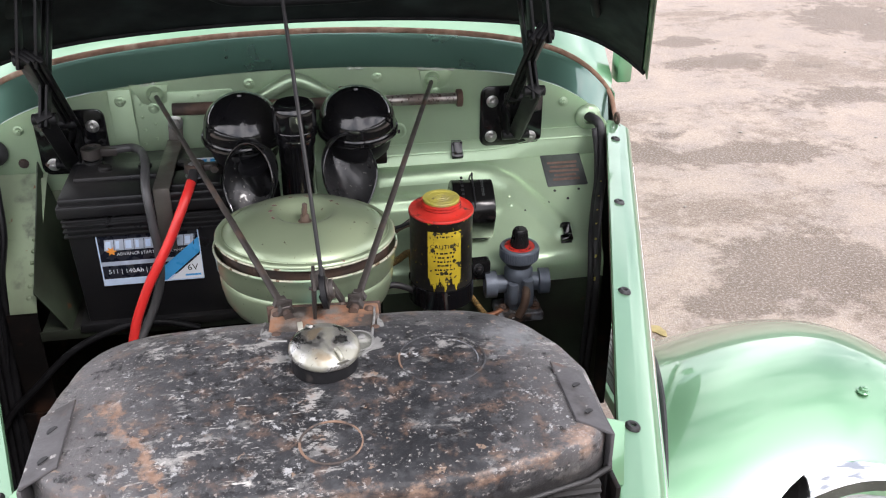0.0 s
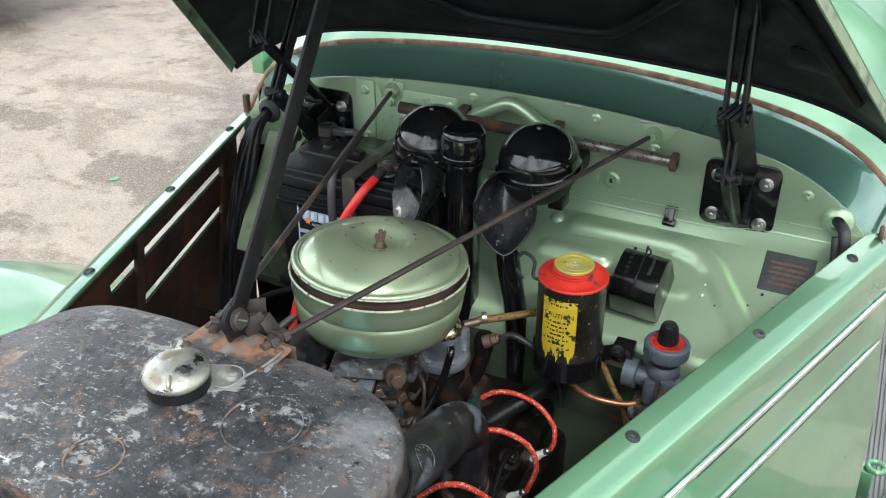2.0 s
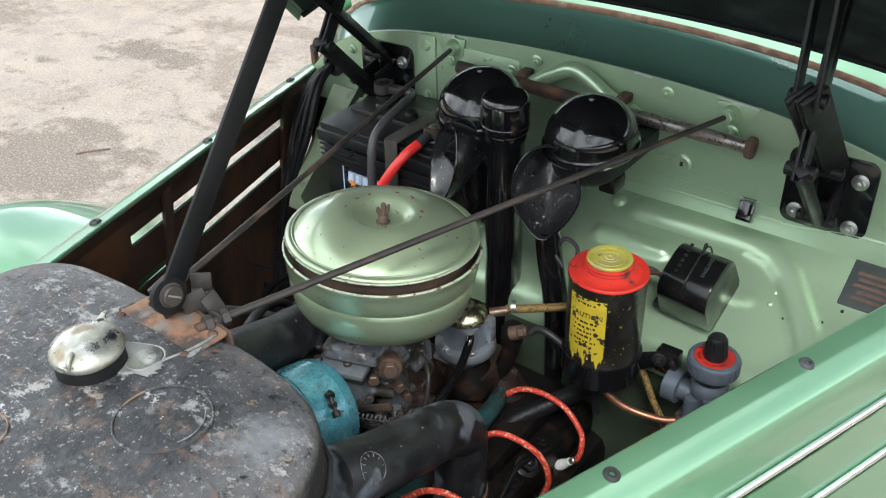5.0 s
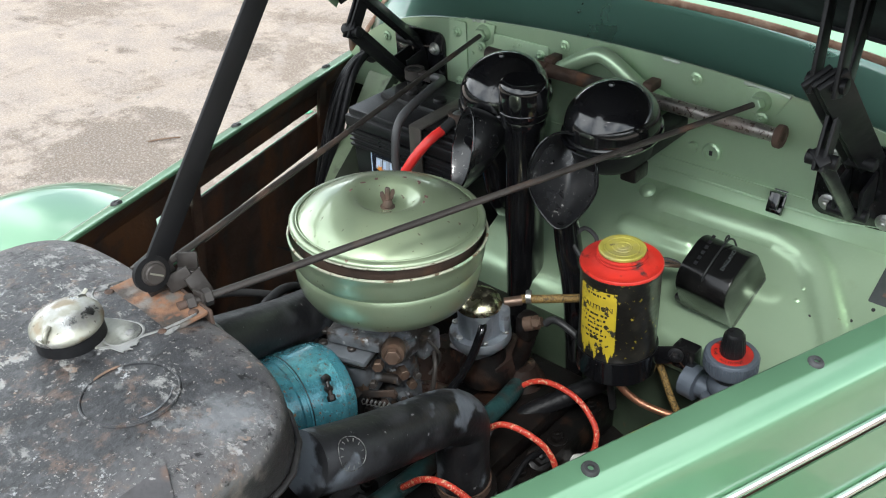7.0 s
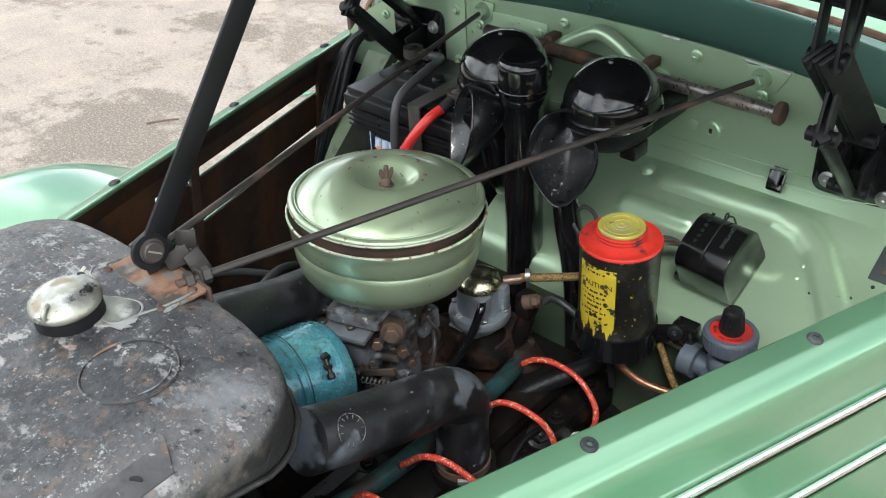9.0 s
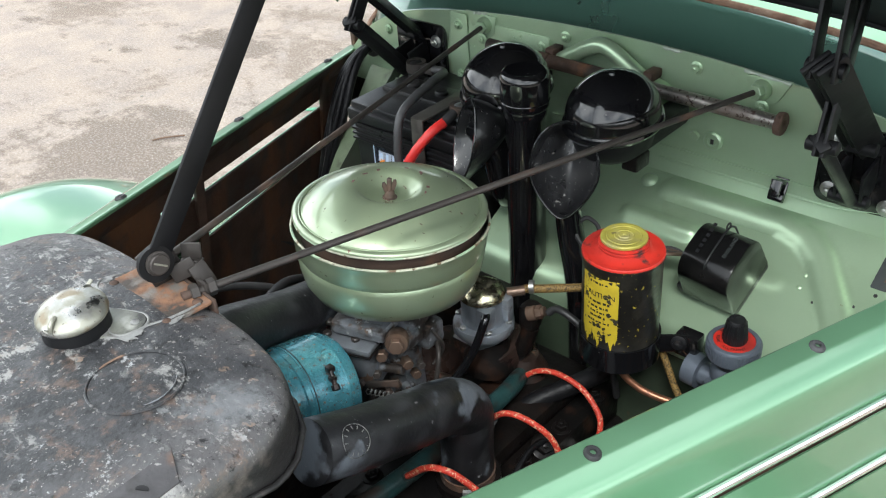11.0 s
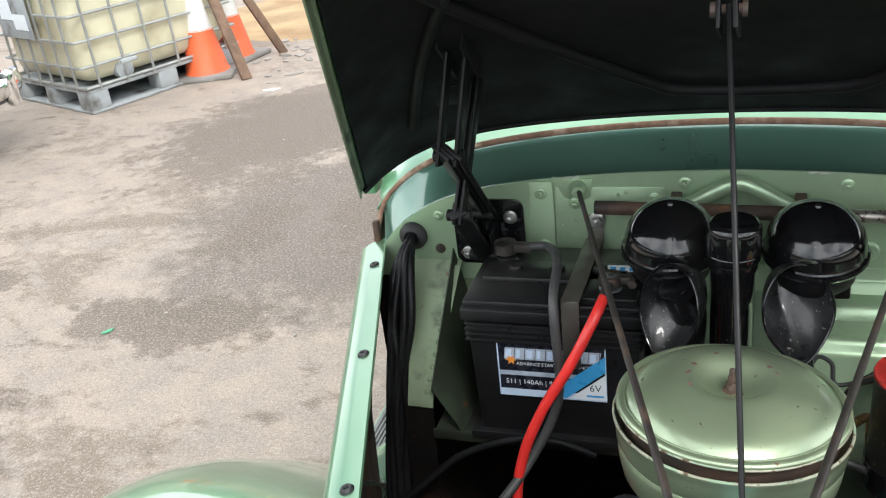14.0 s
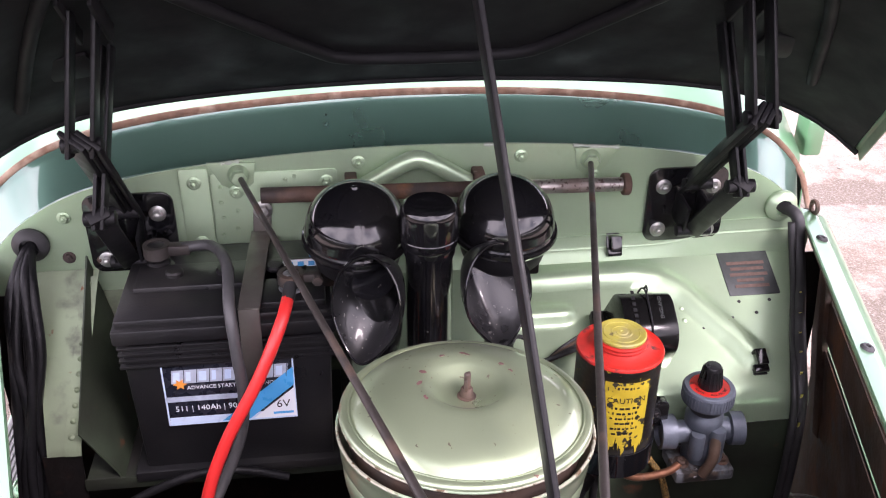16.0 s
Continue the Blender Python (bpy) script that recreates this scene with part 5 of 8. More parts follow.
FOLD = ((0.07, 1.0690), (0.2, 1.0692), (0.35, 1.0694), (0.5, 1.0696), (0.64, 1.0696), (0.71, 1.0695), (0.77, 1.0693), (0.82, 1.0690), (0.86, 1.0687), (0.90, 1.0682), (0.93, 1.0678), (0.96, 1.0672), (0.975, 1.0664), (0.988, 1.0645), (0.996, 1.0605), (1.0, 1.0535))


def top_z(k, y, x=0.0):
    """Height of the tank's top at k of the way from its middle to its outline: folded sharply in front, softly behind."""
    f = min(1.0, max(0.0, (-0.72 - y) / 0.07))
    a, b = np.interp(k, [p[0] for p in SOFT], [p[1] for p in SOFT]), np.interp(k, [p[0] for p in FOLD], [p[1] for p in FOLD])
    return a + (b - a) * f


def tank_top(x, y):
    q = np.array((x, y)) - TC
    ang = np.arctan2(OUTLINE[:, 1] - TC[1], OUTLINE[:, 0] - TC[0])
    r = np.linalg.norm(OUTLINE - TC, axis=1)
    o = np.argsort(ang)
    return top_z(np.linalg.norm(q) / np.interp(math.atan2(q[1], q[0]), ang[o], r[o], period=2 * math.pi), y)


def tank_shape():
    v, f, n = [], [], len(OUTLINE)
    rings = [(1.004, 1.030), (1.004, 1.037), (1.0, 1.040), (1.0, 1.045)] + [(k, None) for k, z in reversed(SOFT)]
    for k, z in rings:
        for p in OUTLINE:
            q = TC + (p - TC) * k
            w = 0.0009 * noise.noise(Vector((q[0] * 22, q[1] * 22, 3))) if k < 0.99 else 0
            low = 0.022 * (1 - min(1.0, max(0.0, (-0.72 - q[1]) / 0.07)))
            v.append((q[0], q[1], (z - low if z else top_z(k, q[1])) + w))
    for j in range(len(rings) - 1):
        for i in range(n):
            i2 = (i + 1) % n
            f.append((j * n + i, j * n + i2, (j + 1) * n + i2, (j + 1) * n + i))
    f.append(tuple(range((len(rings) - 1) * n, len(rings) * n)))
    f.append(tuple(range(n - 1, -1, -1)))
    return np.array(v), f


tank = part("top_tank", tank_shape(), "tank", radiator, "scuffed black top tank with rust", 60)


def ring_on_tank(cx, cy, r, thick, a0, a1):
    pts = []
    for a in np.linspace(radians(a0), radians(a1), 40):
        x, y = cx + r * math.cos(a), cy + r * math.sin(a)
        pts.append((x, y, tank_top(x, y) + 0.0004))
    return tube(pts, thick, 8, 1, False, [0.6, 1.0, 0.8, 1.1, 0.9, 1.0, 0.6])


part("pressed_ring", ring_on_tank(0.006, -0.848, 0.0222, 0.0010, 0, 359), "rust_tan", tank, "rusty ring mark")
part("pressed_ring", ring_on_tank(0.100, -0.760, 0.0345, 0.0009, 160, 196), "rust_tan", tank, "rusty ring mark")
part("pressed_ring", ring_on_tank(0.100, -0.760, 0.0345, 0.0012, -162, 158), "tank", tank)
part("pressed_ring", ring_on_tank(0.100, -0.760, 0.029, 0.0006, -20, 55), "alloy", tank)
part("solder_seam", sweep([(TC[0] + (p[0] - TC[0]) * 1.016, TC[1] + (p[1] - TC[1]) * 1.008, 1.0325 - 0.022 * (1 - min(1.0, max(0.0, (-0.72 - p[1]) / 0.07)))) for p in dense(OUT, 0.012) + [OUT[0]]], [(0.0024 * math.cos(a), 0.0024 * math.sin(a)) for a in np.linspace(0, 6.28, 10, endpoint=False)]), "tank", tank, "scuffed black rolled seam")
# filler
neck = part("filler_neck", moved(lathe([(0.0266, 0.0), (0.0262, 0.014), (0.0258, 0.0165)], 36), Matrix.Translation((0.0072, -0.7535, 1.0670))), "satin_black", radiator, "black filler neck")
cap = part("filler_cap", moved(lathe([(0.0262, 0.0), (0.0276, 0.0006), (0.0281, 0.0022), (0.0277, 0.0046), (0.0266, 0.0064), (0.0240, 0.0086), (0.0205, 0.0106), (0.0165, 0.0121), (0.0120, 0.0131), (0.0070, 0.0137), (0.0, 0.0140)], 56), Matrix.Translation((0.0072, -0.7535, 1.0822)) @ pose(0, 0, 0, 4, 3)), "chrome", radiator, "domed filler cap in pitted, yellowed chrome", 60)
for a in (-62, 118):
    ca, sa = math.cos(radians(a)), math.sin(radians(a))
    part("cap_rib", tube([(0.0072 + r * ca, -0.7535 + r * sa, 1.0822 + z) for r, z in ((0.0278, 0.0030), (0.0262, 0.0080), (0.0225, 0.0108), (0.0185, 0.0120))], 0.0019, 10, 4), "chrome", cap)
for a in (121, 301):
    p = Vector((0.0072 + 0.025 * math.cos(radians(a)), -0.7535 + 0.025 * math.sin(radians(a)), 1.0880))
    part("cap_ear", bar(p - Vector((0.004, 0.003, 0.003)), p + Vector((0.009 * math.cos(radians(a)), 0.009 * math.sin(radians(a)), 0.004)), 0.0045, 0.0014), "chrome", cap)
pad = [(0.0, -0.020), (0.016, -0.018), (0.031, -0.013), (0.039, -0.004), (0.040, 0.006), (0.034, 0.014), (0.020, 0.018), (0.0, 0.020), (-0.012, 0.014), (-0.014, 0.0), (-0.010, -0.014)]
part("filler_flange", moved(prism([tuple(p[:2]) for p in spline([(x, y, 0) for x, y in pad + pad[:1]], 4)[:-1]], 0.0030, 0.0012), Matrix.Translation((0.0125, -0.741, 1.0667)) @ pose(0, 0, 0, -1.5, 0, 33)), "flange_metal", tank, "bare grey-green filler flange")
part("flange_bead", moved(tube([(1.03 * p[0], 1.03 * p[1], 0.0012) for p in spline([(x, y, 0) for x, y in pad[1:8]], 6)], 0.0013, 8, 1, False), Matrix.Translation((0.0125, -0.741, 1.0667)) @ pose(0, 0, 0, -1.5, 0, 33)), "solder", tank, "pale solder bead round the flange")
part("flange_rivet", moved(lathe([(0.0040, 0), (0.0036, 0.0016), (0.002, 0.0026), (0, 0.0028)], 16), Matrix.Translation((0.0385, -0.7215, 1.0690))), "solder", tank, "bright rivet head")
# rusty stay bracket
brk = part("stay_bracket", moved(prism(rounded(0.094, 0.058, 0.006), 0.003, 0.0008), Matrix.Translation((0.010, -0.687, 1.0618)) @ pose(0, 0, 0, 0, 0, -4)), "rust_orange", radiator, "orange rusted stay bracket")
part("bracket_lip", moved(rbox(0.100, 0.003, 0.022, 0.001), Matrix.Translation((0.011, -0.659, 1.055)) @ pose(0, 0, 0, 0, 0, -4)), "rust", brk)
def bead_on_tank(path, r):
    return tube([(x, y, max(tank_top(x, y) + 0.0004, 1.0655 if y > -0.717 and abs(x - 0.01) < 0.048 else 0)) for x, y in spline(path, 6)[:, :2]], r, 8, 1, False)


part("bracket_seam", bead_on_tank([(-0.041, -0.668, 0), (-0.043, -0.700, 0), (-0.036, -0.712, 0), (-0.022, -0.715, 0)], 0.0011), "solder", tank, "pale solder bead")
part("bracket_seam", bead_on_tank([(0.027, -0.738, 0), (0.036, -0.741, 0), (0.0455, -0.736, 0), (0.0475, -0.722, 0), (0.0500, -0.704, 0), (0.0530, -0.686, 0), (0.0545, -0.672, 0)], 0.0011), "solder", tank, "pale solder bead")
for cx, cy, ln, w, a in ((0.0425, -0.7385, 0.030, 0.0055, 22), (0.0500, -0.7300, 0.014, 0.005, 65), (-0.0400, -0.7040, 0.018, 0.004, 80), (0.0560, -0.700, 0.020, 0.003, 82)):
    z = tank_top(cx, cy)
    part("solder_smear", moved(prism([(ln * 0.5 * math.cos(b) * (1 + 0.2 * math.sin(5 * b)), w * math.sin(b) * (1 + 0.35 * math.sin(3 * b + a))) for b in np.linspace(0, 6.28, 18, endpoint=False)], 0.0007, 0), Matrix.Translation((cx, cy, z + 0.0003)) @ pose(0, 0, 0, -2, 1, a)), "solder", tank, "pale smeared solder")
for x, y in ((-0.031, -0.700), (0.052, -0.703), (-0.03, -0.668), (0.05, -0.672)):
    part("rivet", moved(lathe([(0.0045, 0), (0.004, 0.0018), (0.002, 0.003), (0, 0.0032)], 14), Matrix.Translation((x, y, 1.0642))), "rust", brk)
for s in (1, -1):
    ex, ey = (0.182, -0.008) if s > 0 else (0.178, 0.004)
    poly = [(ex, -0.776 + ey), (ex + 0.024, -0.787 + ey), (ex + 0.025, -0.860 + ey), (ex + 0.001, -0.846 + ey)]
    poly = [(s * x, y) for x, y in (poly if s > 0 else poly[::-1])]
    plate_z = 1.0728
    ear = part("side_bracket", merge(moved(prism(poly, 0.003, 0.001), Matrix.Translation((s * ex, -0.8, plate_z - 0.003)) @ pose(0, 0, 0, 1.5, s * 12) @ Matrix.Translation((-s * ex, 0.8, 0))),
                                     bar((s * (ex + 0.0240), -0.789 + ey, 1.016 if s > 0 else 1.052), (s * (ex + 0.0250), -0.860 + ey, 1.016 if s > 0 else 1.052), 0.098 if s > 0 else 0.022, 0.003, (0, 0, 1))), "bracket_worn", radiator, "worn rusty grey side bracket")
    for y in (-0.806 + ey, -0.838 + ey):
        part("slot_hole", moved(prism([(0.0042 * math.cos(a), 0.0028 * math.sin(a) - 0.001) for a in np.linspace(-0.3, math.pi + 0.3, 9)], 0.0008, 0), Matrix.Translation((s * (ex + 0.0125), y, plate_z - 0.0027)) @ pose(0, 0, 0, 1.5, s * 12, 40)), "rubber", ear)
for s in (1, -1):
    part("side_frame", bar((XC + s * 0.203, -0.868, 0.62), (XC + s * 0.203, -0.868, 1.030), 0.036, 0.004, (0, 1, 0)), "engine", radiator, "dark rusty side frame")
core = part("core", moved(rbox(0.385, 0.055, 0.60, 0.002), Matrix.Translation((XC, -0.853, 0.731))), "fins", radiator, "black finned core")
random.seed(5)
fin_v = []
for k in range(80):
    fin_v.append(moved(rbox(0.383, 0.004, 0.0014, 0), Matrix.Translation((XC, -0.8815, 1.026 - 0.0070 * k)) @ pose(0, 0, 0, 18, 0, 0)))
fin_rest = part("fin", merge(*fin_v), "fins", core)
tagged(fin_rest, kind="stuff")
for x in (-0.06, 0.07):
    part("core_bar", moved(rbox(0.010, 0.006, 0.59, 0.001), Matrix.Translation((XC + x, -0.883, 0.735))), "satin_black", core)
part("bottom_tank", moved(rbox(0.40, 0.10, 0.06, 0.012), Matrix.Translation((XC, -0.83, 0.42))), "tank", radiator)

# ---- stays from the radiator to the firewall, bonnet prop ----
for s in (1, -1):
    top = Vector((XC + s * 0.208, -0.004, 1.045))
    low = Vector((0.008 + s * 0.031, -0.664, 1.066))
    stay = thing("stay_rod", tuple(low), "thin dark steel stay rod from radiator to firewall", "stay rod", "radiator stays")
    part("rod", tube([low, top], 0.0034, 12, 1, False), "stay_steel", stay)
    d = (top - low).normalized()
    part("lug", bar(low + Vector((0, 0.006, -0.022)), low + Vector((0, 0.006, 0.007)), 0.013, 0.003, (1, 0, 0)), "stay_steel", stay)
    for t in (-0.006, 0.0085):
        part("nut", moved(hexagon(0.0076, 0.007), along(low + d * t, low + d * (t + 1))), "stay_steel", stay, "dark hexagon nut")
    part("thread_end", tube([low - d * 0.013, low], 0.0042, 10, 1, False), "rust", stay)
    foot = part("foot", moved(lathe([(0.0125, 0), (0.012, 0.004), (0.009, 0.008)], 20), facing((top.x, -0.0035, top.z), (0, -1, 0))), "bay", stay, "green painted rod foot")
    part("nut", moved(hexagon(0.0095, 0.009), along((top.x, -0.010, top.z), low)), "bay", foot)
    add_bolt(foot, (top.x + s * 0.004, -0.006, top.z - 0.020), (0, -1, 0), 0.0055, "bay", "painted_bolt")
    part("gusset", moved(prism([(-0.02, 0.014), (0.035, 0.016), (0.02, -0.012), (0.0, -0.022), (-0.016, -0.012)] if s > 0 else [(-0.035, 0.016), (0.02, 0.014), (0.016, -0.012), (0.0, -0.022), (-0.02, -0.012)], 0.003, 0.0006), Matrix.Translation((top.x, -0.0005, top.z)) @ pose(0, 0, 0, 90)), "bay", foot)

prop = thing("bonnet_prop", (0.014, -0.69, 1.065), "black flat steel prop holding the bonnet open", "bonnet prop")
p0, p1, p2 = Vector((0.012, -0.682, 1.088)), Vector((-0.0085, -0.438, 1.370)), Vector((-0.016, -0.352, 1.478))
pd = (p1 - p0).normalized()
part("prop_bar", bar(p0, p1, 0.021, 0.0036, (0.03, 0.755, -0.65), 0.0012), "satin_black", prop)
part("prop_eye", moved(lathe([(0.0155, -0.00225), (0.0155, 0.00225)], 28), facing(p0 + pd * 0.004, (1, -0.055, 0.12))), "satin_black", prop)
part("upper_link", bar(p1 - Vector((0.006, 0.012, 0.014)), p2, 0.018, 0.003, (0.12, 0.75, -0.65)), "satin_black", prop)
part("upper_link", bar(p1 + Vector((0.006, -0.012, -0.014)), p2 + Vector((0.006, 0, 0)), 0.018, 0.004, (0.12, 0.75, -0.65)), "satin_black", prop)
part("bonnet_foot", moved(rbox(0.06, 0.05, 0.006, 0.001), Matrix.Translation((-0.012, -0.349, 1.482)) @ pose(0, 0, 0, -41)), "satin_black", prop)
part("knuckle", moved(lathe([(0.006, -0.013), (0.006, -0.009), (0.004, -0.009), (0.004, 0.009), (0.006, 0.009), (0.006, 0.013)], 16), Matrix.Translation(p1) @ pose(0, 0, 0, 0, 90)), "stay_steel", prop)
part("pivot_bracket", merge(bar((0.002, -0.664, 1.060), (0.004, -0.677, 1.104), 0.030, 0.003, (0, 1, 0.2)),
                            bar((0.010, -0.668, 1.072), (0.020, -0.650, 1.078), 0.016, 0.003, (0, 0.3, 1)), bar((0.020, -0.650, 1.078), (0.030, -0.645, 1.055), 0.016, 0.003, (0, 1, 0))), "stay_steel", prop, "bent dark steel pivot bracket")
scr = part("pivot_bolt", moved(lathe([(0.0105, 0), (0.0105, 0.0016), (0.0088, 0.0020), (0.0088, 0.0045), (0.0078, 0.0055), (0, 0.0055)], 26), facing((0.0145, -0.679, 1.0925), (1, -0.055, 0.12))), "stay_steel", prop, "slotted pivot bolt")
part("screw_slot", moved(rbox(0.0015, 0.012, 0.0006, 0), facing((0.0202, -0.6793, 1.0932), (1, -0.055, 0.12)) @ pose(0, 0, 0, 0, 0, 55)), "chrome", scr, "bright screw slot")
part("stop_plate", merge(bar((0.002, -0.650, 1.084), (0.014, -0.638, 1.083), 0.015, 0.003, (0, 0.2, 1)), bar((0.004, -0.652, 1.078), (0.016, -0.640, 1.074), 0.015, 0.003, (0.6, -0.6, 0.3))), "stay_steel", prop, "bent rusty stop plate")

# ---- jack tube and clips on the firewall ----
jack = thing("steel_tube", (0.04, -0.025, 1.02), "rust-spotted steel tube clipped across the firewall", "steel tube")
part("tube", tube([(0.070, -0.0283, 1.0246), (0.248, -0.030, 1.022)], 0.0086, 18, 1, False), "pipe_steel", jack, "rust-speckled bright steel tube")
part("sleeve", tube([(-0.178, -0.026, 1.028), (0.074, -0.0284, 1.0246)], 0.0092, 18, 1, False), "rust", jack, "brown rusted tube half")
part("end_nut", moved(lathe([(0.0105, 0), (0.0130, 0.001), (0.0136, 0.003), (0.0136, 0.008), (0.012, 0.0095), (0.006, 0.0095), (0.004, 0.007), (0, 0.007)], 24), along((0.246, -0.030, 1.022), (0.3, -0.0305, 1.0215))), "rust", jack, "rusty end nut")
for x in (-0.075, 0.075):
    part("clip", merge(moved(torus(0.0100, 0.0022, 20, 6), Matrix.Translation((x, -0.028, 1.0255)) @ pose(0, 0, 0, 0, 90)), moved(rbox(0.014, 0.024, 0.012, 0.002), Matrix.Translation((x, -0.013, 1.036)))), "rust", jack)
for p, nrm, lab in (((0.252, -0.006, 0.926), (0, -0.9, 0.4), ""), ((0.397, -0.150, 0.833), (0, -0.5, 0.85), "")):
    c = thing("wire_clip", p, "small black clip on the green firewall", "clip", "wire clips")
    part("base", moved(rbox(0.017, 0.030, 0.004, 0.001), facing(p, nrm)), "gloss_black", c)
    part("jaw", moved(merge(moved(rbox(0.015, 0.004, 0.016, 0.001), Matrix.Translation((0, 0.010, 0.009))), moved(rbox(0.019, 0.010, 0.006, 0.002), Matrix.Translation((0, -0.009, 0.006))), moved(rbox(0.013, 0.020, 0.004, 0.001), Matrix.Translation((0, 0.002, 0.016)))), facing(p, nrm)), "gloss_black", c)

# ---- battery ----
bat = thing("battery", (-0.217, -0.083, 0.745), "black six-volt battery with printed label and steel strap", "battery")
case = part("case", moved(rbox(0.219, 0.158, 0.178, 0.004, 2, 0.955), Matrix.Translation((-0.217, -0.085, 0.834))), "plastic_black", bat)
for z in (0.9245, 0.9165, 0.9085, 0.9005):
    part("rib", moved(rbox(0.2255, 0.1635, 0.0036, 0.001), Matrix.Translation((-0.217, -0.085, z))), "plastic_black", case)
lid = part("lid", moved(rbox(0.232, 0.168, 0.018, 0.003), Matrix.Translation((-0.217, -0.085, 0.939))), "plastic_black", bat)
part("lid_top", moved(rbox(0.226, 0.160, 0.012, 0.004), Matrix.Translation((-0.217, -0.084, 0.952))), "plastic_black", lid)
part("vent_cover", moved(rbox(0.19, 0.052, 0.010, 0.004), Matrix.Translation((-0.222, -0.085, 0.960))), "plastic_black", lid)
part("terminal_pad", moved(rbox(0.075, 0.075, 0.009, 0.003), Matrix.Translation((-0.148, -0.118, 0.9605))), "plastic_black", lid)
for k in range(3):
    part("vent_plug", moved(lathe([(0.010, 0), (0.010, 0.004), (0.008, 0.006), (0, 0.006)], 20), Matrix.Translation((-0.275 + 0.055 * k, -0.085, 0.9645))), "plastic_black", lid)
part("base_ledge", moved(rbox(0.236, 0.172, 0.014, 0.003), Matrix.Translation((-0.217, -0.085, 0.752))), "plastic_black", bat)
pn = part("terminal", merge(moved(lathe([(0.017, 0), (0.017, 0.006), (0.013, 0.008), (0.013, 0.014), (0.0095, 0.015), (0.009, 0.032), (0.007, 0.033)], 24), Matrix.Translation((-0.296, -0.055, 0.955)))), "plastic_black", bat)
part("clamp", merge(moved(ring_lathe([(0.0095, 0), (0.0095, 0.014), (0.015, 0.014), (0.0155, 0.0)], 22), Matrix.Translation((-0.296, -0.055, 0.974))), moved(rbox(0.03, 0.014, 0.012, 0.002), Matrix.Translation((-0.274, -0.055, 0.981)))), "stay_steel", pn, "dull dark clamp")
pp = part("terminal", moved(lathe([(0.016, 0), (0.014, 0.010), (0.009, 0.011), (0.0085, 0.026), (0.007, 0.027)], 24), Matrix.Translation((-0.146, -0.128, 0.957))), "alloy", bat)
part("clamp", merge(moved(ring_lathe([(0.009, 0), (0.009, 0.012), (0.0145, 0.012), (0.015, 0.0)], 22), Matrix.Translation((-0.146, -0.128, 0.972))), moved(rbox(0.026, 0.012, 0.010, 0.002), Matrix.Translation((-0.128, -0.128, 0.978))), moved(hexagon(0.006, 0.008), Matrix.Translation((-0.118, -0.134, 0.978)) @ pose(0, 0, 0, 90))), "stay_steel", pp, "dark battery clamp")
part("hold_down_strap", merge(bar((-0.179, -0.006, 1.008), (-0.183, -0.010, 0.955), 0.021, 0.003, (1, 0, 0)), bar((-0.183, -0.008, 0.9725), (-0.190, -0.168, 0.9655), 0.023, 0.003, (1, 0, 0)), bar((-0.190, -0.1685, 0.9665), (-0.191, -0.1695, 0.872), 0.022, 0.003, (1, 0, 0))), "strap_steel", bat, "dull steel hold-down strap")
add_bolt(bat, (-0.179, -0.008, 1.001), (0, -1, 0), 0.0075, "zinc", "strap_bolt")
# label on the front face
LY = -0.1655
lab = part("label", moved(prism(rounded(0.140, 0.082, 0.003), 0.0006, 0), Matrix.Translation((-0.2195, LY + 0.0012, 0.860)) @ pose(0, 0, 0, 88.6)), "paper_black", bat, "glossy printed battery label")


def on_label(x, z, lift=0.0004):
    return Matrix.Translation((-0.2195, LY + 0.0006, 0.860)) @ pose(0, 0, 0, 88.6) @ Matrix.Translation((x, z, lift))


for x0, x1, z0, z1 in ((-0.0695, 0.0695, 0.0385, 0.0405), (-0.0695, 0.0695, -0.0405, -0.0385), (-0.0700, -0.0682, -0.0400, 0.0400), (0.0682, 0.0700, -0.0400, 0.0400)):
    part("label_border", moved(prism([(x0, z0), (x1, z0), (x1, z1), (x0, z1)], 0.0003, 0), on_label(0, 0)), "paper_pale", lab)
part("brand_band", moved(prism([(-0.061, 0.0150), (0.062, 0.0150), (0.064, 0.0320), (-0.059, 0.0320)], 0.0003, 0), on_label(0, 0)), "paper_silver", lab)
for k in range(9):
    x = -0.060 + 0.0136 * k
    w = (0.0070, 0.0050, 0.0080, 0.0045)[k % 4]
    part("brand_bar", moved(prism([(x + 0.001, 0.0175), (x + 0.001 + w, 0.0175), (x + 0.0022 + w, 0.0295), (x + 0.0022, 0.0295)], 0.00045, 0), on_label(0, 0)), "paper_pale", lab)
    part("brand_slit", moved(prism([(x + 0.0118, 0.0150), (x + 0.0126, 0.0150), (x + 0.0144, 0.0320), (x + 0.0136, 0.0320)], 0.00045, 0), on_label(0, 0)), "paper_black", lab)
part("star", moved(prism([((0.0075 if i % 2 == 0 else 0.0038) * math.cos(i * math.pi / 6) - 0.052, (0.0075 if i % 2 == 0 else 0.0038) * math.sin(i * math.pi / 6) + 0.014) for i in range(12)], 0.0005, 0), on_label(0, 0)), "paper_orange", lab)
part("lettering", moved(text_shape("ADVANCE STARTING TECHNOLOGY", 0.0066), on_label(0.010, 0.0085)), "paper_white", lab)
part("print_band", moved(prism([(-0.069, -0.009), (0.052, -0.009), (0.052, -0.0025), (-0.069, -0.0025)], 0.0003, 0), on_label(0, 0)), "paper_silver", lab)
part("print_band", moved(prism([(-0.068, -0.0385), (0.068, -0.0385), (0.068, -0.030), (-0.068, -0.030)], 0.0003, 0), on_label(0, 0)), "paper_pale", lab)
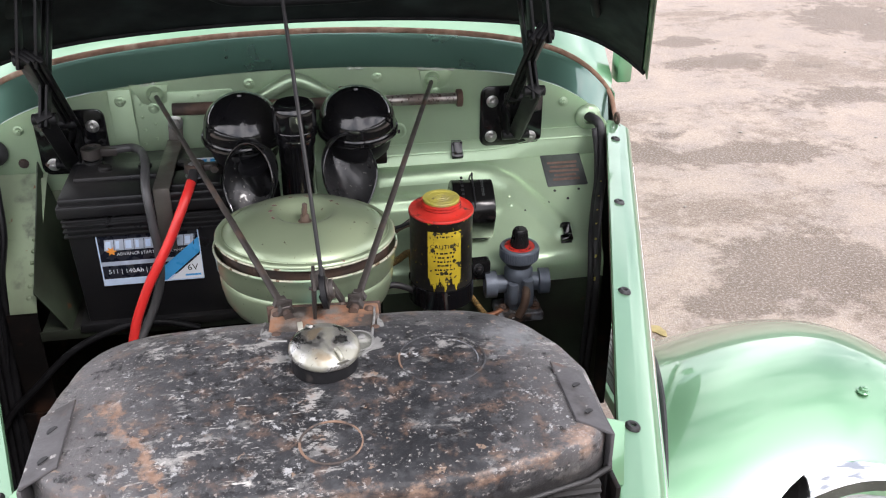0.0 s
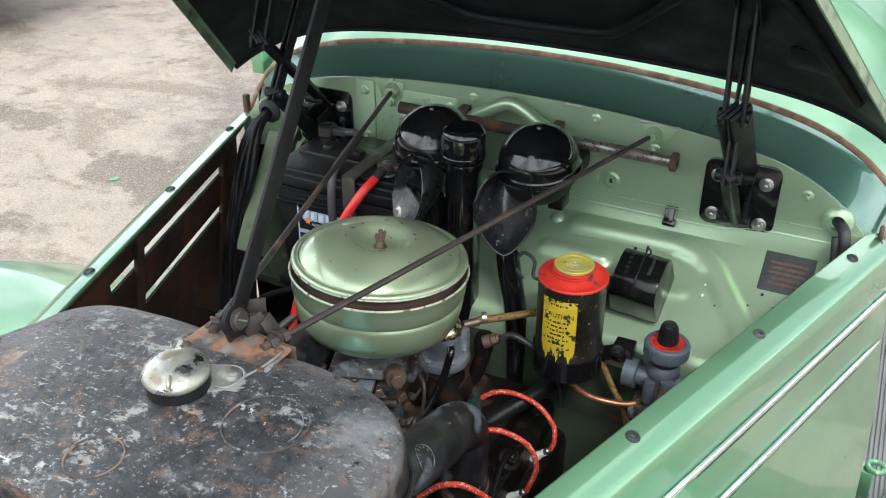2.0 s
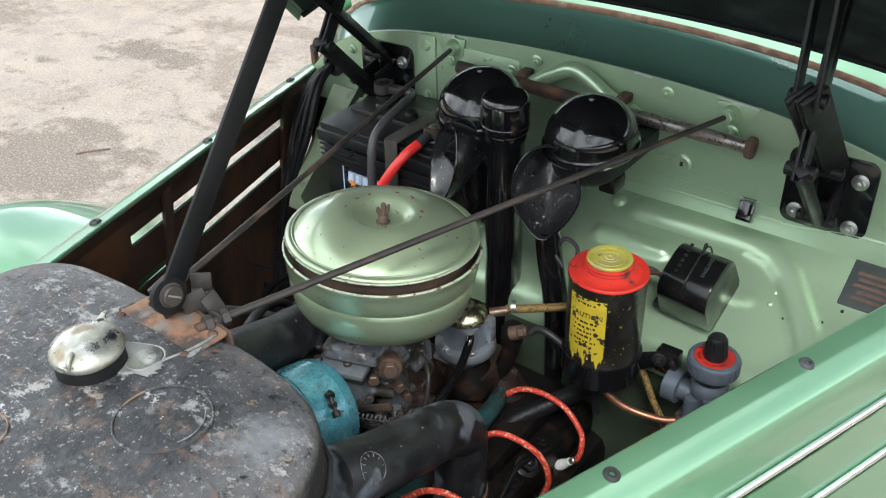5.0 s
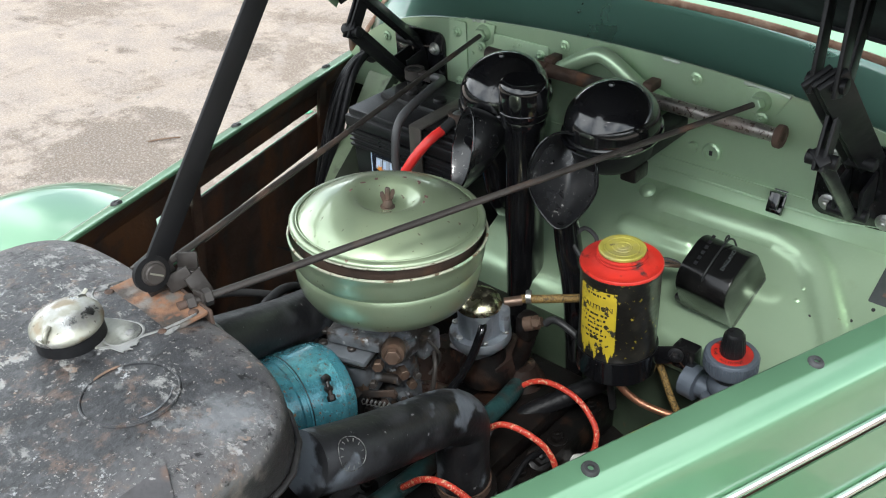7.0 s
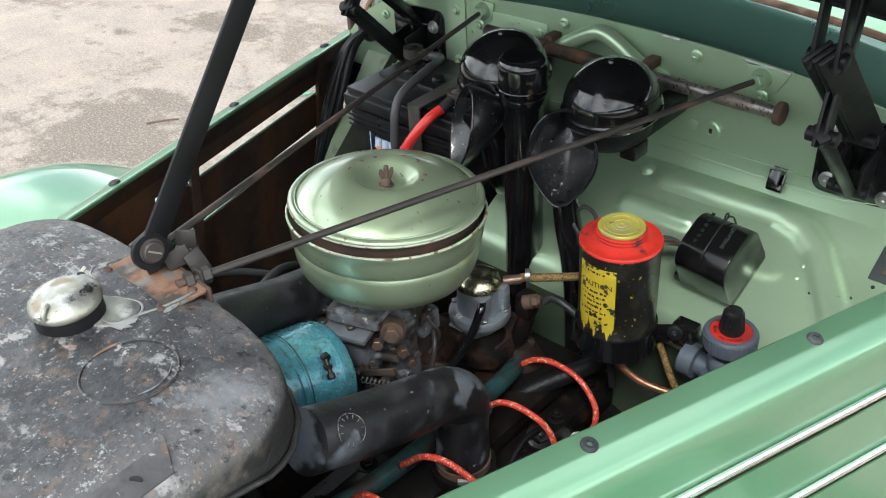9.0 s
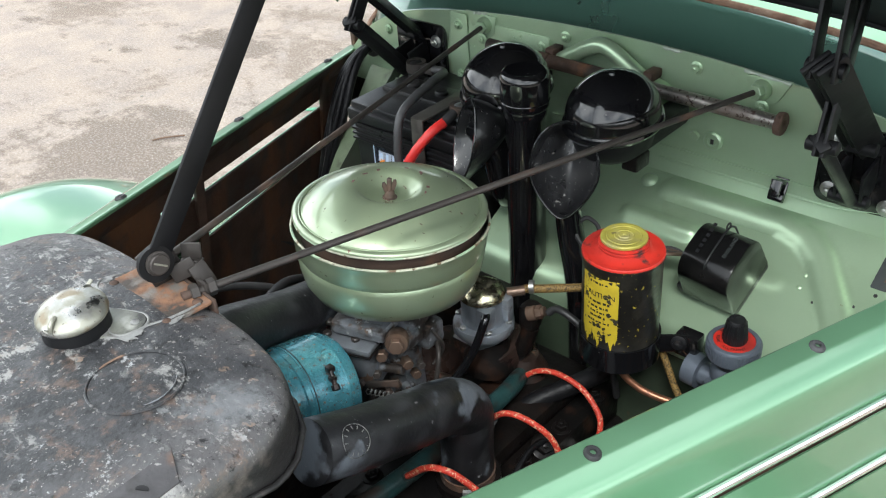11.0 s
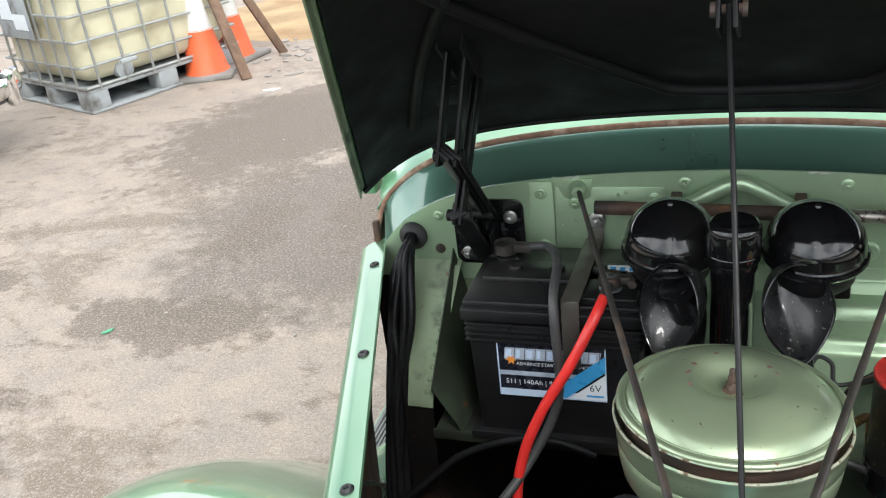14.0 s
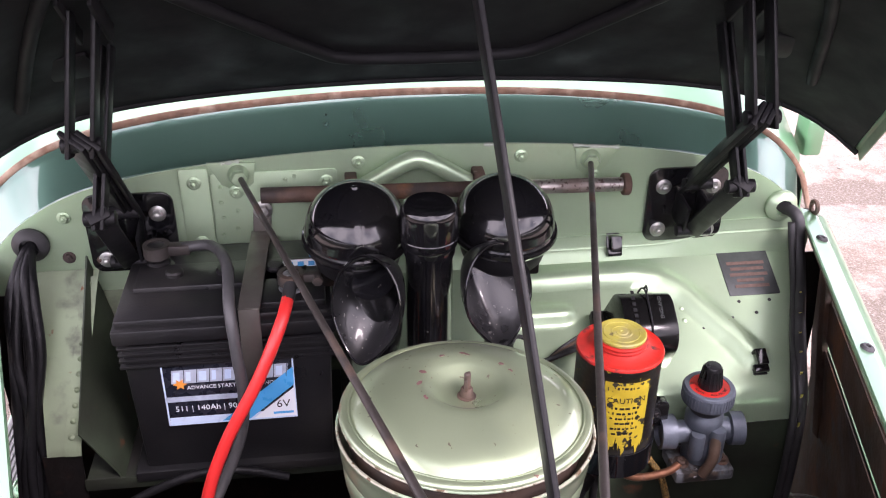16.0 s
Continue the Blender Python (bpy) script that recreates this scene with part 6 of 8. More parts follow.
part("lettering", moved(text_shape("511 | 140Ah | 900A", 0.0098), on_label(-0.022, -0.019)), "paper_white", lab)
part("print_stripe", moved(prism([(-0.012, -0.0385), (0.018, -0.0385), (0.069, 0.004), (0.069, 0.027)], 0.00035, 0), on_label(0, 0)), "paper_blue", lab, "bright blue diagonal stripe")
part("print_stripe", moved(prism([(0.022, -0.0385), (0.069, -0.0385), (0.069, 0.0)], 0.00035, 0), on_label(0, 0)), "paper_white", lab)
part("lettering", moved(text_shape("6V", 0.014), on_label(0.0555, -0.0215, 0.0008)), "letter_black", lab)
part("print_bar", moved(rbox(0.022, 0.003, 0.0004, 0), on_label(0.055, -0.033, 0.0007)), "paper_blue", lab)
top_lab = part("warning_label", moved(prism(rounded(0.040, 0.014, 0.001), 0.0005, 0), Matrix.Translation((-0.137, -0.078, 0.9652)) @ pose(0, 0, 0, 14)), "paper_white", bat, "small white warning label")
for dx in (-0.012, 0, 0.012):
    part("print_bar", moved(rbox(0.007, 0.007, 0.0004, 0), Matrix.Translation((-0.137 + dx, -0.079, 0.9660)) @ pose(0, 0, 0, 14)), "paper_blue", top_lab)

# cables at the battery
single("earth_cable", tube([(-0.268, -0.055, 0.982), (-0.235, -0.062, 0.986), (-0.214, -0.115, 0.992), (-0.208, -0.178, 0.975), (-0.204, -0.196, 0.93), (-0.202, -0.198, 0.875), (-0.212, -0.205, 0.82), (-0.245, -0.24, 0.76), (-0.285, -0.32, 0.725), (-0.31, -0.45, 0.71), (-0.315, -0.60, 0.67), (-0.29, -0.70, 0.5)], 0.0062, 12, 8), "grey_cable", "dark grey battery cable draped over the battery", "cable")
red = thing("red_cable", (-0.146, -0.138, 0.975), "thick bright red battery cable", "cable")
part("sheath", tube([(-0.150, -0.156, 0.968), (-0.155, -0.178, 0.960), (-0.168, -0.199, 0.936), (-0.188, -0.212, 0.898), (-0.222, -0.227, 0.840), (-0.246, -0.242, 0.780), (-0.254, -0.258, 0.715), (-0.235, -0.28, 0.64), (-0.20, -0.30, 0.57)], 0.0068, 14, 8), "red_cable", red)
part("ferrule", tube([(-0.146, -0.134, 0.978), (-0.150, -0.158, 0.967)], 0.0072, 12, 1, False), "rubber", red, "black cable sleeve")
single("black_cable", tube([(-0.205, -0.30, 0.66), (-0.24, -0.33, 0.73), (-0.27, -0.42, 0.80), (-0.262, -0.55, 0.86), (-0.243, -0.66, 0.90), (-0.232, -0.74, 0.90), (-0.235, -0.80, 0.84), (-0.225, -0.83, 0.76)], 0.0052, 10, 8), "grey_cable", "black cable looping past the radiator", "cable")

# ---- wiring looms by the side panels ----
for s, gx in ((-1, -0.447), (1, 0.470)):
    loom = thing("wiring_loom", (gx, -0.004, 0.968), "black taped wiring loom running down from a firewall grommet", "wiring loom", "wiring looms")
    part("grommet", moved(lathe([(0.021, 0), (0.021, 0.004), (0.017, 0.009), (0.011, 0.011), (0.010, 0.004), (0, 0.004)], 24), facing((gx, -0.001, 0.968), (0, -1, 0))), "rubber" if s < 0 else "bay", loom, "rubber grommet" if s < 0 else "pale green painted grommet")
    if s < 0:
        for k, (dx, dy) in enumerate(((0, 0), (0.009, -0.004), (-0.009, -0.006), (0.002, -0.011), (-0.017, -0.002))):
            part("wire", tube([(gx, -0.002, 0.968), (gx + 0.001 + dx * 0.5, -0.034 + dy, 0.955), (gx + 0.002 + dx, -0.062 + dy, 0.925), (gx + 0.003 + dx + 0.004 * math.sin(k * 2.3), -0.092 + dy, 0.875), (gx + 0.001 + dx * 0.8 + 0.004 * math.sin(k * 4.1), -0.118 + dy, 0.812), (gx - 0.005 + dx + 0.005 * math.sin(k * 1.7), -0.136 + dy, 0.743), (gx - 0.010 + dx, -0.155 + dy, 0.65), (gx - 0.01 + dx, -0.19 + dy, 0.5), (gx + dx, -0.26, 0.36)], 0.0070 - 0.0005 * (k % 4), 10, 8), "loom_black", loom)
    else:
        run = [(gx, -0.002, 0.968), (gx + 0.012, -0.026, 0.962), (gx + 0.016, -0.036, 0.925), (gx + 0.008, -0.07, 0.892), (gx - 0.012, -0.12, 0.866), (gx - 0.028, -0.165, 0.842), (gx - 0.036, -0.198, 0.800), (gx - 0.040, -0.212, 0.71), (gx - 0.05, -0.225, 0.58), (gx - 0.06, -0.24, 0.45)]
        part("wire", tube(run, 0.0078, 12, 8), "rubber", loom)
        part("wire", tube([(x - 0.010, y - 0.006, z - 0.004) for x, y, z in run[1:]], 0.0045, 10, 8), "rubber", loom)
        fine = spline(run, 8)
        for k in range(26, 54, 4):
            p = fine[k]
            part("tracer", moved(rbox(0.003, 0.001, 0.006, 0), Matrix.Translation((p[0] - 0.003, p[1] - 0.0068, p[2] + 0.003))), "yellow_cap", loom)

# ---- horns and breather ----
for s, cx in ((-1, -0.074), (1, 0.086)):
    horn = thing("horn", (cx, -0.118, 0.955), "black enamel windtone horn with a domed cover and a flared trumpet", "horn", "horns")
    cy = -0.118
    part("body", moved(lathe([(0.022, -0.050), (0.036, -0.046), (0.0455, -0.036), (0.0490, -0.022), (0.0525, -0.0110)], 44), Matrix.Translation((cx, cy, 1.026)) @ pose(0, 0, 0, 6, 0, 0) @ Matrix.Diagonal((1.0, 1.09, 1.0, 1.0))), "bonnet_black", horn, "matt black horn body")
    dome = [(0.0525, -0.0112), (0.0572, -0.0105), (0.0588, -0.0070), (0.0580, -0.0035), (0.0555, -0.0022), (0.0546, 0.0000), (0.0552, 0.0015), (0.0550, 0.0035)]
    dome += [(0.0545 * math.cos(a), 0.0040 + 0.0475 * math.sin(a)) for a in np.linspace(0.04, 1.52, 16)] + [(0, 0.0515)]
    part("dome", moved(lathe(dome, 56), Matrix.Translation((cx, cy, 1.026)) @ pose(0, 0, 0, 6, 0, 0) @ Matrix.Diagonal((1.0, 1.09, 1.0, 1.0))), "gloss_black", horn, "domed black cover", 32)
    part("nipple", moved(lathe([(0.004, 0), (0.003, 0.003), (0, 0.004)], 12), Matrix.Translation((cx, cy - 0.005, 1.0762))), "gloss_black", horn)
    part("mount", moved(rbox(0.03, 0.11, 0.024, 0.004), Matrix.Translation((cx + s * 0.024, -0.058, 0.992))), "satin_black", horn)
    tx, ty, tz = (0.0690, -0.192, 0.977) if s > 0 else (-0.071, -0.208, 0.980)
    yaw = radians(24) if s > 0 else radians(-36)
    # flared trumpet whose egg-shaped mouth looks forward and a little up
    P = []
    for i, (k, back) in enumerate(((1.0, 0.0), (0.985, 0.004), (0.93, 0.014), (0.80, 0.028), (0.60, 0.044), (0.38, 0.058), (0.2, 0.066), (0.02, 0.069))):
        row = []
        for j in range(37):
            a = 2 * math.pi * j / 36
            egg = 1 - 0.42 * max(0.0, -math.sin(a)) ** 1.6
            ox, oz = 0.041 * k * math.cos(a) * egg, 0.056 * k * math.sin(a)
            dy = back * 0.84 + oz * 0.25
            row.append((tx + ox * math.cos(yaw) - dy * math.sin(yaw), ty + ox * math.sin(yaw) + dy * math.cos(yaw), tz + oz + 0.016 * (1 - k)))
        P.append(row)
    part("trumpet", sheet(P, 0.0015), "horn_chipped", horn, "chipped black trumpet mouth")
    part("trumpet_rim", tube([p for p in P[0]], 0.0014, 8, 1, False), "gloss_black", horn)
    if s > 0:
        part("trumpet_neck", tube([(tx + 0.002, ty + 0.006, 0.926), (tx + 0.006, ty + 0.007, 0.89), (tx + 0.020, ty + 0.008, 0.80), (tx + 0.024, ty + 0.008, 0.70)], 0.0165, 16, 6, True, [0.95, 1.0, 1.0, 1.0]), "gloss_black", horn)
    else:
        part("trumpet_neck", tube([(tx + 0.010, ty + 0.024, 1.000), (tx + 0.020, ty + 0.040, 0.960), (tx + 0.021, ty + 0.046, 0.920), (tx + 0.016, ty + 0.060, 0.885), (tx + 0.010, ty + 0.090, 0.870)], 0.0175, 16, 6, True, [1.3, 1.25, 1.1, 1.0, 0.9]), "gloss_black", horn)
    part("terminal_block", moved(rbox(0.022, 0.03, 0.02, 0.003), Matrix.Translation((cx + s * 0.030, -0.112, 0.972))), "engine", horn)

breather = thing("breather_pipe", (-0.002, -0.172, 0.62), "tall black oil breather pipe with a round cap", "breather pipe")
part("cap", moved(lathe([(0.0275, 0), (0.029, 0.002), (0.0293, 0.006), (0.0297, 0.036), (0.0290, 0.041), (0.0268, 0.0452), (0.0235, 0.0472), (0.0225, 0.0470), (0.0, 0.0478)], 40), Matrix.Translation((-0.002, -0.172, 1.034))), "gloss_black", breather, "gloss black breather cap")
part("pipe", moved(lathe([(0.0245, 0), (0.0245, 0.405), (0.0265, 0.410), (0.0268, 0.418), (0.026, 0.42)], 32), Matrix.Translation((-0.002, -0.172, 0.615))), "gloss_black", breather)
part("seam", moved(torus(0.0291, 0.0010, 40, 6), Matrix.Translation((-0.002, -0.172, 1.044))), "gloss_black", breather)

# ---- air cleaner ----
AX, AY = 0.0005, -0.407
AT = Matrix.Translation((AX, AY, 1.009)) @ pose(0, 0, 0, -3.8, 1.6) @ Matrix.Translation((-AX, -AY, -1.009))
air = thing("air_cleaner", (AX, AY, 0.918), "round metallic green air cleaner with a dished lid", "air cleaner")
part("bowl", moved(lathe([(0.040, 0.918), (0.068, 0.9185), (0.080, 0.920), (0.090, 0.926), (0.0965, 0.938), (0.0995, 0.952), (0.1005, 0.961), (0.1000, 0.9645), (0.0990, 0.967), (0.1005, 0.970), (0.1025, 0.974), (0.1035, 0.985), (0.1045, 0.992), (0.1057, 0.994), (0.1054, 0.9965), (0.1035, 0.9965), (0.1025, 0.990), (0.095, 0.982), (0.0, 0.982)], 72), AT @ Matrix.Translation((AX, AY, 0))), "cleaner", air, "green air cleaner bowl")
part("filter_band", moved(lathe([(0.0955, 0.981), (0.0955, 1.0085), (0.05, 1.009)], 56), AT @ Matrix.Translation((AX, AY, 0))), "rust_dark", air, "dark brown filter band")
lid_pf = [(0.094, 1.0075), (0.1000, 1.0062), (0.1022, 1.0075), (0.1026, 1.0105), (0.1005, 1.0130), (0.0965, 1.0132), (0.0935, 1.0122), (0.0915, 1.0142), (0.088, 1.0180), (0.080, 1.0230), (0.070, 1.0275), (0.058, 1.0312), (0.048, 1.0335), (0.042, 1.0345), (0.0365, 1.0340), (0.031, 1.0308), (0.024, 1.0250), (0.016, 1.0212), (0.0, 1.0205)]
al = part("lid", moved(lathe(lid_pf, 80), AT @ Matrix.Translation((AX, AY, 0))), "cleaner", air, "dished green lid with scraped paint", 60)
part("lid_bead", moved(torus(0.1012, 0.0017, 64, 8), AT @ Matrix.Translation((AX, AY, 1.0080))), "cleaner_edge", al, "worn cream lid edge")
part("lid_bead", moved(torus(0.0950, 0.0009, 64, 8), AT @ Matrix.Translation((AX, AY, 1.0128))), "cleaner", al)
part("bowl_edge", moved(torus(0.1045, 0.0014, 64, 8), AT @ Matrix.Translation((AX, AY, 0.9960))), "cleaner_edge", air, "worn bowl edge")
WN = AT @ Matrix.Translation((AX, AY, 1.0205)) @ pose(0, 0, 0, 0, 0, 70)
WNP = [(0.0020, 0.000), (0.0060, 0.005), (0.0082, 0.0110), (0.0078, 0.0155), (0.0052, 0.0160), (0.0030, 0.0120), (0.0018, 0.0085)]
wing_n = part("wing_nut", merge(moved(lathe([(0.0078, 0), (0.0078, 0.0012), (0.0056, 0.0016), (0.0050, 0.0075), (0.0040, 0.0090)], 16), WN),
                                 *[moved(prism([(k * x, z) for x, z in (WNP if k > 0 else WNP[::-1])], 0.0024, 0.0007), WN @ Matrix.Translation((0, 0.0012, 0.0035)) @ pose(0, 0, 0, 90)) for k in (1, -1)]), "stay_steel", air, "dark rusty wing nut")
part("stud", moved(lathe([(0.0027, 0.006), (0.0027, 0.0215), (0.0018, 0.0225), (0, 0.0225)], 12), WN), "stay_steel", wing_n, "rusty threaded stud")
for a, r, ln in ((178, 0.0395, 0.009), (152, 0.0405, 0.013), (207, 0.040, 0.006), (84, 0.043, 0.011), (36, 0.0415, 0.008), (20, 0.041, 0.005), (110, 0.044, 0.005)):
    rr = np.interp(r, (0.036, 0.046, 0.058, 0.072), (1.0342, 1.0340, 1.0314, 1.0270))
    c = Vector((AX + r * math.cos(radians(a)), AY + r * math.sin(radians(a)), rr + 0.0001))
    part("paint_scrape", moved(prism([(ln * 0.5 * math.cos(b), 0.0016 * (1 + 0.5 * math.sin(3 * b + a)) * math.sin(b)) for b in np.linspace(0, 6.28, 12, endpoint=False)], 0.0004, 0), AT @ facing(c, (0.22 * math.cos(radians(a)), 0.22 * math.sin(radians(a)), 1)) @ pose(0, 0, 0, 0, 0, a * 1.7)), "scrape", al)

# ---- fluid can in its bracket ----
CX, CY = 0.186, -0.246
can = thing("fluid_can", (CX, CY, 0.805), "black tin can with red top and flaking yellow label", "fluid can")
part("body", moved(lathe([(0.040, 0.802), (0.0435, 0.804), (0.0435, 0.936), (0.0448, 0.938), (0.0448, 0.941), (0.043, 0.942)], 48), Matrix.Translation((CX, CY, 0))), "can_black", can)
part("top", moved(lathe([(0.0447, 0.9405), (0.0450, 0.9425), (0.0440, 0.9442), (0.0420, 0.9440), (0.0405, 0.9432), (0.0330, 0.9442), (0.0290, 0.9462), (0.0262, 0.9476), (0.0262, 0.9486), (0.0274, 0.9494), (0.0274, 0.9508), (0.0258, 0.9516), (0.0258, 0.9524), (0.0272, 0.9532), (0.0272, 0.9546), (0.0255, 0.9554), (0.0255, 0.9562), (0.0, 0.9562)], 44), Matrix.Translation((CX, CY, 0))), "red_enamel", can, "red enamel top with a threaded neck", 50)
cp = part("cap", moved(lathe([(0.0238, 0.9562), (0.0252, 0.9568), (0.0254, 0.9594), (0.0244, 0.9604), (0.0215, 0.9606), (0.0205, 0.9600), (0.006, 0.9600), (0.0055, 0.9608), (0.002, 0.9608), (0.0015, 0.9600), (0.0, 0.9600)], 40), Matrix.Translation((CX, CY, 0))), "yellow_cap", can, "scuffed yellow cap")
for r in (0.010, 0.0185):
    part("cap_ring", moved(torus(r, 0.0006, 32, 6), Matrix.Translation((CX, CY, 0.9601))), "yellow_cap", cp)
P = []
for a in np.linspace(-124, -62, 44):
    k = (a + 124) / 62
    low = 0.846 + 0.007 * math.sin(k * 19 + 1) + 0.004 * math.sin(k * 57) + 0.003 * math.sin(k * 131)
    P.append([(CX + 0.0439 * math.cos(radians(a)), CY + 0.0439 * math.sin(radians(a)), low + (0.928 - low) * t) for t in np.linspace(0, 1, 8)])
lb = part("yellow_label", sheet(P, 0.0003), "can_yellow", can, "flaking yellow caution label")


def wrap(shape, radius, angle, z, cx, cy):
    v = np.array(shape[0])
    a = radians(angle) + v[:, 0] / radius
    return np.stack([cx + (radius + v[:, 2]) * np.cos(a), cy + (radius + v[:, 2]) * np.sin(a), z + v[:, 1]], 1), shape[1]


part("lettering", wrap(text_shape("CAUTION", 0.0090), 0.0441, -93, 0.906, CX, CY), "letter_black", lb)
random.seed(8)
for z, w in ((0.9215, 0.022), (0.8965, 0.030), (0.8900, 0.027), (0.8835, 0.031), (0.8770, 0.020), (0.8705, 0.028), (0.8640, 0.024)):
    x = -w / 2
    while x < w / 2:
        k = random.uniform(0.0012, 0.0052)
        part("print_bar", wrap(moved(rbox(k, random.uniform(0.0018, 0.0032), 0.0002, 0), Matrix.Translation((x + k / 2, random.uniform(-0.0004, 0.0004), 0))), 0.0440, -93, z, CX, CY), "letter_black", lb)
        x += k + random.uniform(0.0008, 0.0028)
part("bracket_band", moved(ring_lathe([(0.0442, 0.806), (0.0442, 0.836), (0.0464, 0.836), (0.0464, 0.806)], 44), Matrix.Translation((CX, CY, 0))), "gloss_black", can, "black clamp band")
part("clamp_ear", merge(bar((CX + 0.040, CY + 0.018, 0.821), (CX + 0.070, CY + 0.040, 0.822), 0.024, 0.003, (0, 0, 1)), moved(rbox(0.028, 0.020, 0.03, 0.003), Matrix.Translation((CX + 0.066, CY + 0.042, 0.818)))), "gloss_black", can)
add_bolt(can, (CX + 0.060, CY + 0.028, 0.824), (0.3, -0.9, 0.2), 0.006, "satin_black", "clamp_bolt")
part("bracket_back", bar((CX - 0.01, CY + 0.046, 0.820), (CX - 0.005, CY + 0.075, 0.815), 0.04, 0.004, (0, 0, 1)), "gloss_black", can)

# ---- voltage regulator ----
reg = thing("voltage_regulator", (0.25, -0.13, 0.845), "black moulded voltage regulator box on the toe board", "voltage regulator")
RM = on_toe(0.250, 0.128, 0.0) @ pose(0, 0, 0, 0, 0, -3)
part("base", moved(rbox(0.078, 0.074, 0.014, 0.003), RM @ Matrix.Translation((-0.008, 0, 0.007))), "plastic_black", reg)


def cover_shape():
    bm = bmesh.new()
    bmesh.ops.create_cube(bm, size=1)
    for v in bm.verts:
        k = 0.93 if v.co.z > 0 else 1.0
        v.co = Vector((v.co.x * 0.066 * k, v.co.y * 0.078 * k - (0.008 if v.co.z > 0 else 0.004), 0.014 + (v.co.z + 0.5) * 0.070))
    bmesh.ops.bevel(bm, geom=[e for e in bm.edges if max(e.verts[0].co.z, e.verts[1].co.z) > 0.05 and abs(e.verts[0].co.z - e.verts[1].co.z) < 1e-6 and abs(e.verts[0].co.x - e.verts[1].co.x) > 0.01], offset=0.026, segments=8, affect="EDGES", profile=0.5)
    bmesh.ops.bevel(bm, geom=list(bm.edges), offset=0.0022, segments=2, affect="EDGES", profile=0.5)
    return from_bm(bm)


cov = part("cover", moved(cover_shape(), RM), "bakelite", reg, "gloss black moulded cover", 30)
part("clip_wire", tube([RM @ Vector(p) for p in ((0.0, -0.0355, 0.012), (0.0, -0.0370, 0.060), (0.0, -0.033, 0.078), (0.0, -0.02, 0.085), (0.0, 0.018, 0.085), (0.0, 0.030, 0.076), (0.0, 0.034, 0.060), (0.0, 0.0355, 0.012))], 0.0012, 8, 4), "satin_black", reg)
part("clip_loop", moved(torus(0.004, 0.0011, 16, 6), RM @ pose(0, 0.022, 0.087, 0, 90, 0)), "satin_black", reg)
part("lettering", moved(text_shape("ENGLAND", 0.0062), RM @ pose(0.014, 0.0, 0.0842, 0, 0, 90)), "plate_grey", cov)
part("emboss_bar", moved(merge(*[moved(rbox(0.004, 0.0045, 0.0006, 0), Matrix.Translation((-0.016, -0.018 + 0.0075 * k, 0.0842))) for k in range(6)]), RM), "satin_black", cov)
for k in range(3):
    part("terminal_screw", moved(lathe([(0.0035, 0), (0.0035, 0.003), (0.0025, 0.004)], 12), RM @ Matrix.Translation((-0.0365, -0.026 + 0.012 * k, 0.013))), "stay_steel", reg)
for k in range(4):
    part("lead", tube([RM @ Vector((-0.034, -0.018 + 0.009 * k, 0.018)), Vector((0.195, -0.135 - 0.006 * k, 0.884 + 0.002 * k)), Vector((0.165, -0.150 - 0.006 * k, 0.885)), Vector((0.13, -0.17, 0.870)), Vector((0.12, -0.18, 0.84))], 0.0024, 8, 6), "brass" if k % 2 else "rubber", reg)

# ---- dial valve ----
VX, VY = 0.308, -0.214
valve = thing("dial_valve", (VX, VY, 0.745), "grey-blue cast valve with a red dial and a black knob", "valve")
part("body", merge(moved(lathe([(0.016, 0.752), (0.0195, 0.757), (0.0205, 0.785), (0.0190, 0.790), (0.0190, 0.803), (0.0212, 0.806), (0.0212, 0.818), (0.0190, 0.821), (0.0165, 0.828)], 32), Matrix.Translation((VX, VY, 0))),
                            moved(lathe([(0.011, 0), (0.011, 0.022), (0.0165, 0.023), (0.0165, 0.040), (0.013, 0.041), (0.012, 0.036), (0, 0.036)], 26), along((VX - 0.01, VY, 0.793), (VX - 0.08, VY + 0.005, 0.793)) @ Matrix.Diagonal((1.22, 1.22, 1.0, 1.0))),
                            moved(lathe([(0.011, 0), (0.011, 0.020), (0.0155, 0.021), (0.0155, 0.036), (0.012, 0.037), (0, 0.034)], 26), along((VX + 0.01, VY, 0.795), (VX + 0.08, VY - 0.008, 0.795)) @ Matrix.Diagonal((1.25, 1.25, 1.0, 1.0))),
                            moved(lathe([(0.0085, 0.765), (0.0095, 0.768), (0.0095, 0.806), (0.0085, 0.809), (0, 0.810)], 20), Matrix.Translation((VX + 0.010, VY - 0.019, 0))), moved(lathe([(0.0075, 0.770), (0.0085, 0.773), (0.0085, 0.800), (0.0075, 0.803), (0, 0.804)], 20), Matrix.Translation((VX - 0.012, VY - 0.018, 0)))), "cast_blue", valve, "grey-blue cast body")
part("stem", moved(lathe([(0.0165, 0.822), (0.0200, 0.828), (0.0225, 0.838)], 24), Matrix.Translation((VX, VY, 0))), "rubber", valve)
ring = [(0.0, 0.836), (0.0265, 0.836), (0.0285, 0.8385), (0.0285, 0.855), (0.027, 0.857), (0.0225, 0.857), (0.0222, 0.8555), (0.0, 0.8555)]
dr = part("dial_ring", moved(lathe(ring, 64), Matrix.Translation((VX, VY, 0))), "cast_blue", valve, "knurled grey dial ring")
for k in range(48):
    a = 2 * math.pi * k / 48
    part("knurl", moved(rbox(0.0012, 0.0016, 0.014, 0), Matrix.Translation((VX + 0.0286 * math.cos(a), VY + 0.0286 * math.sin(a), 0.8470)) @ pose(0, 0, 0, 0, 0, math.degrees(a))), "cast_blue", dr)
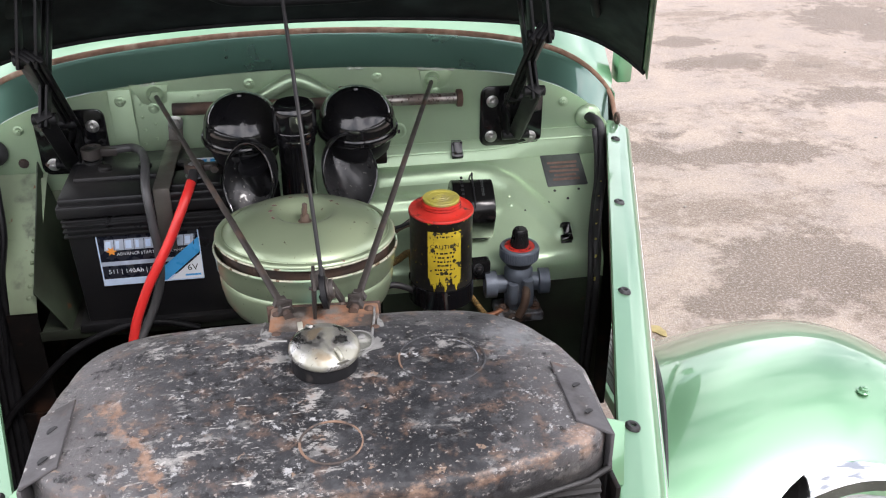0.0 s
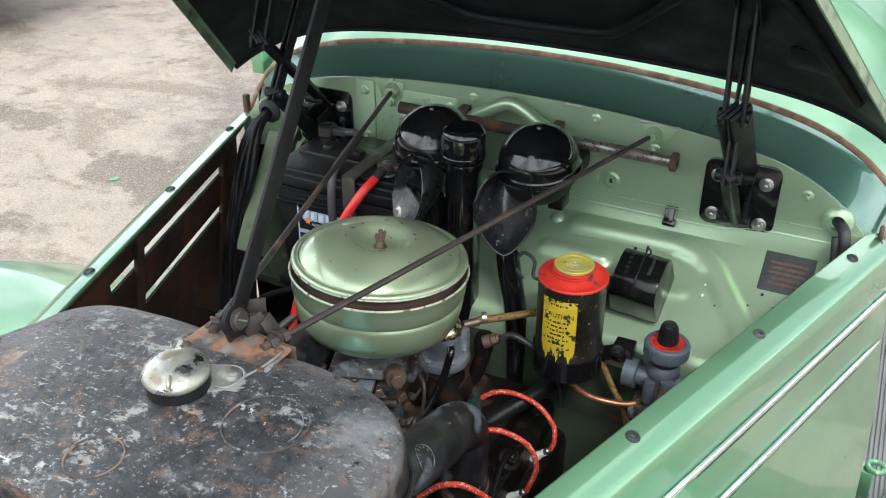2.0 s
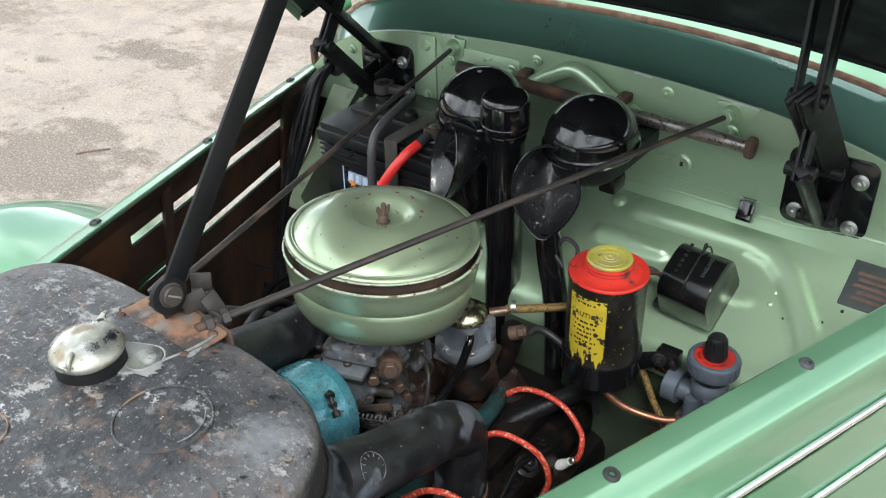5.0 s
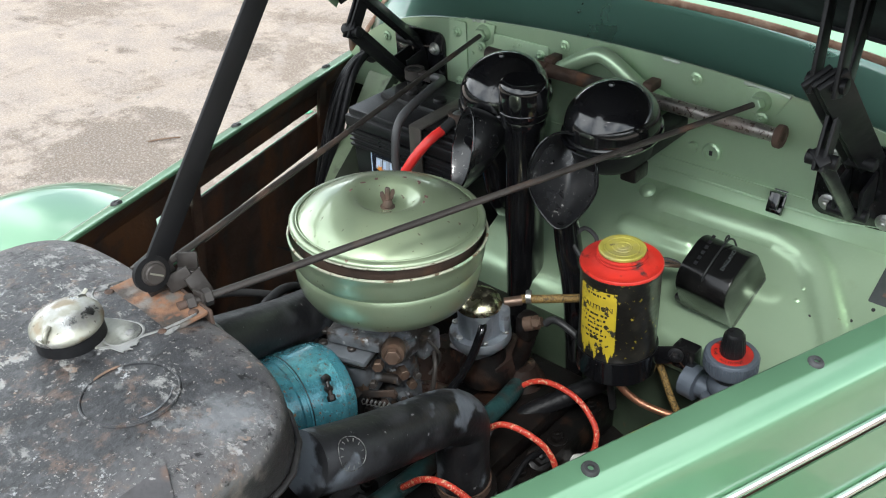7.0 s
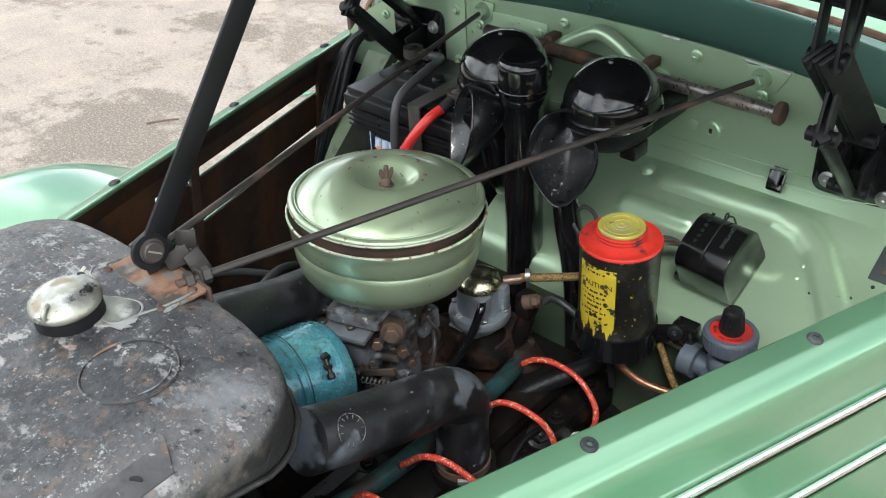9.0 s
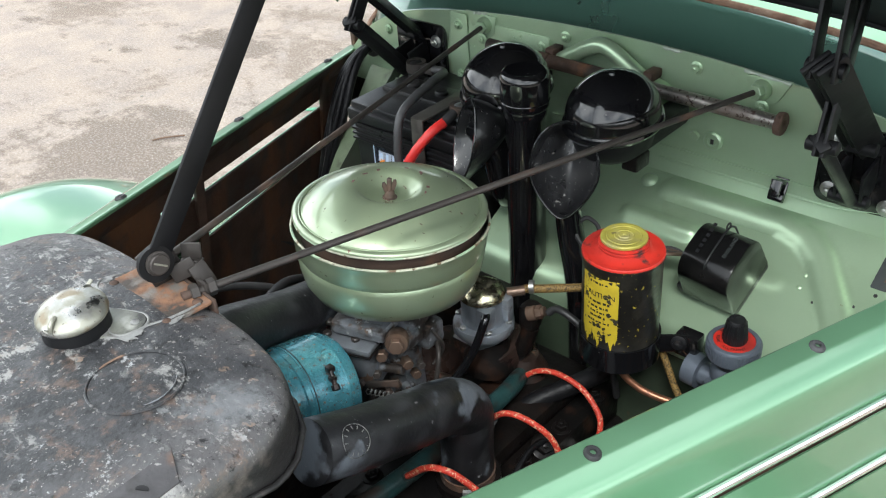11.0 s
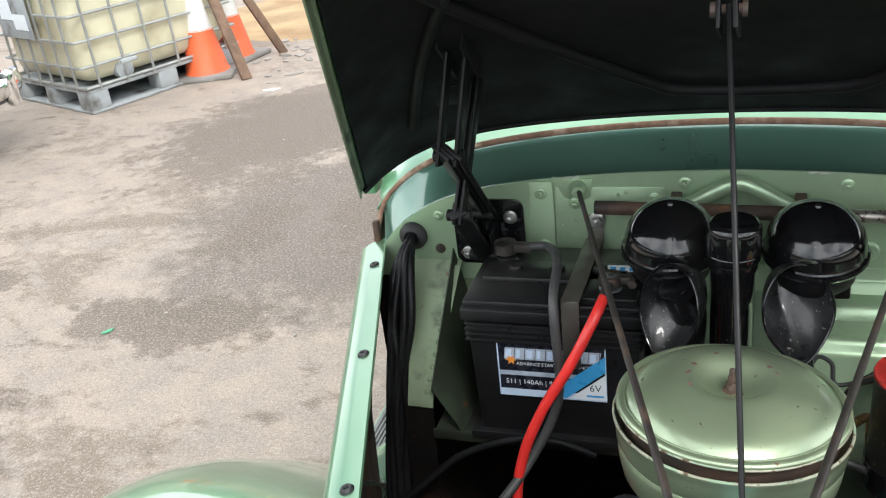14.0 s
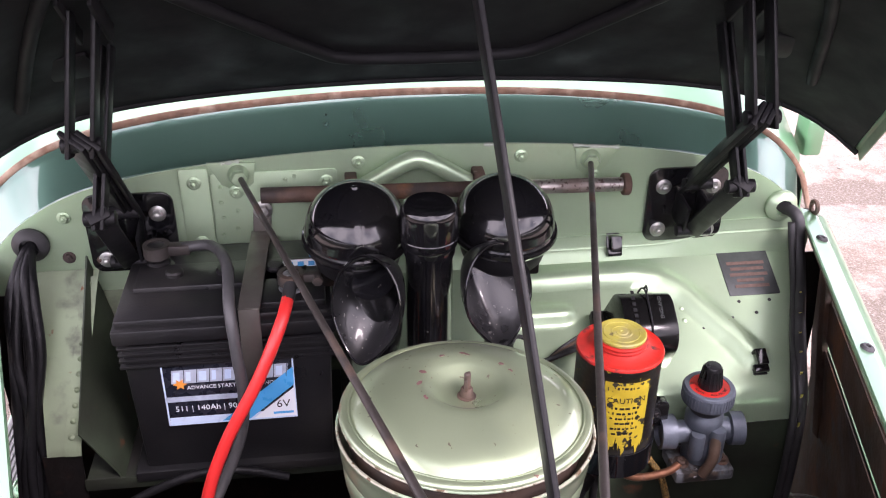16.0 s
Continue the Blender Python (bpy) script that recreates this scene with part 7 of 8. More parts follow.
face = part("dial_face", moved(lathe([(0.0, 0.8556), (0.0220, 0.8556), (0.0220, 0.8566), (0.0, 0.8566)], 40), Matrix.Translation((VX, VY, 0))), "red_enamel", valve, "red dial face")
for word, ang in (("FRONT", -50), ("ALL", -95), ("REAR", -150)):
    g = text_shape(word, 0.0052)
    v = np.array(g[0])
    a = radians(ang) + v[:, 0] / 0.0175
    rr = 0.0175 - v[:, 1]
    part("lettering", (np.stack([VX + rr * np.cos(a), VY + rr * np.sin(a), 0.8567 + v[:, 2] + 0.0002], 1), g[1]), "letter_black", face)
kn = [(0.0125, 0.8566), (0.0130, 0.860), (0.0115, 0.870), (0.0100, 0.882), (0.0085, 0.8845), (0.0, 0.885)]
knob = part("knob", moved(lathe(kn, 36), Matrix.Translation((VX, VY, 0))), "plastic_black", valve, "fluted black knob")
for k in range(18):
    a = 2 * math.pi * k / 18
    part("flute", tube([(VX + 0.0128 * math.cos(a), VY + 0.0128 * math.sin(a), 0.859), (VX + 0.0101 * math.cos(a), VY + 0.0101 * math.sin(a), 0.881)], 0.0010, 6, 1, False), "plastic_black", knob)
part("drain_tap", tube([(VX + 0.008, VY - 0.022, 0.800), (VX + 0.004, VY - 0.030, 0.775), (VX - 0.004, VY - 0.028, 0.752)], 0.0065, 10, 6), "brass", valve, "brown union pipe")
part("base_flange", moved(rbox(0.07, 0.05, 0.016, 0.004), Matrix.Translation((VX, VY - 0.004, 0.748))), "alloy", valve)
for dx in (-0.024, 0.024):
    add_bolt(valve, (VX + dx, VY - 0.012, 0.757), (0, -0.2, 1), 0.006, "rust", "flange_bolt")
part("bracket", moved(rbox(0.05, 0.06, 0.01, 0.002), Matrix.Translation((VX, VY + 0.02, 0.738))), "rust", valve)

# ---- engine ----
engine = thing("engine", (0.06, -0.42, 0.31), "oily brown engine block with manifold and spark plugs", "engine")
part("block", moved(rbox(0.26, 0.46, 0.34, 0.02), Matrix.Translation((0.05, -0.40, 0.475))), "engine", engine)
head = part("cylinder_head", merge(moved(rbox(0.135, 0.44, 0.055, 0.012), Matrix.Translation((0.0905, -0.405, 0.664))), moved(rbox(0.10, 0.40, 0.03, 0.012), Matrix.Translation((0.078, -0.405, 0.705)))), "engine", engine, "oily iron cylinder head")
for k in range(6):
    for dx in (-0.055, 0.055):
        add_bolt(head, (0.090 + dx * 0.95, -0.585 + 0.072 * k, 0.691 if dx > 0 else 0.719), (0, 0, 1), 0.0082, "engine", "head_bolt")
add_bolt(head, (0.146, -0.338, 0.694), (0.5, -0.2, 0.85), 0.0105, "engine", "large_nut")
part("manifold", merge(tube([(-0.04, -0.60, 0.70), (-0.045, -0.50, 0.735), (-0.02, -0.42, 0.745), (-0.03, -0.32, 0.735), (-0.02, -0.22, 0.70)], 0.034, 16, 6), tube([(-0.02, -0.42, 0.745), (0.03, -0.38, 0.728), (0.08, -0.36, 0.70)], 0.036, 16, 6), moved(rbox(0.085, 0.075, 0.03, 0.008), Matrix.Translation((0.0, -0.415, 0.752)))), "brown_iron", engine, "rust-brown inlet manifold")
part("timing_cover", moved(rbox(0.2, 0.06, 0.26, 0.02), Matrix.Translation((0.04, -0.645, 0.55))), "engine", engine)
part("rear_casting", merge(moved(lathe([(0.046, 0), (0.042, 0.02), (0.034, 0.035), (0.026, 0.05), (0.018, 0.065), (0.0, 0.07)], 28), Matrix.Translation((0.060, -0.262, 0.680))), moved(rbox(0.09, 0.08, 0.05, 0.015), Matrix.Translation((0.02, -0.275, 0.745)))), "brown_iron", engine)
# spark plugs with leads
PL = ((0.160, -0.565), (0.160, -0.475), (0.158, -0.372), (0.159, -0.286))
part("lead_conduit", tube([(0.085, -0.645, 0.772), (0.095, -0.55, 0.765), (0.095, -0.42, 0.755), (0.085, -0.33, 0.742), (0.070, -0.285, 0.728)], 0.0115, 14, 6), "teal_dark", engine, "oily teal ignition lead tube")
for px, py in PL:
    m = along((px - 0.012, py, 0.644), (px + 0.05, py - 0.004, 0.711))
    pg = part("spark_plug", merge(moved(hexagon(0.011, 0.012), m), moved(lathe([(0.0085, 0.012), (0.0085, 0.018), (0.007, 0.02)], 16), m)), "stay_steel", engine, "spark plug with a white ceramic")
    part("insulator", moved(lathe([(0.0062, 0.018), (0.0062, 0.024), (0.0070, 0.025), (0.0060, 0.0275), (0.0068, 0.029), (0.0056, 0.0315), (0.0064, 0.033), (0.0052, 0.036), (0.005, 0.045), (0.003, 0.047)], 18), m), "ceramic", pg, "white ribbed ceramic")
    part("terminal", moved(lathe([(0.0042, 0.046), (0.0042, 0.054), (0.002, 0.056)], 12), m), "zinc", pg)
LEADS = (((0.072, -0.286, 0.727), (0.095, -0.278, 0.745), (0.123, -0.273, 0.750), (0.157, -0.272, 0.742), (0.184, -0.279, 0.722), (0.190, -0.287, 0.702), (0.186, -0.289, 0.686)),
         ((0.112, -0.400, 0.762), (0.135, -0.395, 0.785), (0.160, -0.388, 0.785), (0.186, -0.378, 0.765), (0.196, -0.374, 0.730), (0.185, -0.375, 0.686)),
         ((0.105, -0.520, 0.772), (0.135, -0.515, 0.800), (0.165, -0.505, 0.798), (0.195, -0.490, 0.760), (0.187, -0.478, 0.688)),
         ((0.100, -0.585, 0.775), (0.130, -0.590, 0.806), (0.165, -0.588, 0.805), (0.198, -0.575, 0.760), (0.187, -0.568, 0.688)))
for k, pts in enumerate(LEADS):
    part("ignition_lead", tube(pts, 0.0036, 10, 10), "ht_lead", engine, "red braided ignition lead")
    part("lead_sleeve", tube([Vector(pts[0]) - (Vector(pts[1]) - Vector(pts[0])) * 0.4, pts[0]], 0.0055, 10, 1, False), "teal_dark", engine)

# ---- generator ----
gen = thing("generator", (0.02, -0.58, 0.82), "teal hammered-finish generator with a clamp strap", "generator")
ga, gb = Vector((-0.002, -0.665, 0.886)), Vector((0.012, -0.527, 0.859))
gl = (gb - ga).length
part("body", moved(lathe([(0.020, 0), (0.048, 0.0), (0.0525, 0.004), (0.0530, gl * 0.55), (0.0545, gl * 0.56), (0.0545, gl - 0.006), (0.0515, gl), (0.042, gl + 0.002), (0.018, gl + 0.004), (0, gl + 0.004)], 48), along(ga, gb)), "teal", gen, "glossy teal hammered casing")
part("cover_band", moved(ring_lathe([(0.0540, gl * 0.60), (0.0553, gl * 0.60), (0.0553, gl * 0.90), (0.0540, gl * 0.90)], 48), along(ga, gb)), "teal", gen)
gm = along(ga, gb)
cand = Vector((0.0526, -0.556, 0.9055))
part("clamp_screw", merge(tube([cand + Vector((-0.006, 0.004, 0.007)), cand + Vector((0.008, -0.003, -0.007))], 0.0024, 10, 1, False), moved(hexagon(0.0042, 0.006), along(cand + Vector((0.006, -0.002, -0.005)), cand + Vector((0.014, -0.006, -0.013)))), moved(rbox(0.008, 0.008, 0.007, 0.0015), Matrix.Translation(cand + Vector((-0.006, 0.004, 0.005)))), moved(rbox(0.007, 0.007, 0.006, 0.0015), Matrix.Translation(cand + Vector((0.001, 0.0, -0.001))))), "engine", gen, "oily clamp screw")
part("clamp_strap", moved(torus(0.0551, 0.0007, 56, 6), gm @ Matrix.Translation((0, 0, gl * 0.62))), "engine", gen, "dark strap seam")
part("cradle", merge(moved(rbox(0.05, 0.12, 0.10, 0.006), Matrix.Translation((0.012, -0.585, 0.795)))), "engine", gen)

# ---- hoses ----
hose_r = thing("radiator_hose", (0.133, -0.455, 0.70), "dusty black rubber radiator hose bent down to the engine", "hose", "radiator hoses")
part("rubber", tube([(0.150, -0.662, 0.950), (0.150, -0.61, 0.925), (0.143, -0.54, 0.890), (0.134, -0.480, 0.858), (0.131, -0.452, 0.828), (0.133, -0.455, 0.795), (0.134, -0.458, 0.73)], 0.0285, 24, 8), "hose", hose_r)
part("clamp", moved(ring_lathe([(0.0285, 0), (0.0285, 0.014), (0.0305, 0.014), (0.0305, 0.0)], 32), Matrix.Translation((0.134, -0.458, 0.740))), "rust", hose_r, "rusty hose clamp")
part("clamp_screw", tube([(0.150, -0.485, 0.747), (0.168, -0.472, 0.747)], 0.004, 8, 1, False), "zinc", hose_r)
part("outlet", moved(lathe([(0.030, 0), (0.030, 0.03), (0.036, 0.032), (0.036, 0.045)], 24), Matrix.Translation((0.134, -0.458, 0.70))), "engine", hose_r)
axis = spline([(0.150, -0.662, 0.950), (0.150, -0.61, 0.925), (0.143, -0.54, 0.890), (0.134, -0.480, 0.858), (0.131, -0.452, 0.828)], 24)


def on_hose(m, u, v):
    q = np.array(m @ Vector((u, v, 0)))
    c = axis[np.argmin(np.linalg.norm(axis - q, axis=1))]
    return c + (q - c) / np.linalg.norm(q - c) * 0.0287


pm = facing((0.1722, -0.6300, 0.9517), (0.80, 0.27, 0.51))
part("print_ring", tube([on_hose(pm, 0.0150 * math.cos(a), 0.0150 * math.sin(a)) for a in np.linspace(0, 2 * math.pi, 41)], 0.0004, 6, 1, False), "hose_print", hose_r, "worn round print")
for a in np.linspace(0, 2 * math.pi, 12, endpoint=False):
    part("print_mark", tube([on_hose(pm, k * math.cos(a), k * math.sin(a)) for k in (0.0100, 0.0130)], 0.0005, 6, 1, False), "hose_print", hose_r)
hose_l = thing("radiator_hose", (-0.075, -0.45, 0.84), "thick black rubber top hose behind the radiator", "hose", "radiator hoses")
part("rubber", tube([(-0.030, -0.655, 0.962), (-0.045, -0.60, 0.940), (-0.062, -0.52, 0.905), (-0.085, -0.44, 0.870), (-0.10, -0.38, 0.82), (-0.09, -0.34, 0.74)], 0.029, 24, 8), "hose", hose_l)
part("clamp", moved(ring_lathe([(0.029, 0), (0.029, 0.012), (0.0308, 0.012), (0.0308, 0.0)], 28), along((-0.037, -0.632, 0.953), (-0.045, -0.60, 0.940))), "zinc", hose_l)
single("heater_hose", tube([(0.085, -0.335, 0.70), (0.105, -0.295, 0.715), (0.140, -0.255, 0.735), (0.172, -0.235, 0.765), (0.184, -0.245, 0.808)], 0.0120, 14, 8), "loom_black", "black rubber hose below the fluid can", "hose")
single("copper_pipe", tube([(0.192, -0.250, 0.806), (0.196, -0.256, 0.785), (0.222, -0.250, 0.764), (0.262, -0.238, 0.756), (0.285, -0.226, 0.757)], 0.0045, 10, 8), "copper", "dull copper pipe to the dial valve", "pipe")
single("braided_hose", tube([(0.222, -0.212, 0.800), (0.232, -0.215, 0.785), (0.248, -0.220, 0.760), (0.264, -0.222, 0.735), (0.275, -0.225, 0.70)], 0.0042, 12, 8), "braid_yellow", "tan braided hose on the toe board", "hose", "")
single("fuel_hose", tube([(0.062, -0.262, 0.846), (0.080, -0.252, 0.848), (0.105, -0.235, 0.850), (0.128, -0.212, 0.848), (0.150, -0.190, 0.845), (0.155, -0.183, 0.80)], 0.0052, 12, 8), "braid_yellow", "yellow braided fuel hose behind the pump", "hose")
single("vacuum_pipe", tube([(0.100, -0.266, 0.829), (0.108, -0.262, 0.836), (0.122, -0.262, 0.836), (0.145, -0.258, 0.822), (0.163, -0.250, 0.795), (0.176, -0.242, 0.765), (0.180, -0.235, 0.72)], 0.0046, 10, 8), "rubber", "thin black pipe looping past the can", "pipe")
single("loose_wire", tube([(0.10, -0.195, 0.885), (0.085, -0.19, 0.90), (0.092, -0.178, 0.915), (0.108, -0.175, 0.905), (0.112, -0.185, 0.885), (0.135, -0.18, 0.885), (0.160, -0.175, 0.89), (0.19, -0.16, 0.885)], 0.0026, 8, 8), "rubber", "thin black wire looped by the horn", "wire")
single("loose_wire", tube([(0.150, -0.325, 0.700), (0.147, -0.360, 0.712), (0.152, -0.400, 0.706), (0.158, -0.440, 0.690), (0.160, -0.50, 0.66)], 0.0038, 8, 8), "loom_black", "thin black wire across the cylinder head", "wire")

# ---- fuel pump ----
FX, FY = 0.028, -0.300
pump = thing("fuel_pump", (FX, FY, 0.7290), "cast alloy fuel pump with a brassy dome", "fuel pump")
part("body", merge(moved(lathe([(0.022, 0.7680), (0.026, 0.7830), (0.0365, 0.7880), (0.038, 0.7910), (0.038, 0.7980), (0.0365, 0.8010), (0.027, 0.8020), (0.0265, 0.8340), (0.0255, 0.8370)], 40), Matrix.Translation((FX, FY, 0))),
                   moved(rbox(0.018, 0.020, 0.030, 0.004), Matrix.Translation((FX + 0.018, FY - 0.016, 0.8200))), moved(rbox(0.02, 0.014, 0.034, 0.004), Matrix.Translation((FX + 0.024, FY + 0.012, 0.8220)))), "pump_alloy", pump, "grey cast alloy body")
part("dome", moved(lathe([(0.0258, 0.8360), (0.0280, 0.8372), (0.0278, 0.8398), (0.0248, 0.8465), (0.0180, 0.8520), (0.010, 0.8548), (0, 0.8556)], 36), Matrix.Translation((FX, FY, 0))), "gold_passivate", pump, "brassy plated dome")
for k in range(6):
    a = radians(60 * k + 20)
    add_bolt(pump, (FX + 0.0325 * math.cos(a), FY + 0.0325 * math.sin(a), 0.8005), (0, 0, 1), 0.0042, "zinc", "flange_screw", False)
part("outlet_pipe", tube([(FX + 0.022, FY - 0.020, 0.8300), (FX + 0.026, FY - 0.030, 0.8220), (FX + 0.020, FY - 0.050, 0.7830), (FX + 0.008, FY - 0.085, 0.7500), (FX - 0.015, FY - 0.125, 0.7260)], 0.0052, 12, 8), "gloss_black", pump, "black fuel pipe")
part("inlet_union", tube([(FX + 0.022, FY + 0.02, 0.8380), (FX + 0.038, FY + 0.034, 0.8400)], 0.006, 12, 1, False), "brass", pump)
part("hose_clip", moved(ring_lathe([(0.0062, 0), (0.0062, 0.006), (0.0082, 0.006), (0.0082, 0.0)], 18), along((FX + 0.040, FY + 0.040, 0.8425), (FX + 0.060, FY + 0.052, 0.8440))), "zinc", pump)
part("mount", merge(moved(lathe([(0.034, 0.7290), (0.033, 0.7490), (0.026, 0.7590), (0.024, 0.7740)], 24), Matrix.Translation((FX + 0.004, FY + 0.004, 0))), moved(rbox(0.024, 0.026, 0.036, 0.008), Matrix.Translation((FX + 0.046, FY + 0.034, 0.8060))), tube([(FX + 0.046, FY + 0.034, 0.79), (FX + 0.034, FY + 0.03, 0.75), (FX + 0.016, FY + 0.02, 0.73)], 0.011, 12, 4)), "engine", pump, "oily black pump mount")
part("rear_union", merge(moved(lathe([(0.009, 0), (0.009, 0.010), (0.006, 0.012), (0.006, 0.022)], 16), along((FX + 0.05, FY + 0.024, 0.8160), (FX + 0.09, FY + 0.042, 0.8320))), moved(hexagon(0.0085, 0.007), along((FX + 0.060, FY + 0.0285, 0.8200), (FX + 0.09, FY + 0.042, 0.8320)))), "brass", pump, "brown brass union")

pump.location.z += 0.008

# ---- carburettor ----
carb = thing("carburettor", (0.0, -0.42, 0.765), "oily cast alloy carburettor below the air cleaner", "carburettor")
part("float_chamber", merge(moved(rbox(0.050, 0.058, 0.046, 0.013, 3), Matrix.Translation((-0.010, -0.464, 0.847)) @ pose(0, 0, 0, 0, 0, 18)), moved(rbox(0.0025, 0.060, 0.036, 0.001), Matrix.Translation((-0.012, -0.464, 0.848)) @ pose(0, 0, 0, 0, 0, 18)), moved(rbox(0.060, 0.068, 0.008, 0.003), Matrix.Translation((-0.010, -0.464, 0.874)) @ pose(0, 0, 0, 0, 0, 18))), "carb_grey", carb, "grey cast float chamber")
part("chamber_gasket", moved(rbox(0.061, 0.069, 0.0016, 0.0004), Matrix.Translation((-0.010, -0.464, 0.8692)) @ pose(0, 0, 0, 0, 0, 18)), "engine", carb, "thin dark gasket")
part("throat", merge(moved(lathe([(0.026, 0.772), (0.024, 0.80), (0.024, 0.845), (0.034, 0.855), (0.036, 0.874)], 30), Matrix.Translation((0.0, -0.415, 0))), moved(rbox(0.058, 0.050, 0.02, 0.005), Matrix.Translation((0.01, -0.43, 0.862)))), "alloy", carb)
fl = part("flange", moved(prism(rounded(0.088, 0.052, 0.014), 0.009, 0.002), Matrix.Translation((0.008, -0.432, 0.762)) @ pose(0, 0, 0, 0, 0, 24)), "alloy", carb, "bare alloy mounting flange")
add_bolt(fl, (0.036, -0.437, 0.771), (0, 0, 1), 0.008, "stay_steel", "flange_nut")
add_bolt(fl, (-0.022, -0.444, 0.771), (0, 0, 1), 0.008, "stay_steel", "flange_nut")
fit_parts = ((("hexagon", 0.0064, 0.010), (0.022, -0.462, 0.858), (0.5, -0.6, 0.1), "brass"), (("hexagon", 0.008, 0.016), (0.010, -0.478, 0.842), (0.1, -0.2, -1), "brass"), (("hexagon", 0.0065, 0.012), (0.040, -0.446, 0.848), (0.8, -0.4, 0), "brass"),
             (("hexagon", 0.0055, 0.010), (0.044, -0.438, 0.828), (0.8, -0.4, 0.1), "brass"), (("hexagon", 0.006, 0.010), (0.050, -0.440, 0.795), (0.8, -0.5, -0.1), "brass"), (("hexagon", 0.006, 0.01), (-0.05, -0.49, 0.83), (-0.6, -0.6, 0), "brass"))
for (kind, r, h), p, nrm, mt in fit_parts:
    part("fitting", moved(hexagon(r, h), facing(p, nrm)), mt, carb, "tarnished brass fitting")
part("accelerator_pump", tube([(0.012, -0.462, 0.835), (0.042, -0.452, 0.838)], 0.0055, 14, 1, False), "alloy", carb)
part("jet_tube", tube([(0.028, -0.44, 0.80), (0.052, -0.450, 0.794)], 0.0065, 12, 1, False), "alloy", carb)
part("link", bar((-0.018, -0.502, 0.800), (0.030, -0.470, 0.795), 0.008, 0.003, (0, 0, 1)), "stay_steel", carb)
part("link", bar((0.030, -0.470, 0.795), (0.038, -0.466, 0.768), 0.008, 0.003, (0, 1, 0)), "stay_steel", carb)
part("spring", tube([(-0.026 + 0.0004 * k + 0.004 * math.cos(k * 1.2), -0.506 + 0.004 * math.sin(k * 1.2) + 0.0003 * k, 0.812 - 0.0010 * k) for k in range(40)], 0.0008, 6, 1, False), "stay_steel", carb)
part("lever", moved(lathe([(0.009, 0), (0.009, 0.004), (0.006, 0.006)], 16), facing((-0.042, -0.508, 0.802), (0.1, -0.9, 0.3))), "brass", carb)
part("feed_pipe", tube([(0.012, -0.482, 0.828), (0.010, -0.484, 0.808), (0.008, -0.482, 0.775), (0.004, -0.470, 0.745)], 0.0066, 12, 6), "rubber", carb, "black rubber feed pipe")
part("choke_tower", moved(rbox(0.02, 0.03, 0.03, 0.004), Matrix.Translation((0.034, -0.40, 0.855))), "alloy", carb)
part("side_spring_clip", tube([(0.048, -0.41, 0.87), (0.058, -0.405, 0.855), (0.052, -0.40, 0.835), (0.046, -0.41, 0.82)], 0.0020, 8, 6), "stay_steel", carb)

part("intake_horn", moved(lathe([(0.036, 0.872), (0.034, 0.885), (0.040, 0.905), (0.041, 0.926)], 32), Matrix.Translation((0.0, -0.412, 0))), "alloy", carb)
part("top_cover", moved(rbox(0.066, 0.075, 0.016, 0.005), Matrix.Translation((-0.006, -0.446, 0.890)) @ pose(0, 0, 0, 0, 0, 18)), "alloy", carb, "grey cast carburettor cover")
part("banjo", merge(moved(lathe([(0.012, -0.009), (0.013, -0.006), (0.013, 0.006), (0.012, 0.009)], 20), facing((0.044, -0.458, 0.884), (0.6, -0.7, 0.2))), moved(hexagon(0.0085, 0.009), facing((0.050, -0.465, 0.886), (0.6, -0.7, 0.2)))), "brass", carb, "brass banjo union")
single("black_cable", tube([(-0.16, -0.62, 0.72), (-0.15, -0.57, 0.80), (-0.155, -0.50, 0.85), (-0.18, -0.43, 0.85), (-0.20, -0.37, 0.80), (-0.19, -0.33, 0.70)], 0.006, 10, 8), "rubber", "black cable looping along the side panel", "cable")

# ---- beyond the car ----
def local(o, ang):
    return Matrix.Translation(o) @ pose(0, 0, 0, 0, 0, ang)


M["ibc_plastic"] = mat("dirty_white_plastic", (0.62, 0.58, 0.42), 0.45, 0.0, 0.15, 3, 40, 0.003, 6, layers=[((0.25, 0.19, 0.09), 2.4, 0.55, 0.8, 0.6)])
M["galvanised"] = mat("galvanised_steel", (0.42, 0.43, 0.42), 0.45, 0.7, 0.15, 12, 60)
M["pallet_grey"] = mat("grey_pallet", (0.33, 0.35, 0.36), 0.7, 0.0, 0.2, 6, 60, 0.002, 40, layers=[((0.10, 0.09, 0.08), 6, 0.5, 0.7, 0.8)])
M["cone_orange"] = mat("faded_orange_cone", (0.72, 0.13, 0.045), 0.5, 0.0, 0.12, 8, 60, layers=[((0.35, 0.14, 0.08), 9, 0.6, 0.8, 0.7)])
M["cone_white"] = mat("dirty_white_band", (0.72, 0.70, 0.68), 0.5, 0.0, 0.1, 8, 60)
M["wood"] = mat("weathered_wood", (0.17, 0.105, 0.07), 0.8, 0.0, 0.3, 14, 90, 0.002, 60)
M["plank_red"] = mat("faded_red_plank", (0.42, 0.12, 0.07), 0.7, 0.0, 0.2, 10, 60)
M["soil"] = mat("orange_soil", (0.40, 0.275, 0.15), 0.95, 0.0, 0.3, 2.5, 30, 0.02, 14, layers=[((0.30, 0.19, 0.10), 3, 0.5, 0.68, 0.95)])
M["rubble"] = mat("grey_rubble", (0.24, 0.225, 0.21), 0.95, 0.0, 0.35, 3, 40, 0.02, 12)
M["stone"] = mat("pale_stone", (0.34, 0.31, 0.28), 0.9, 0.0, 0.25, 6, 40, 0.004, 30)
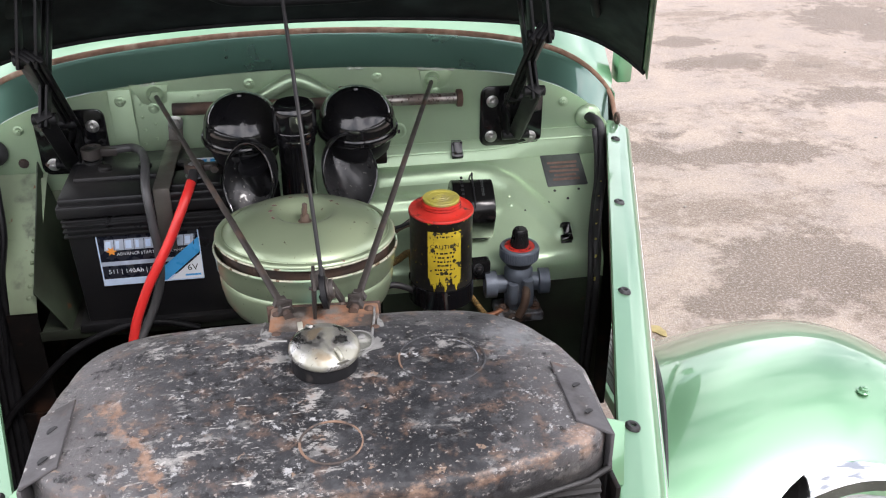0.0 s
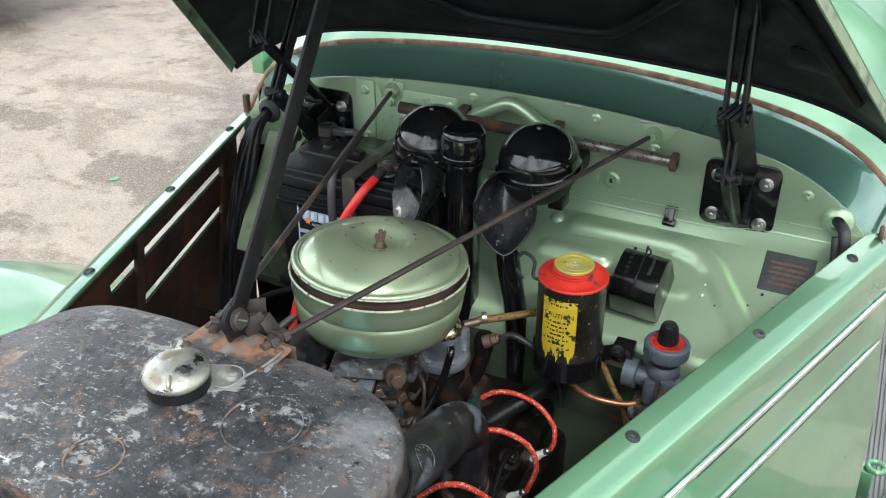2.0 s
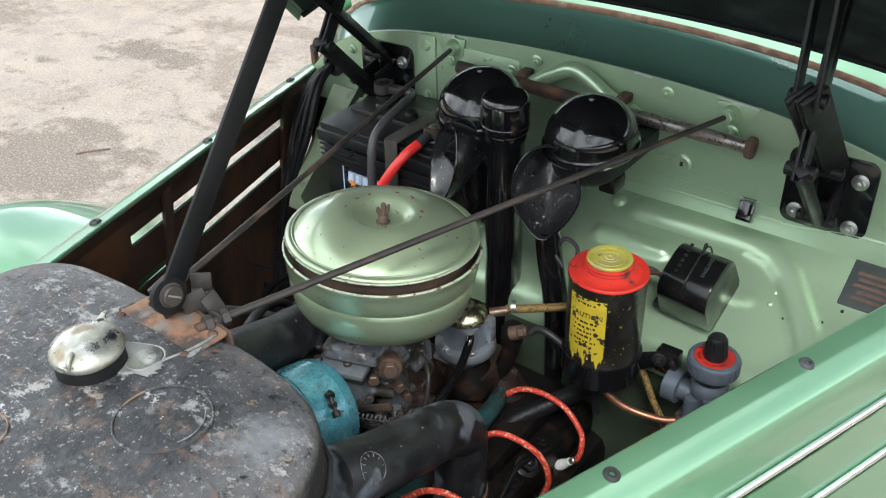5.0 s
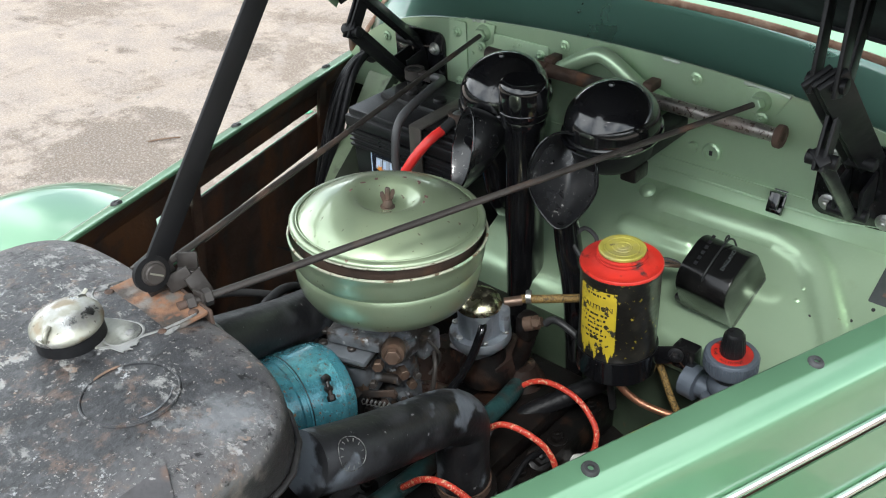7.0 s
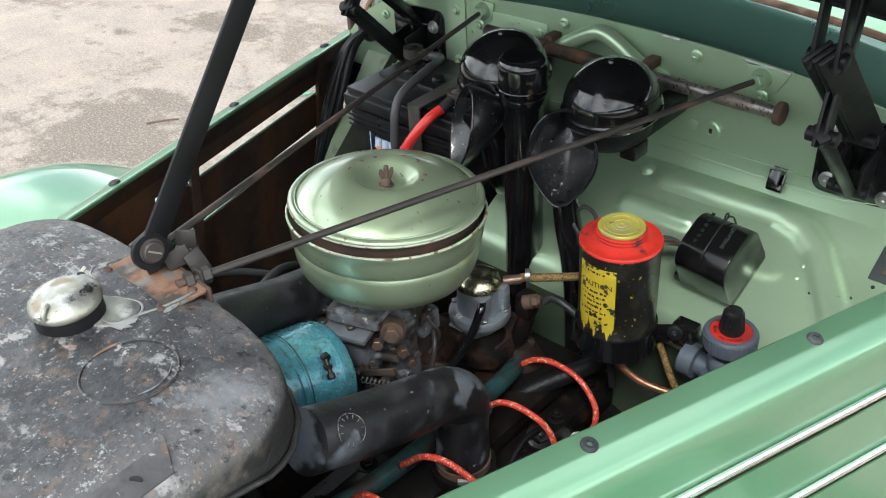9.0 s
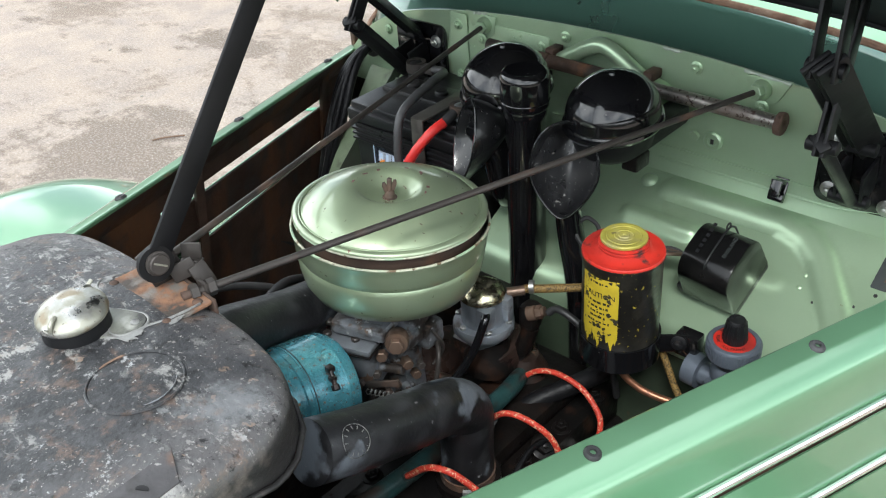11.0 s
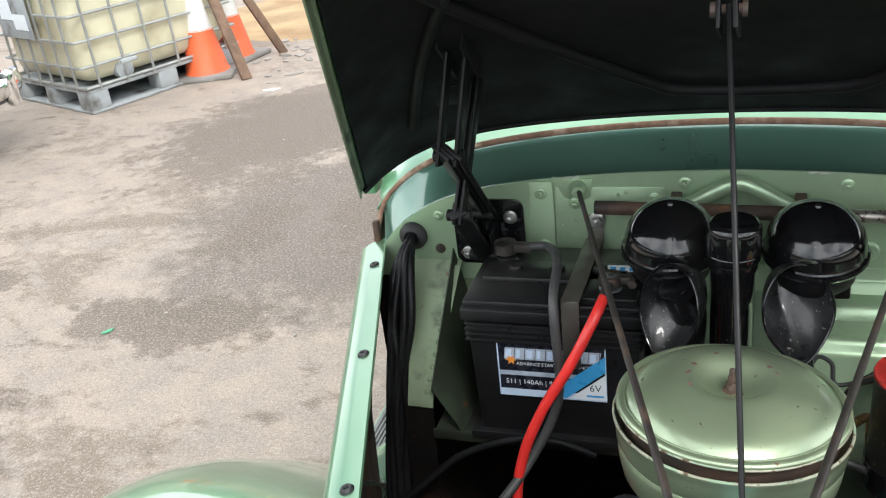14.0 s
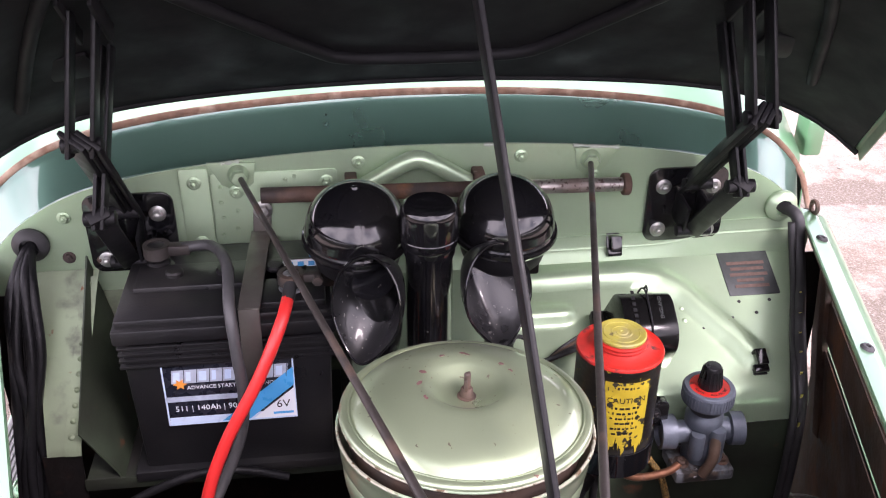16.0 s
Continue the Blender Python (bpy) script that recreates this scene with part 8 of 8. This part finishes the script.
M["paint_black_car"] = mat("deep_black_car_paint", (0.012, 0.010, 0.016), 0.12, 0.0, 0.2, 3, 0, coat=1.0)
M["leaf"] = mat("fallen_leaf", (0.30, 0.24, 0.10), 0.7, 0.0, 0.2, 60, 0)
M["green_bit"] = mat("green_plastic_scrap", (0.10, 0.34, 0.20), 0.5, 0.0, 0.2, 60, 0)

IB = local((-3.94, 3.55, 0), 156.5)


def ib(x, y, z):
    return IB @ Matrix.Translation((x, -y, z))


ibc = thing("ibc_tank", (-3.94, 3.55, 0), "dirty white plastic bulk tank in a steel cage", "bulk tank")
part("tank", moved(rbox(0.95, 1.14, 0.95, 0.09, 4), ib(0.5, 0.6, 0.66)), "ibc_plastic", ibc, "grubby translucent plastic tank")
plt = [moved(rbox(1.0, 1.2, 0.025, 0.006), ib(0.5, 0.6, 0.145)), moved(rbox(1.0, 1.2, 0.02, 0.006), ib(0.5, 0.6, 0.012))]
pal = part("pallet", merge(*plt), "pallet_grey", ibc, "dirty grey pallet")
for x in (0.075, 0.5, 0.925):
    for y in (0.075, 0.6, 1.125):
        part("block", moved(rbox(0.15, 0.15, 0.13, 0.015), ib(x, y, 0.082)), "pallet_grey", pal)
cage = part("cage", tube([ib(0.0, 0.0, 0.17).translation, ib(1.0, 0.0, 0.17).translation, ib(1.0, 1.2, 0.17).translation, ib(0.0, 1.2, 0.17).translation, ib(0.0, 0.0, 0.17).translation], 0.011, 8, 1, False), "galvanised", ibc, "galvanised tube cage")
for z in (0.30, 0.46, 0.62, 0.78, 0.94, 1.12):
    part("cage_rail", tube([ib(a, b, z).translation for a, b in ((0, 0), (1.0, 0), (1.0, 1.2), (0, 1.2), (0, 0))], 0.010, 8, 1, False), "galvanised", cage)
for k in range(6):
    for a, b in ((0.1 + 0.16 * k, -0.004), (0.1 + 0.16 * k, 1.204), (-0.004, 0.1 + 0.2 * k), (1.004, 0.1 + 0.2 * k)):
        part("cage_post", tube([ib(a, b, 0.15).translation, ib(a, b, 1.12).translation], 0.009, 8, 1, False), "galvanised", cage)
il = part("label_panel", moved(rbox(0.42, 0.008, 0.32, 0.002), ib(0.66, -0.018, 0.62)), "pallet_grey", ibc, "grey label panel with white papers")
part("paper", moved(rbox(0.16, 0.004, 0.14, 0), ib(0.74, -0.026, 0.65)), "paper_white", il)
part("paper", moved(rbox(0.17, 0.004, 0.10, 0), ib(0.57, -0.026, 0.57)), "paper_white", il)
part("outlet_valve", merge(moved(lathe([(0.06, 0), (0.06, 0.06), (0.04, 0.08), (0.04, 0.11)], 20), ib(0.0, 0.30, 0.22) @ pose(0, 0, 0, 0, 90)), moved(rbox(0.03, 0.12, 0.03, 0.008), ib(-0.07, 0.30, 0.29))), "pallet_grey", ibc)


def traffic_cone(p, ang, h=0.72):
    c = thing("traffic_cone", p, "faded orange traffic cone with a dirty white sleeve", "traffic cone", "traffic cones")
    m = local(p, ang)
    part("base", moved(rbox(0.40, 0.40, 0.035, 0.012), m @ Matrix.Translation((0, 0, 0.018))), "rubble", c)
    part("body", moved(lathe([(0.165, 0.03), (0.150, 0.05), (0.094, 0.33), (0.086, 0.335), (0.052, 0.56), (0.056, 0.56), (0.026, h), (0, h)], 32), m), "cone_orange", c, "faded orange cone")
    part("sleeve", moved(lathe([(0.0975, 0.325), (0.0915, 0.33), (0.0575, 0.555), (0.054, 0.56)], 32), m), "cone_white", c, "dirty white reflective sleeve")
    return c


traffic_cone((-3.60, 4.42, 0), 20)
traffic_cone((-3.62, 4.84, 0), -10, 0.78)
traffic_cone((-4.05, 5.05, 0), 5)
trestle = thing("barrier", (-3.5, 4.5, 0), "weathered wooden barrier trestle with a faded red plank", "barrier")
part("leg", bar((-3.22, 4.28, 0.0), (-3.62, 4.60, 0.80), 0.07, 0.028, (0.5, 0.8, 0)), "wood", trestle)
part("leg", bar((-3.26, 4.95, 0.0), (-3.52, 4.66, 0.85), 0.06, 0.028, (0.5, 0.8, 0)), "wood", trestle)
part("leg", bar((-3.86, 4.62, 0.0), (-3.72, 4.64, 0.80), 0.06, 0.03, (0.8, 0.5, 0)), "wood", trestle)
part("plank", bar((-3.90, 4.42, 0.63), (-3.30, 4.72, 0.86), 0.11, 0.025, (0, 0, 1)), "plank_red", trestle, "faded red barrier plank")


def mound(cx, cy, rx, ry, h, seed, n=26):
    v, f = [(cx, cy, h)], []
    for j in range(1, 9):
        for i in range(n):
            a = 2 * math.pi * i / n
            k = j / 8
            w = 1 + 0.22 * noise.noise(Vector((math.cos(a) * 1.6 + seed, math.sin(a) * 1.6, seed)))
            x, y = cx + rx * k * w * math.cos(a), cy + ry * k * w * math.sin(a)
            z = h * (1 - k ** 1.5) + 0.02 * (1 - k) * noise.noise(Vector((x * 5, y * 5, seed))) + (0.004 if j < 8 else -0.01)
            v.append((x, y, z))
    for i in range(n):
        f.append((0, 1 + i, 1 + (i + 1) % n))
    for j in range(7):
        for i in range(n):
            a, b = 1 + j * n + i, 1 + j * n + (i + 1) % n
            f.append((a, a + n, b + n, b))
    return np.array(v), f


tagged(new("soil_heap", mesh_of("soil_heap", mound(-3.55, 6.5, 1.25, 1.15, 0.05, 2.0), "soil")), "low spread of orange sandy soil on the yard", "soil", "", "stuff")
tagged(new("rubble_heap", mesh_of("rubble_heap", mound(-4.2, 9.2, 3.4, 1.9, 0.12, 5.0), "rubble")), "grey rubble and dust at the yard's edge", "rubble", "", "stuff")
for p, sz, a in (((-3.75, 7.75, 0.20), (0.45, 0.35, 0.30), 20), ((-4.35, 8.1, 0.18), (0.5, 0.3, 0.26), -15), ((-3.1, 8.3, 0.16), (0.3, 0.25, 0.22), 40)):
    single("stone_block", moved(rbox(*sz, 0.04, 2), local(p, a)), "stone", "rough pale stone block lying on rubble", "stone block", "stone blocks")
random.seed(11)
chips = []
for k in range(46):
    x, y = -3.15 + random.uniform(-0.45, 0.3), 4.75 + random.uniform(-0.5, 0.7)
    s = random.uniform(0.012, 0.05)
    chips.append(moved(prism([(s * math.cos(a) * random.uniform(0.6, 1.2), s * 0.6 * math.sin(a)) for a in np.linspace(0, 6.28, 6, endpoint=False)], 0.008, 0), local((x, y, 0.002), random.uniform(0, 360))))
tagged(new("debris_chips", mesh_of("debris_chips", merge(*chips), "stone")), "pale broken chips scattered round the cones", "debris", "", "stuff")
pebbles = []
for k in range(260):
    x, y = random.uniform(-5.0, 3.5), random.uniform(-0.5, 6)
    s = random.uniform(0.004, 0.012)
    pebbles.append(moved(rbox(s * 1.4, s, s * 0.7, s * 0.2, 1), local((x, y, s * 0.3), random.uniform(0, 360))))
tagged(new("loose_gravel", mesh_of("loose_gravel", merge(*pebbles), "stone")), "loose pale gravel bits on the asphalt", "gravel", "", "stuff")


def scrap(name, p, size, ang, material, label, category):
    poly = [(size * math.cos(a) * (1 + 0.25 * math.sin(3 * a)), 0.5 * size * math.sin(a) * (1 + 0.2 * math.cos(5 * a))) for a in np.linspace(0, 6.28, 14, endpoint=False)]
    single(name, moved(prism(poly, 0.004, 0.001), local((p[0], p[1], 0.001), ang)), material, label, category)


scrap("paper_scrap", (-2.9, 4.01), 0.055, 20, "paper_white", "white paper scrap on the asphalt", "scrap")
scrap("plastic_scrap", (-2.095, 1.122), 0.022, 60, "green_bit", "small green plastic scrap on the asphalt", "scrap")
scrap("dry_leaf", (0.99, 0.726), 0.035, 120, "leaf", "curled yellow leaf on the asphalt", "leaf")
scrap("dry_leaf", (1.107, 1.526), 0.03, 15, "leaf", "small brown leaf on the asphalt", "leaf")
single("twig", tube([(-2.40, 0.58, 0.004), (-2.37, 0.62, 0.008), (-2.33, 0.68, 0.004)], 0.003, 6, 4), "wood", "thin brown twig on the asphalt", "twig")

# the black car in the yard: its front corner, a wheel and the bumper
BC = local((-3.978, 1.799, 0), 87)


def bc(x, y, z):
    return tuple((BC @ Vector((x, y, z))))


black = thing("black_car", (-3.978, 1.799, 0), "gloss black vintage car with a chrome bumper, parked in the yard", "car")
P = []
for y, zt, zb, xo in ((0.02, 0.55, 0.36, 0.22), (0.08, 0.66, 0.30, 0.18), (0.22, 0.80, 0.28, 0.14), (0.56, 0.88, 0.34, 0.11), (0.78, 0.91, 0.58, 0.10), (1.07, 0.92, 0.66, 0.10), (1.36, 0.91, 0.58, 0.10), (1.56, 0.88, 0.34, 0.11), (2.3, 0.88, 0.28, 0.12), (3.4, 0.9, 0.28, 0.12)):
    row = []
    for k in np.linspace(0, 1, 13):
        a = k * math.pi / 2
        row.append(bc(xo + 0.30 * (1 - math.sin(a)), y, zb + (zt - zb) * math.cos(a) ** 0.7 if k < 1 else zb))
    P.append(row)
part("wing", sheet(P, 0.004), "paint_black_car", black, "gloss black rounded wing")
P = [[bc(x, 0.02 + 0.30 * (1 - math.sin(k * 1.57)) + 0.06 * ((x - 0.75) / 0.75) ** 2, 0.30 + 0.55 * math.cos(k * 1.57) ** 0.8 if k < 1 else 0.30) for k in np.linspace(0, 1, 9)] for x in np.linspace(0.22, 1.12, 13)]
part("nose", sheet(P, 0.004), "paint_black_car", black)
part("deck", moved(rbox(1.0, 3.2, 0.25, 0.1, 3), BC @ Matrix.Translation((0.67, 1.9, 0.80))), "paint_black_car", black)
part("underside", moved(rbox(0.70, 3.2, 0.2, 0.03), BC @ Matrix.Translation((0.67, 1.85, 0.40))), "satin_black", black)
bp = [bc(0.112, 0.13, 0.42), bc(0.125, 0.03, 0.42), bc(0.19, -0.06, 0.42), bc(0.45, -0.13, 0.42), bc(0.87, -0.13, 0.42), bc(1.13, -0.06, 0.42), bc(1.21, 0.05, 0.42)]
bumper = part("bumper", sweep(spline(bp, 8), [(0.010, -0.055), (0.022, -0.03), (0.026, 0.0), (0.022, 0.03), (0.010, 0.055), (-0.004, 0.05), (-0.006, 0.0), (-0.004, -0.05)]), "chrome_clean", black, "curved chrome bumper")
for x in (0.34, 0.98):
    part("overrider", moved(rbox(0.06, 0.08, 0.20, 0.025, 3), BC @ Matrix.Translation((x, -0.16, 0.42))), "chrome_clean", bumper)
wm = along(bc(0.27, 1.07, 0.33), bc(0.03, 1.07, 0.33))
bw = part("wheel", moved(lathe([(0.0, -0.02), (0.19, -0.02), (0.20, 0.05), (0.19, 0.075), (0.14, 0.06), (0.0, 0.06)], 36), wm), "paint_black_car", black)
part("tyre", moved(ring_lathe([(0.19, -0.09), (0.26, -0.10), (0.31, -0.085), (0.33, -0.05), (0.332, 0.0), (0.33, 0.05), (0.31, 0.085), (0.26, 0.10), (0.195, 0.09)], 44), wm), "rubber", bw, "black tyre")
part("hubcap", moved(lathe([(0.135, 0.06), (0.13, 0.085), (0.10, 0.105), (0.05, 0.115), (0, 0.117)], 36), wm), "chrome_clean", bw, "domed chrome hubcap")
wm2 = along(bc(1.05, 1.07, 0.33), bc(1.3, 1.07, 0.33))
part("tyre", moved(lathe([(0.0, -0.09), (0.26, -0.10), (0.31, -0.085), (0.332, 0.0), (0.31, 0.085), (0.0, 0.09)], 36), wm2), "rubber", black)
for x in (0.30, 1.04):
    part("lamp", moved(lathe([(0.05, -0.02), (0.05, 0.02), (0.03, 0.035), (0, 0.04)], 20), along(bc(x, 0.02, 0.62), bc(x, -0.2, 0.62))), "red_enamel", black, "red lamp")

# studs, screws and webs of the carburettor castings
for x, y, z in ((-0.044, -0.476, 0.8785), (-0.030, -0.492, 0.8785), (0.002, -0.480, 0.8785), (-0.010, -0.432, 0.8785), (-0.040, -0.440, 0.8785)):
    part("cover_screw", moved(lathe([(0.0048, 0), (0.0048, 0.003), (0.0036, 0.0042), (0, 0.0042)], 14), Matrix.Translation((x, y, z))), "stay_steel", carb)
part("bowl_step", moved(rbox(0.036, 0.040, 0.020, 0.006), Matrix.Translation((-0.008, -0.456, 0.817)) @ pose(0, 0, 0, 0, 0, 18)), "carb_grey", carb)
part("drain_plug", moved(hexagon(0.0075, 0.010), Matrix.Translation((-0.010, -0.462, 0.789))), "brass", carb)
part("idle_screw", tube([(0.026, -0.462, 0.806), (0.048, -0.474, 0.812)], 0.0032, 10, 1, False), "zinc", carb)
part("throttle_rod", tube([(-0.048, -0.470, 0.784), (0.055, -0.440, 0.786)], 0.0032, 10, 1, False), "stay_steel", carb)
part("throttle_lever", bar((0.050, -0.442, 0.786), (0.060, -0.452, 0.818), 0.012, 0.003, (0, 1, 0)), "stay_steel", carb)
for x, y, z, nx, ny in ((0.030, -0.478, 0.846, 0.5, -0.8), (0.018, -0.492, 0.836, 0.4, -0.9), (-0.004, -0.500, 0.848, 0.2, -1), (0.040, -0.462, 0.826, 0.8, -0.5), (0.046, -0.452, 0.812, 0.8, -0.5), (0.034, -0.470, 0.816, 0.6, -0.7), (0.020, -0.480, 0.806, 0.4, -0.9), (0.052, -0.436, 0.842, 0.9, -0.4)):
    part("small_nut", moved(hexagon(0.0046, 0.007), facing((x, y, z), (nx, ny, 0.1))), "stay_steel", carb)
part("return_spring", tube([(0.020 + 0.0009 * k, -0.490 + 0.0004 * k + 0.0034 * math.cos(k * 1.25), 0.822 + 0.0034 * math.sin(k * 1.25)) for k in range(36)], 0.0007, 6, 1, False), "zinc", carb, "bright coil return spring")
part("pump_lever", bar((0.014, -0.486, 0.826), (0.050, -0.468, 0.834), 0.009, 0.0025, (0, 0, 1)), "stay_steel", carb)
part("vent_pipe", tube([(0.046, -0.40, 0.846), (0.058, -0.412, 0.838), (0.060, -0.422, 0.810), (0.052, -0.426, 0.780), (0.046, -0.41, 0.755)], 0.0028, 10, 8), "stay_steel", carb)
part("lower_nut", moved(hexagon(0.009, 0.009), facing((0.044, -0.448, 0.772), (0.7, -0.6, 0.3))), "stay_steel", carb)
single("earth_cable", tube([(-0.165, -0.178, 0.742), (-0.215, -0.177, 0.757), (-0.27, -0.179, 0.757), (-0.345, -0.186, 0.728), (-0.402, -0.198, 0.680), (-0.455, -0.208, 0.625), (-0.478, -0.22, 0.54), (-0.48, -0.24, 0.40)], 0.0052, 10, 8), "loom_black", "black battery cable drooping past the battery tray", "cable")
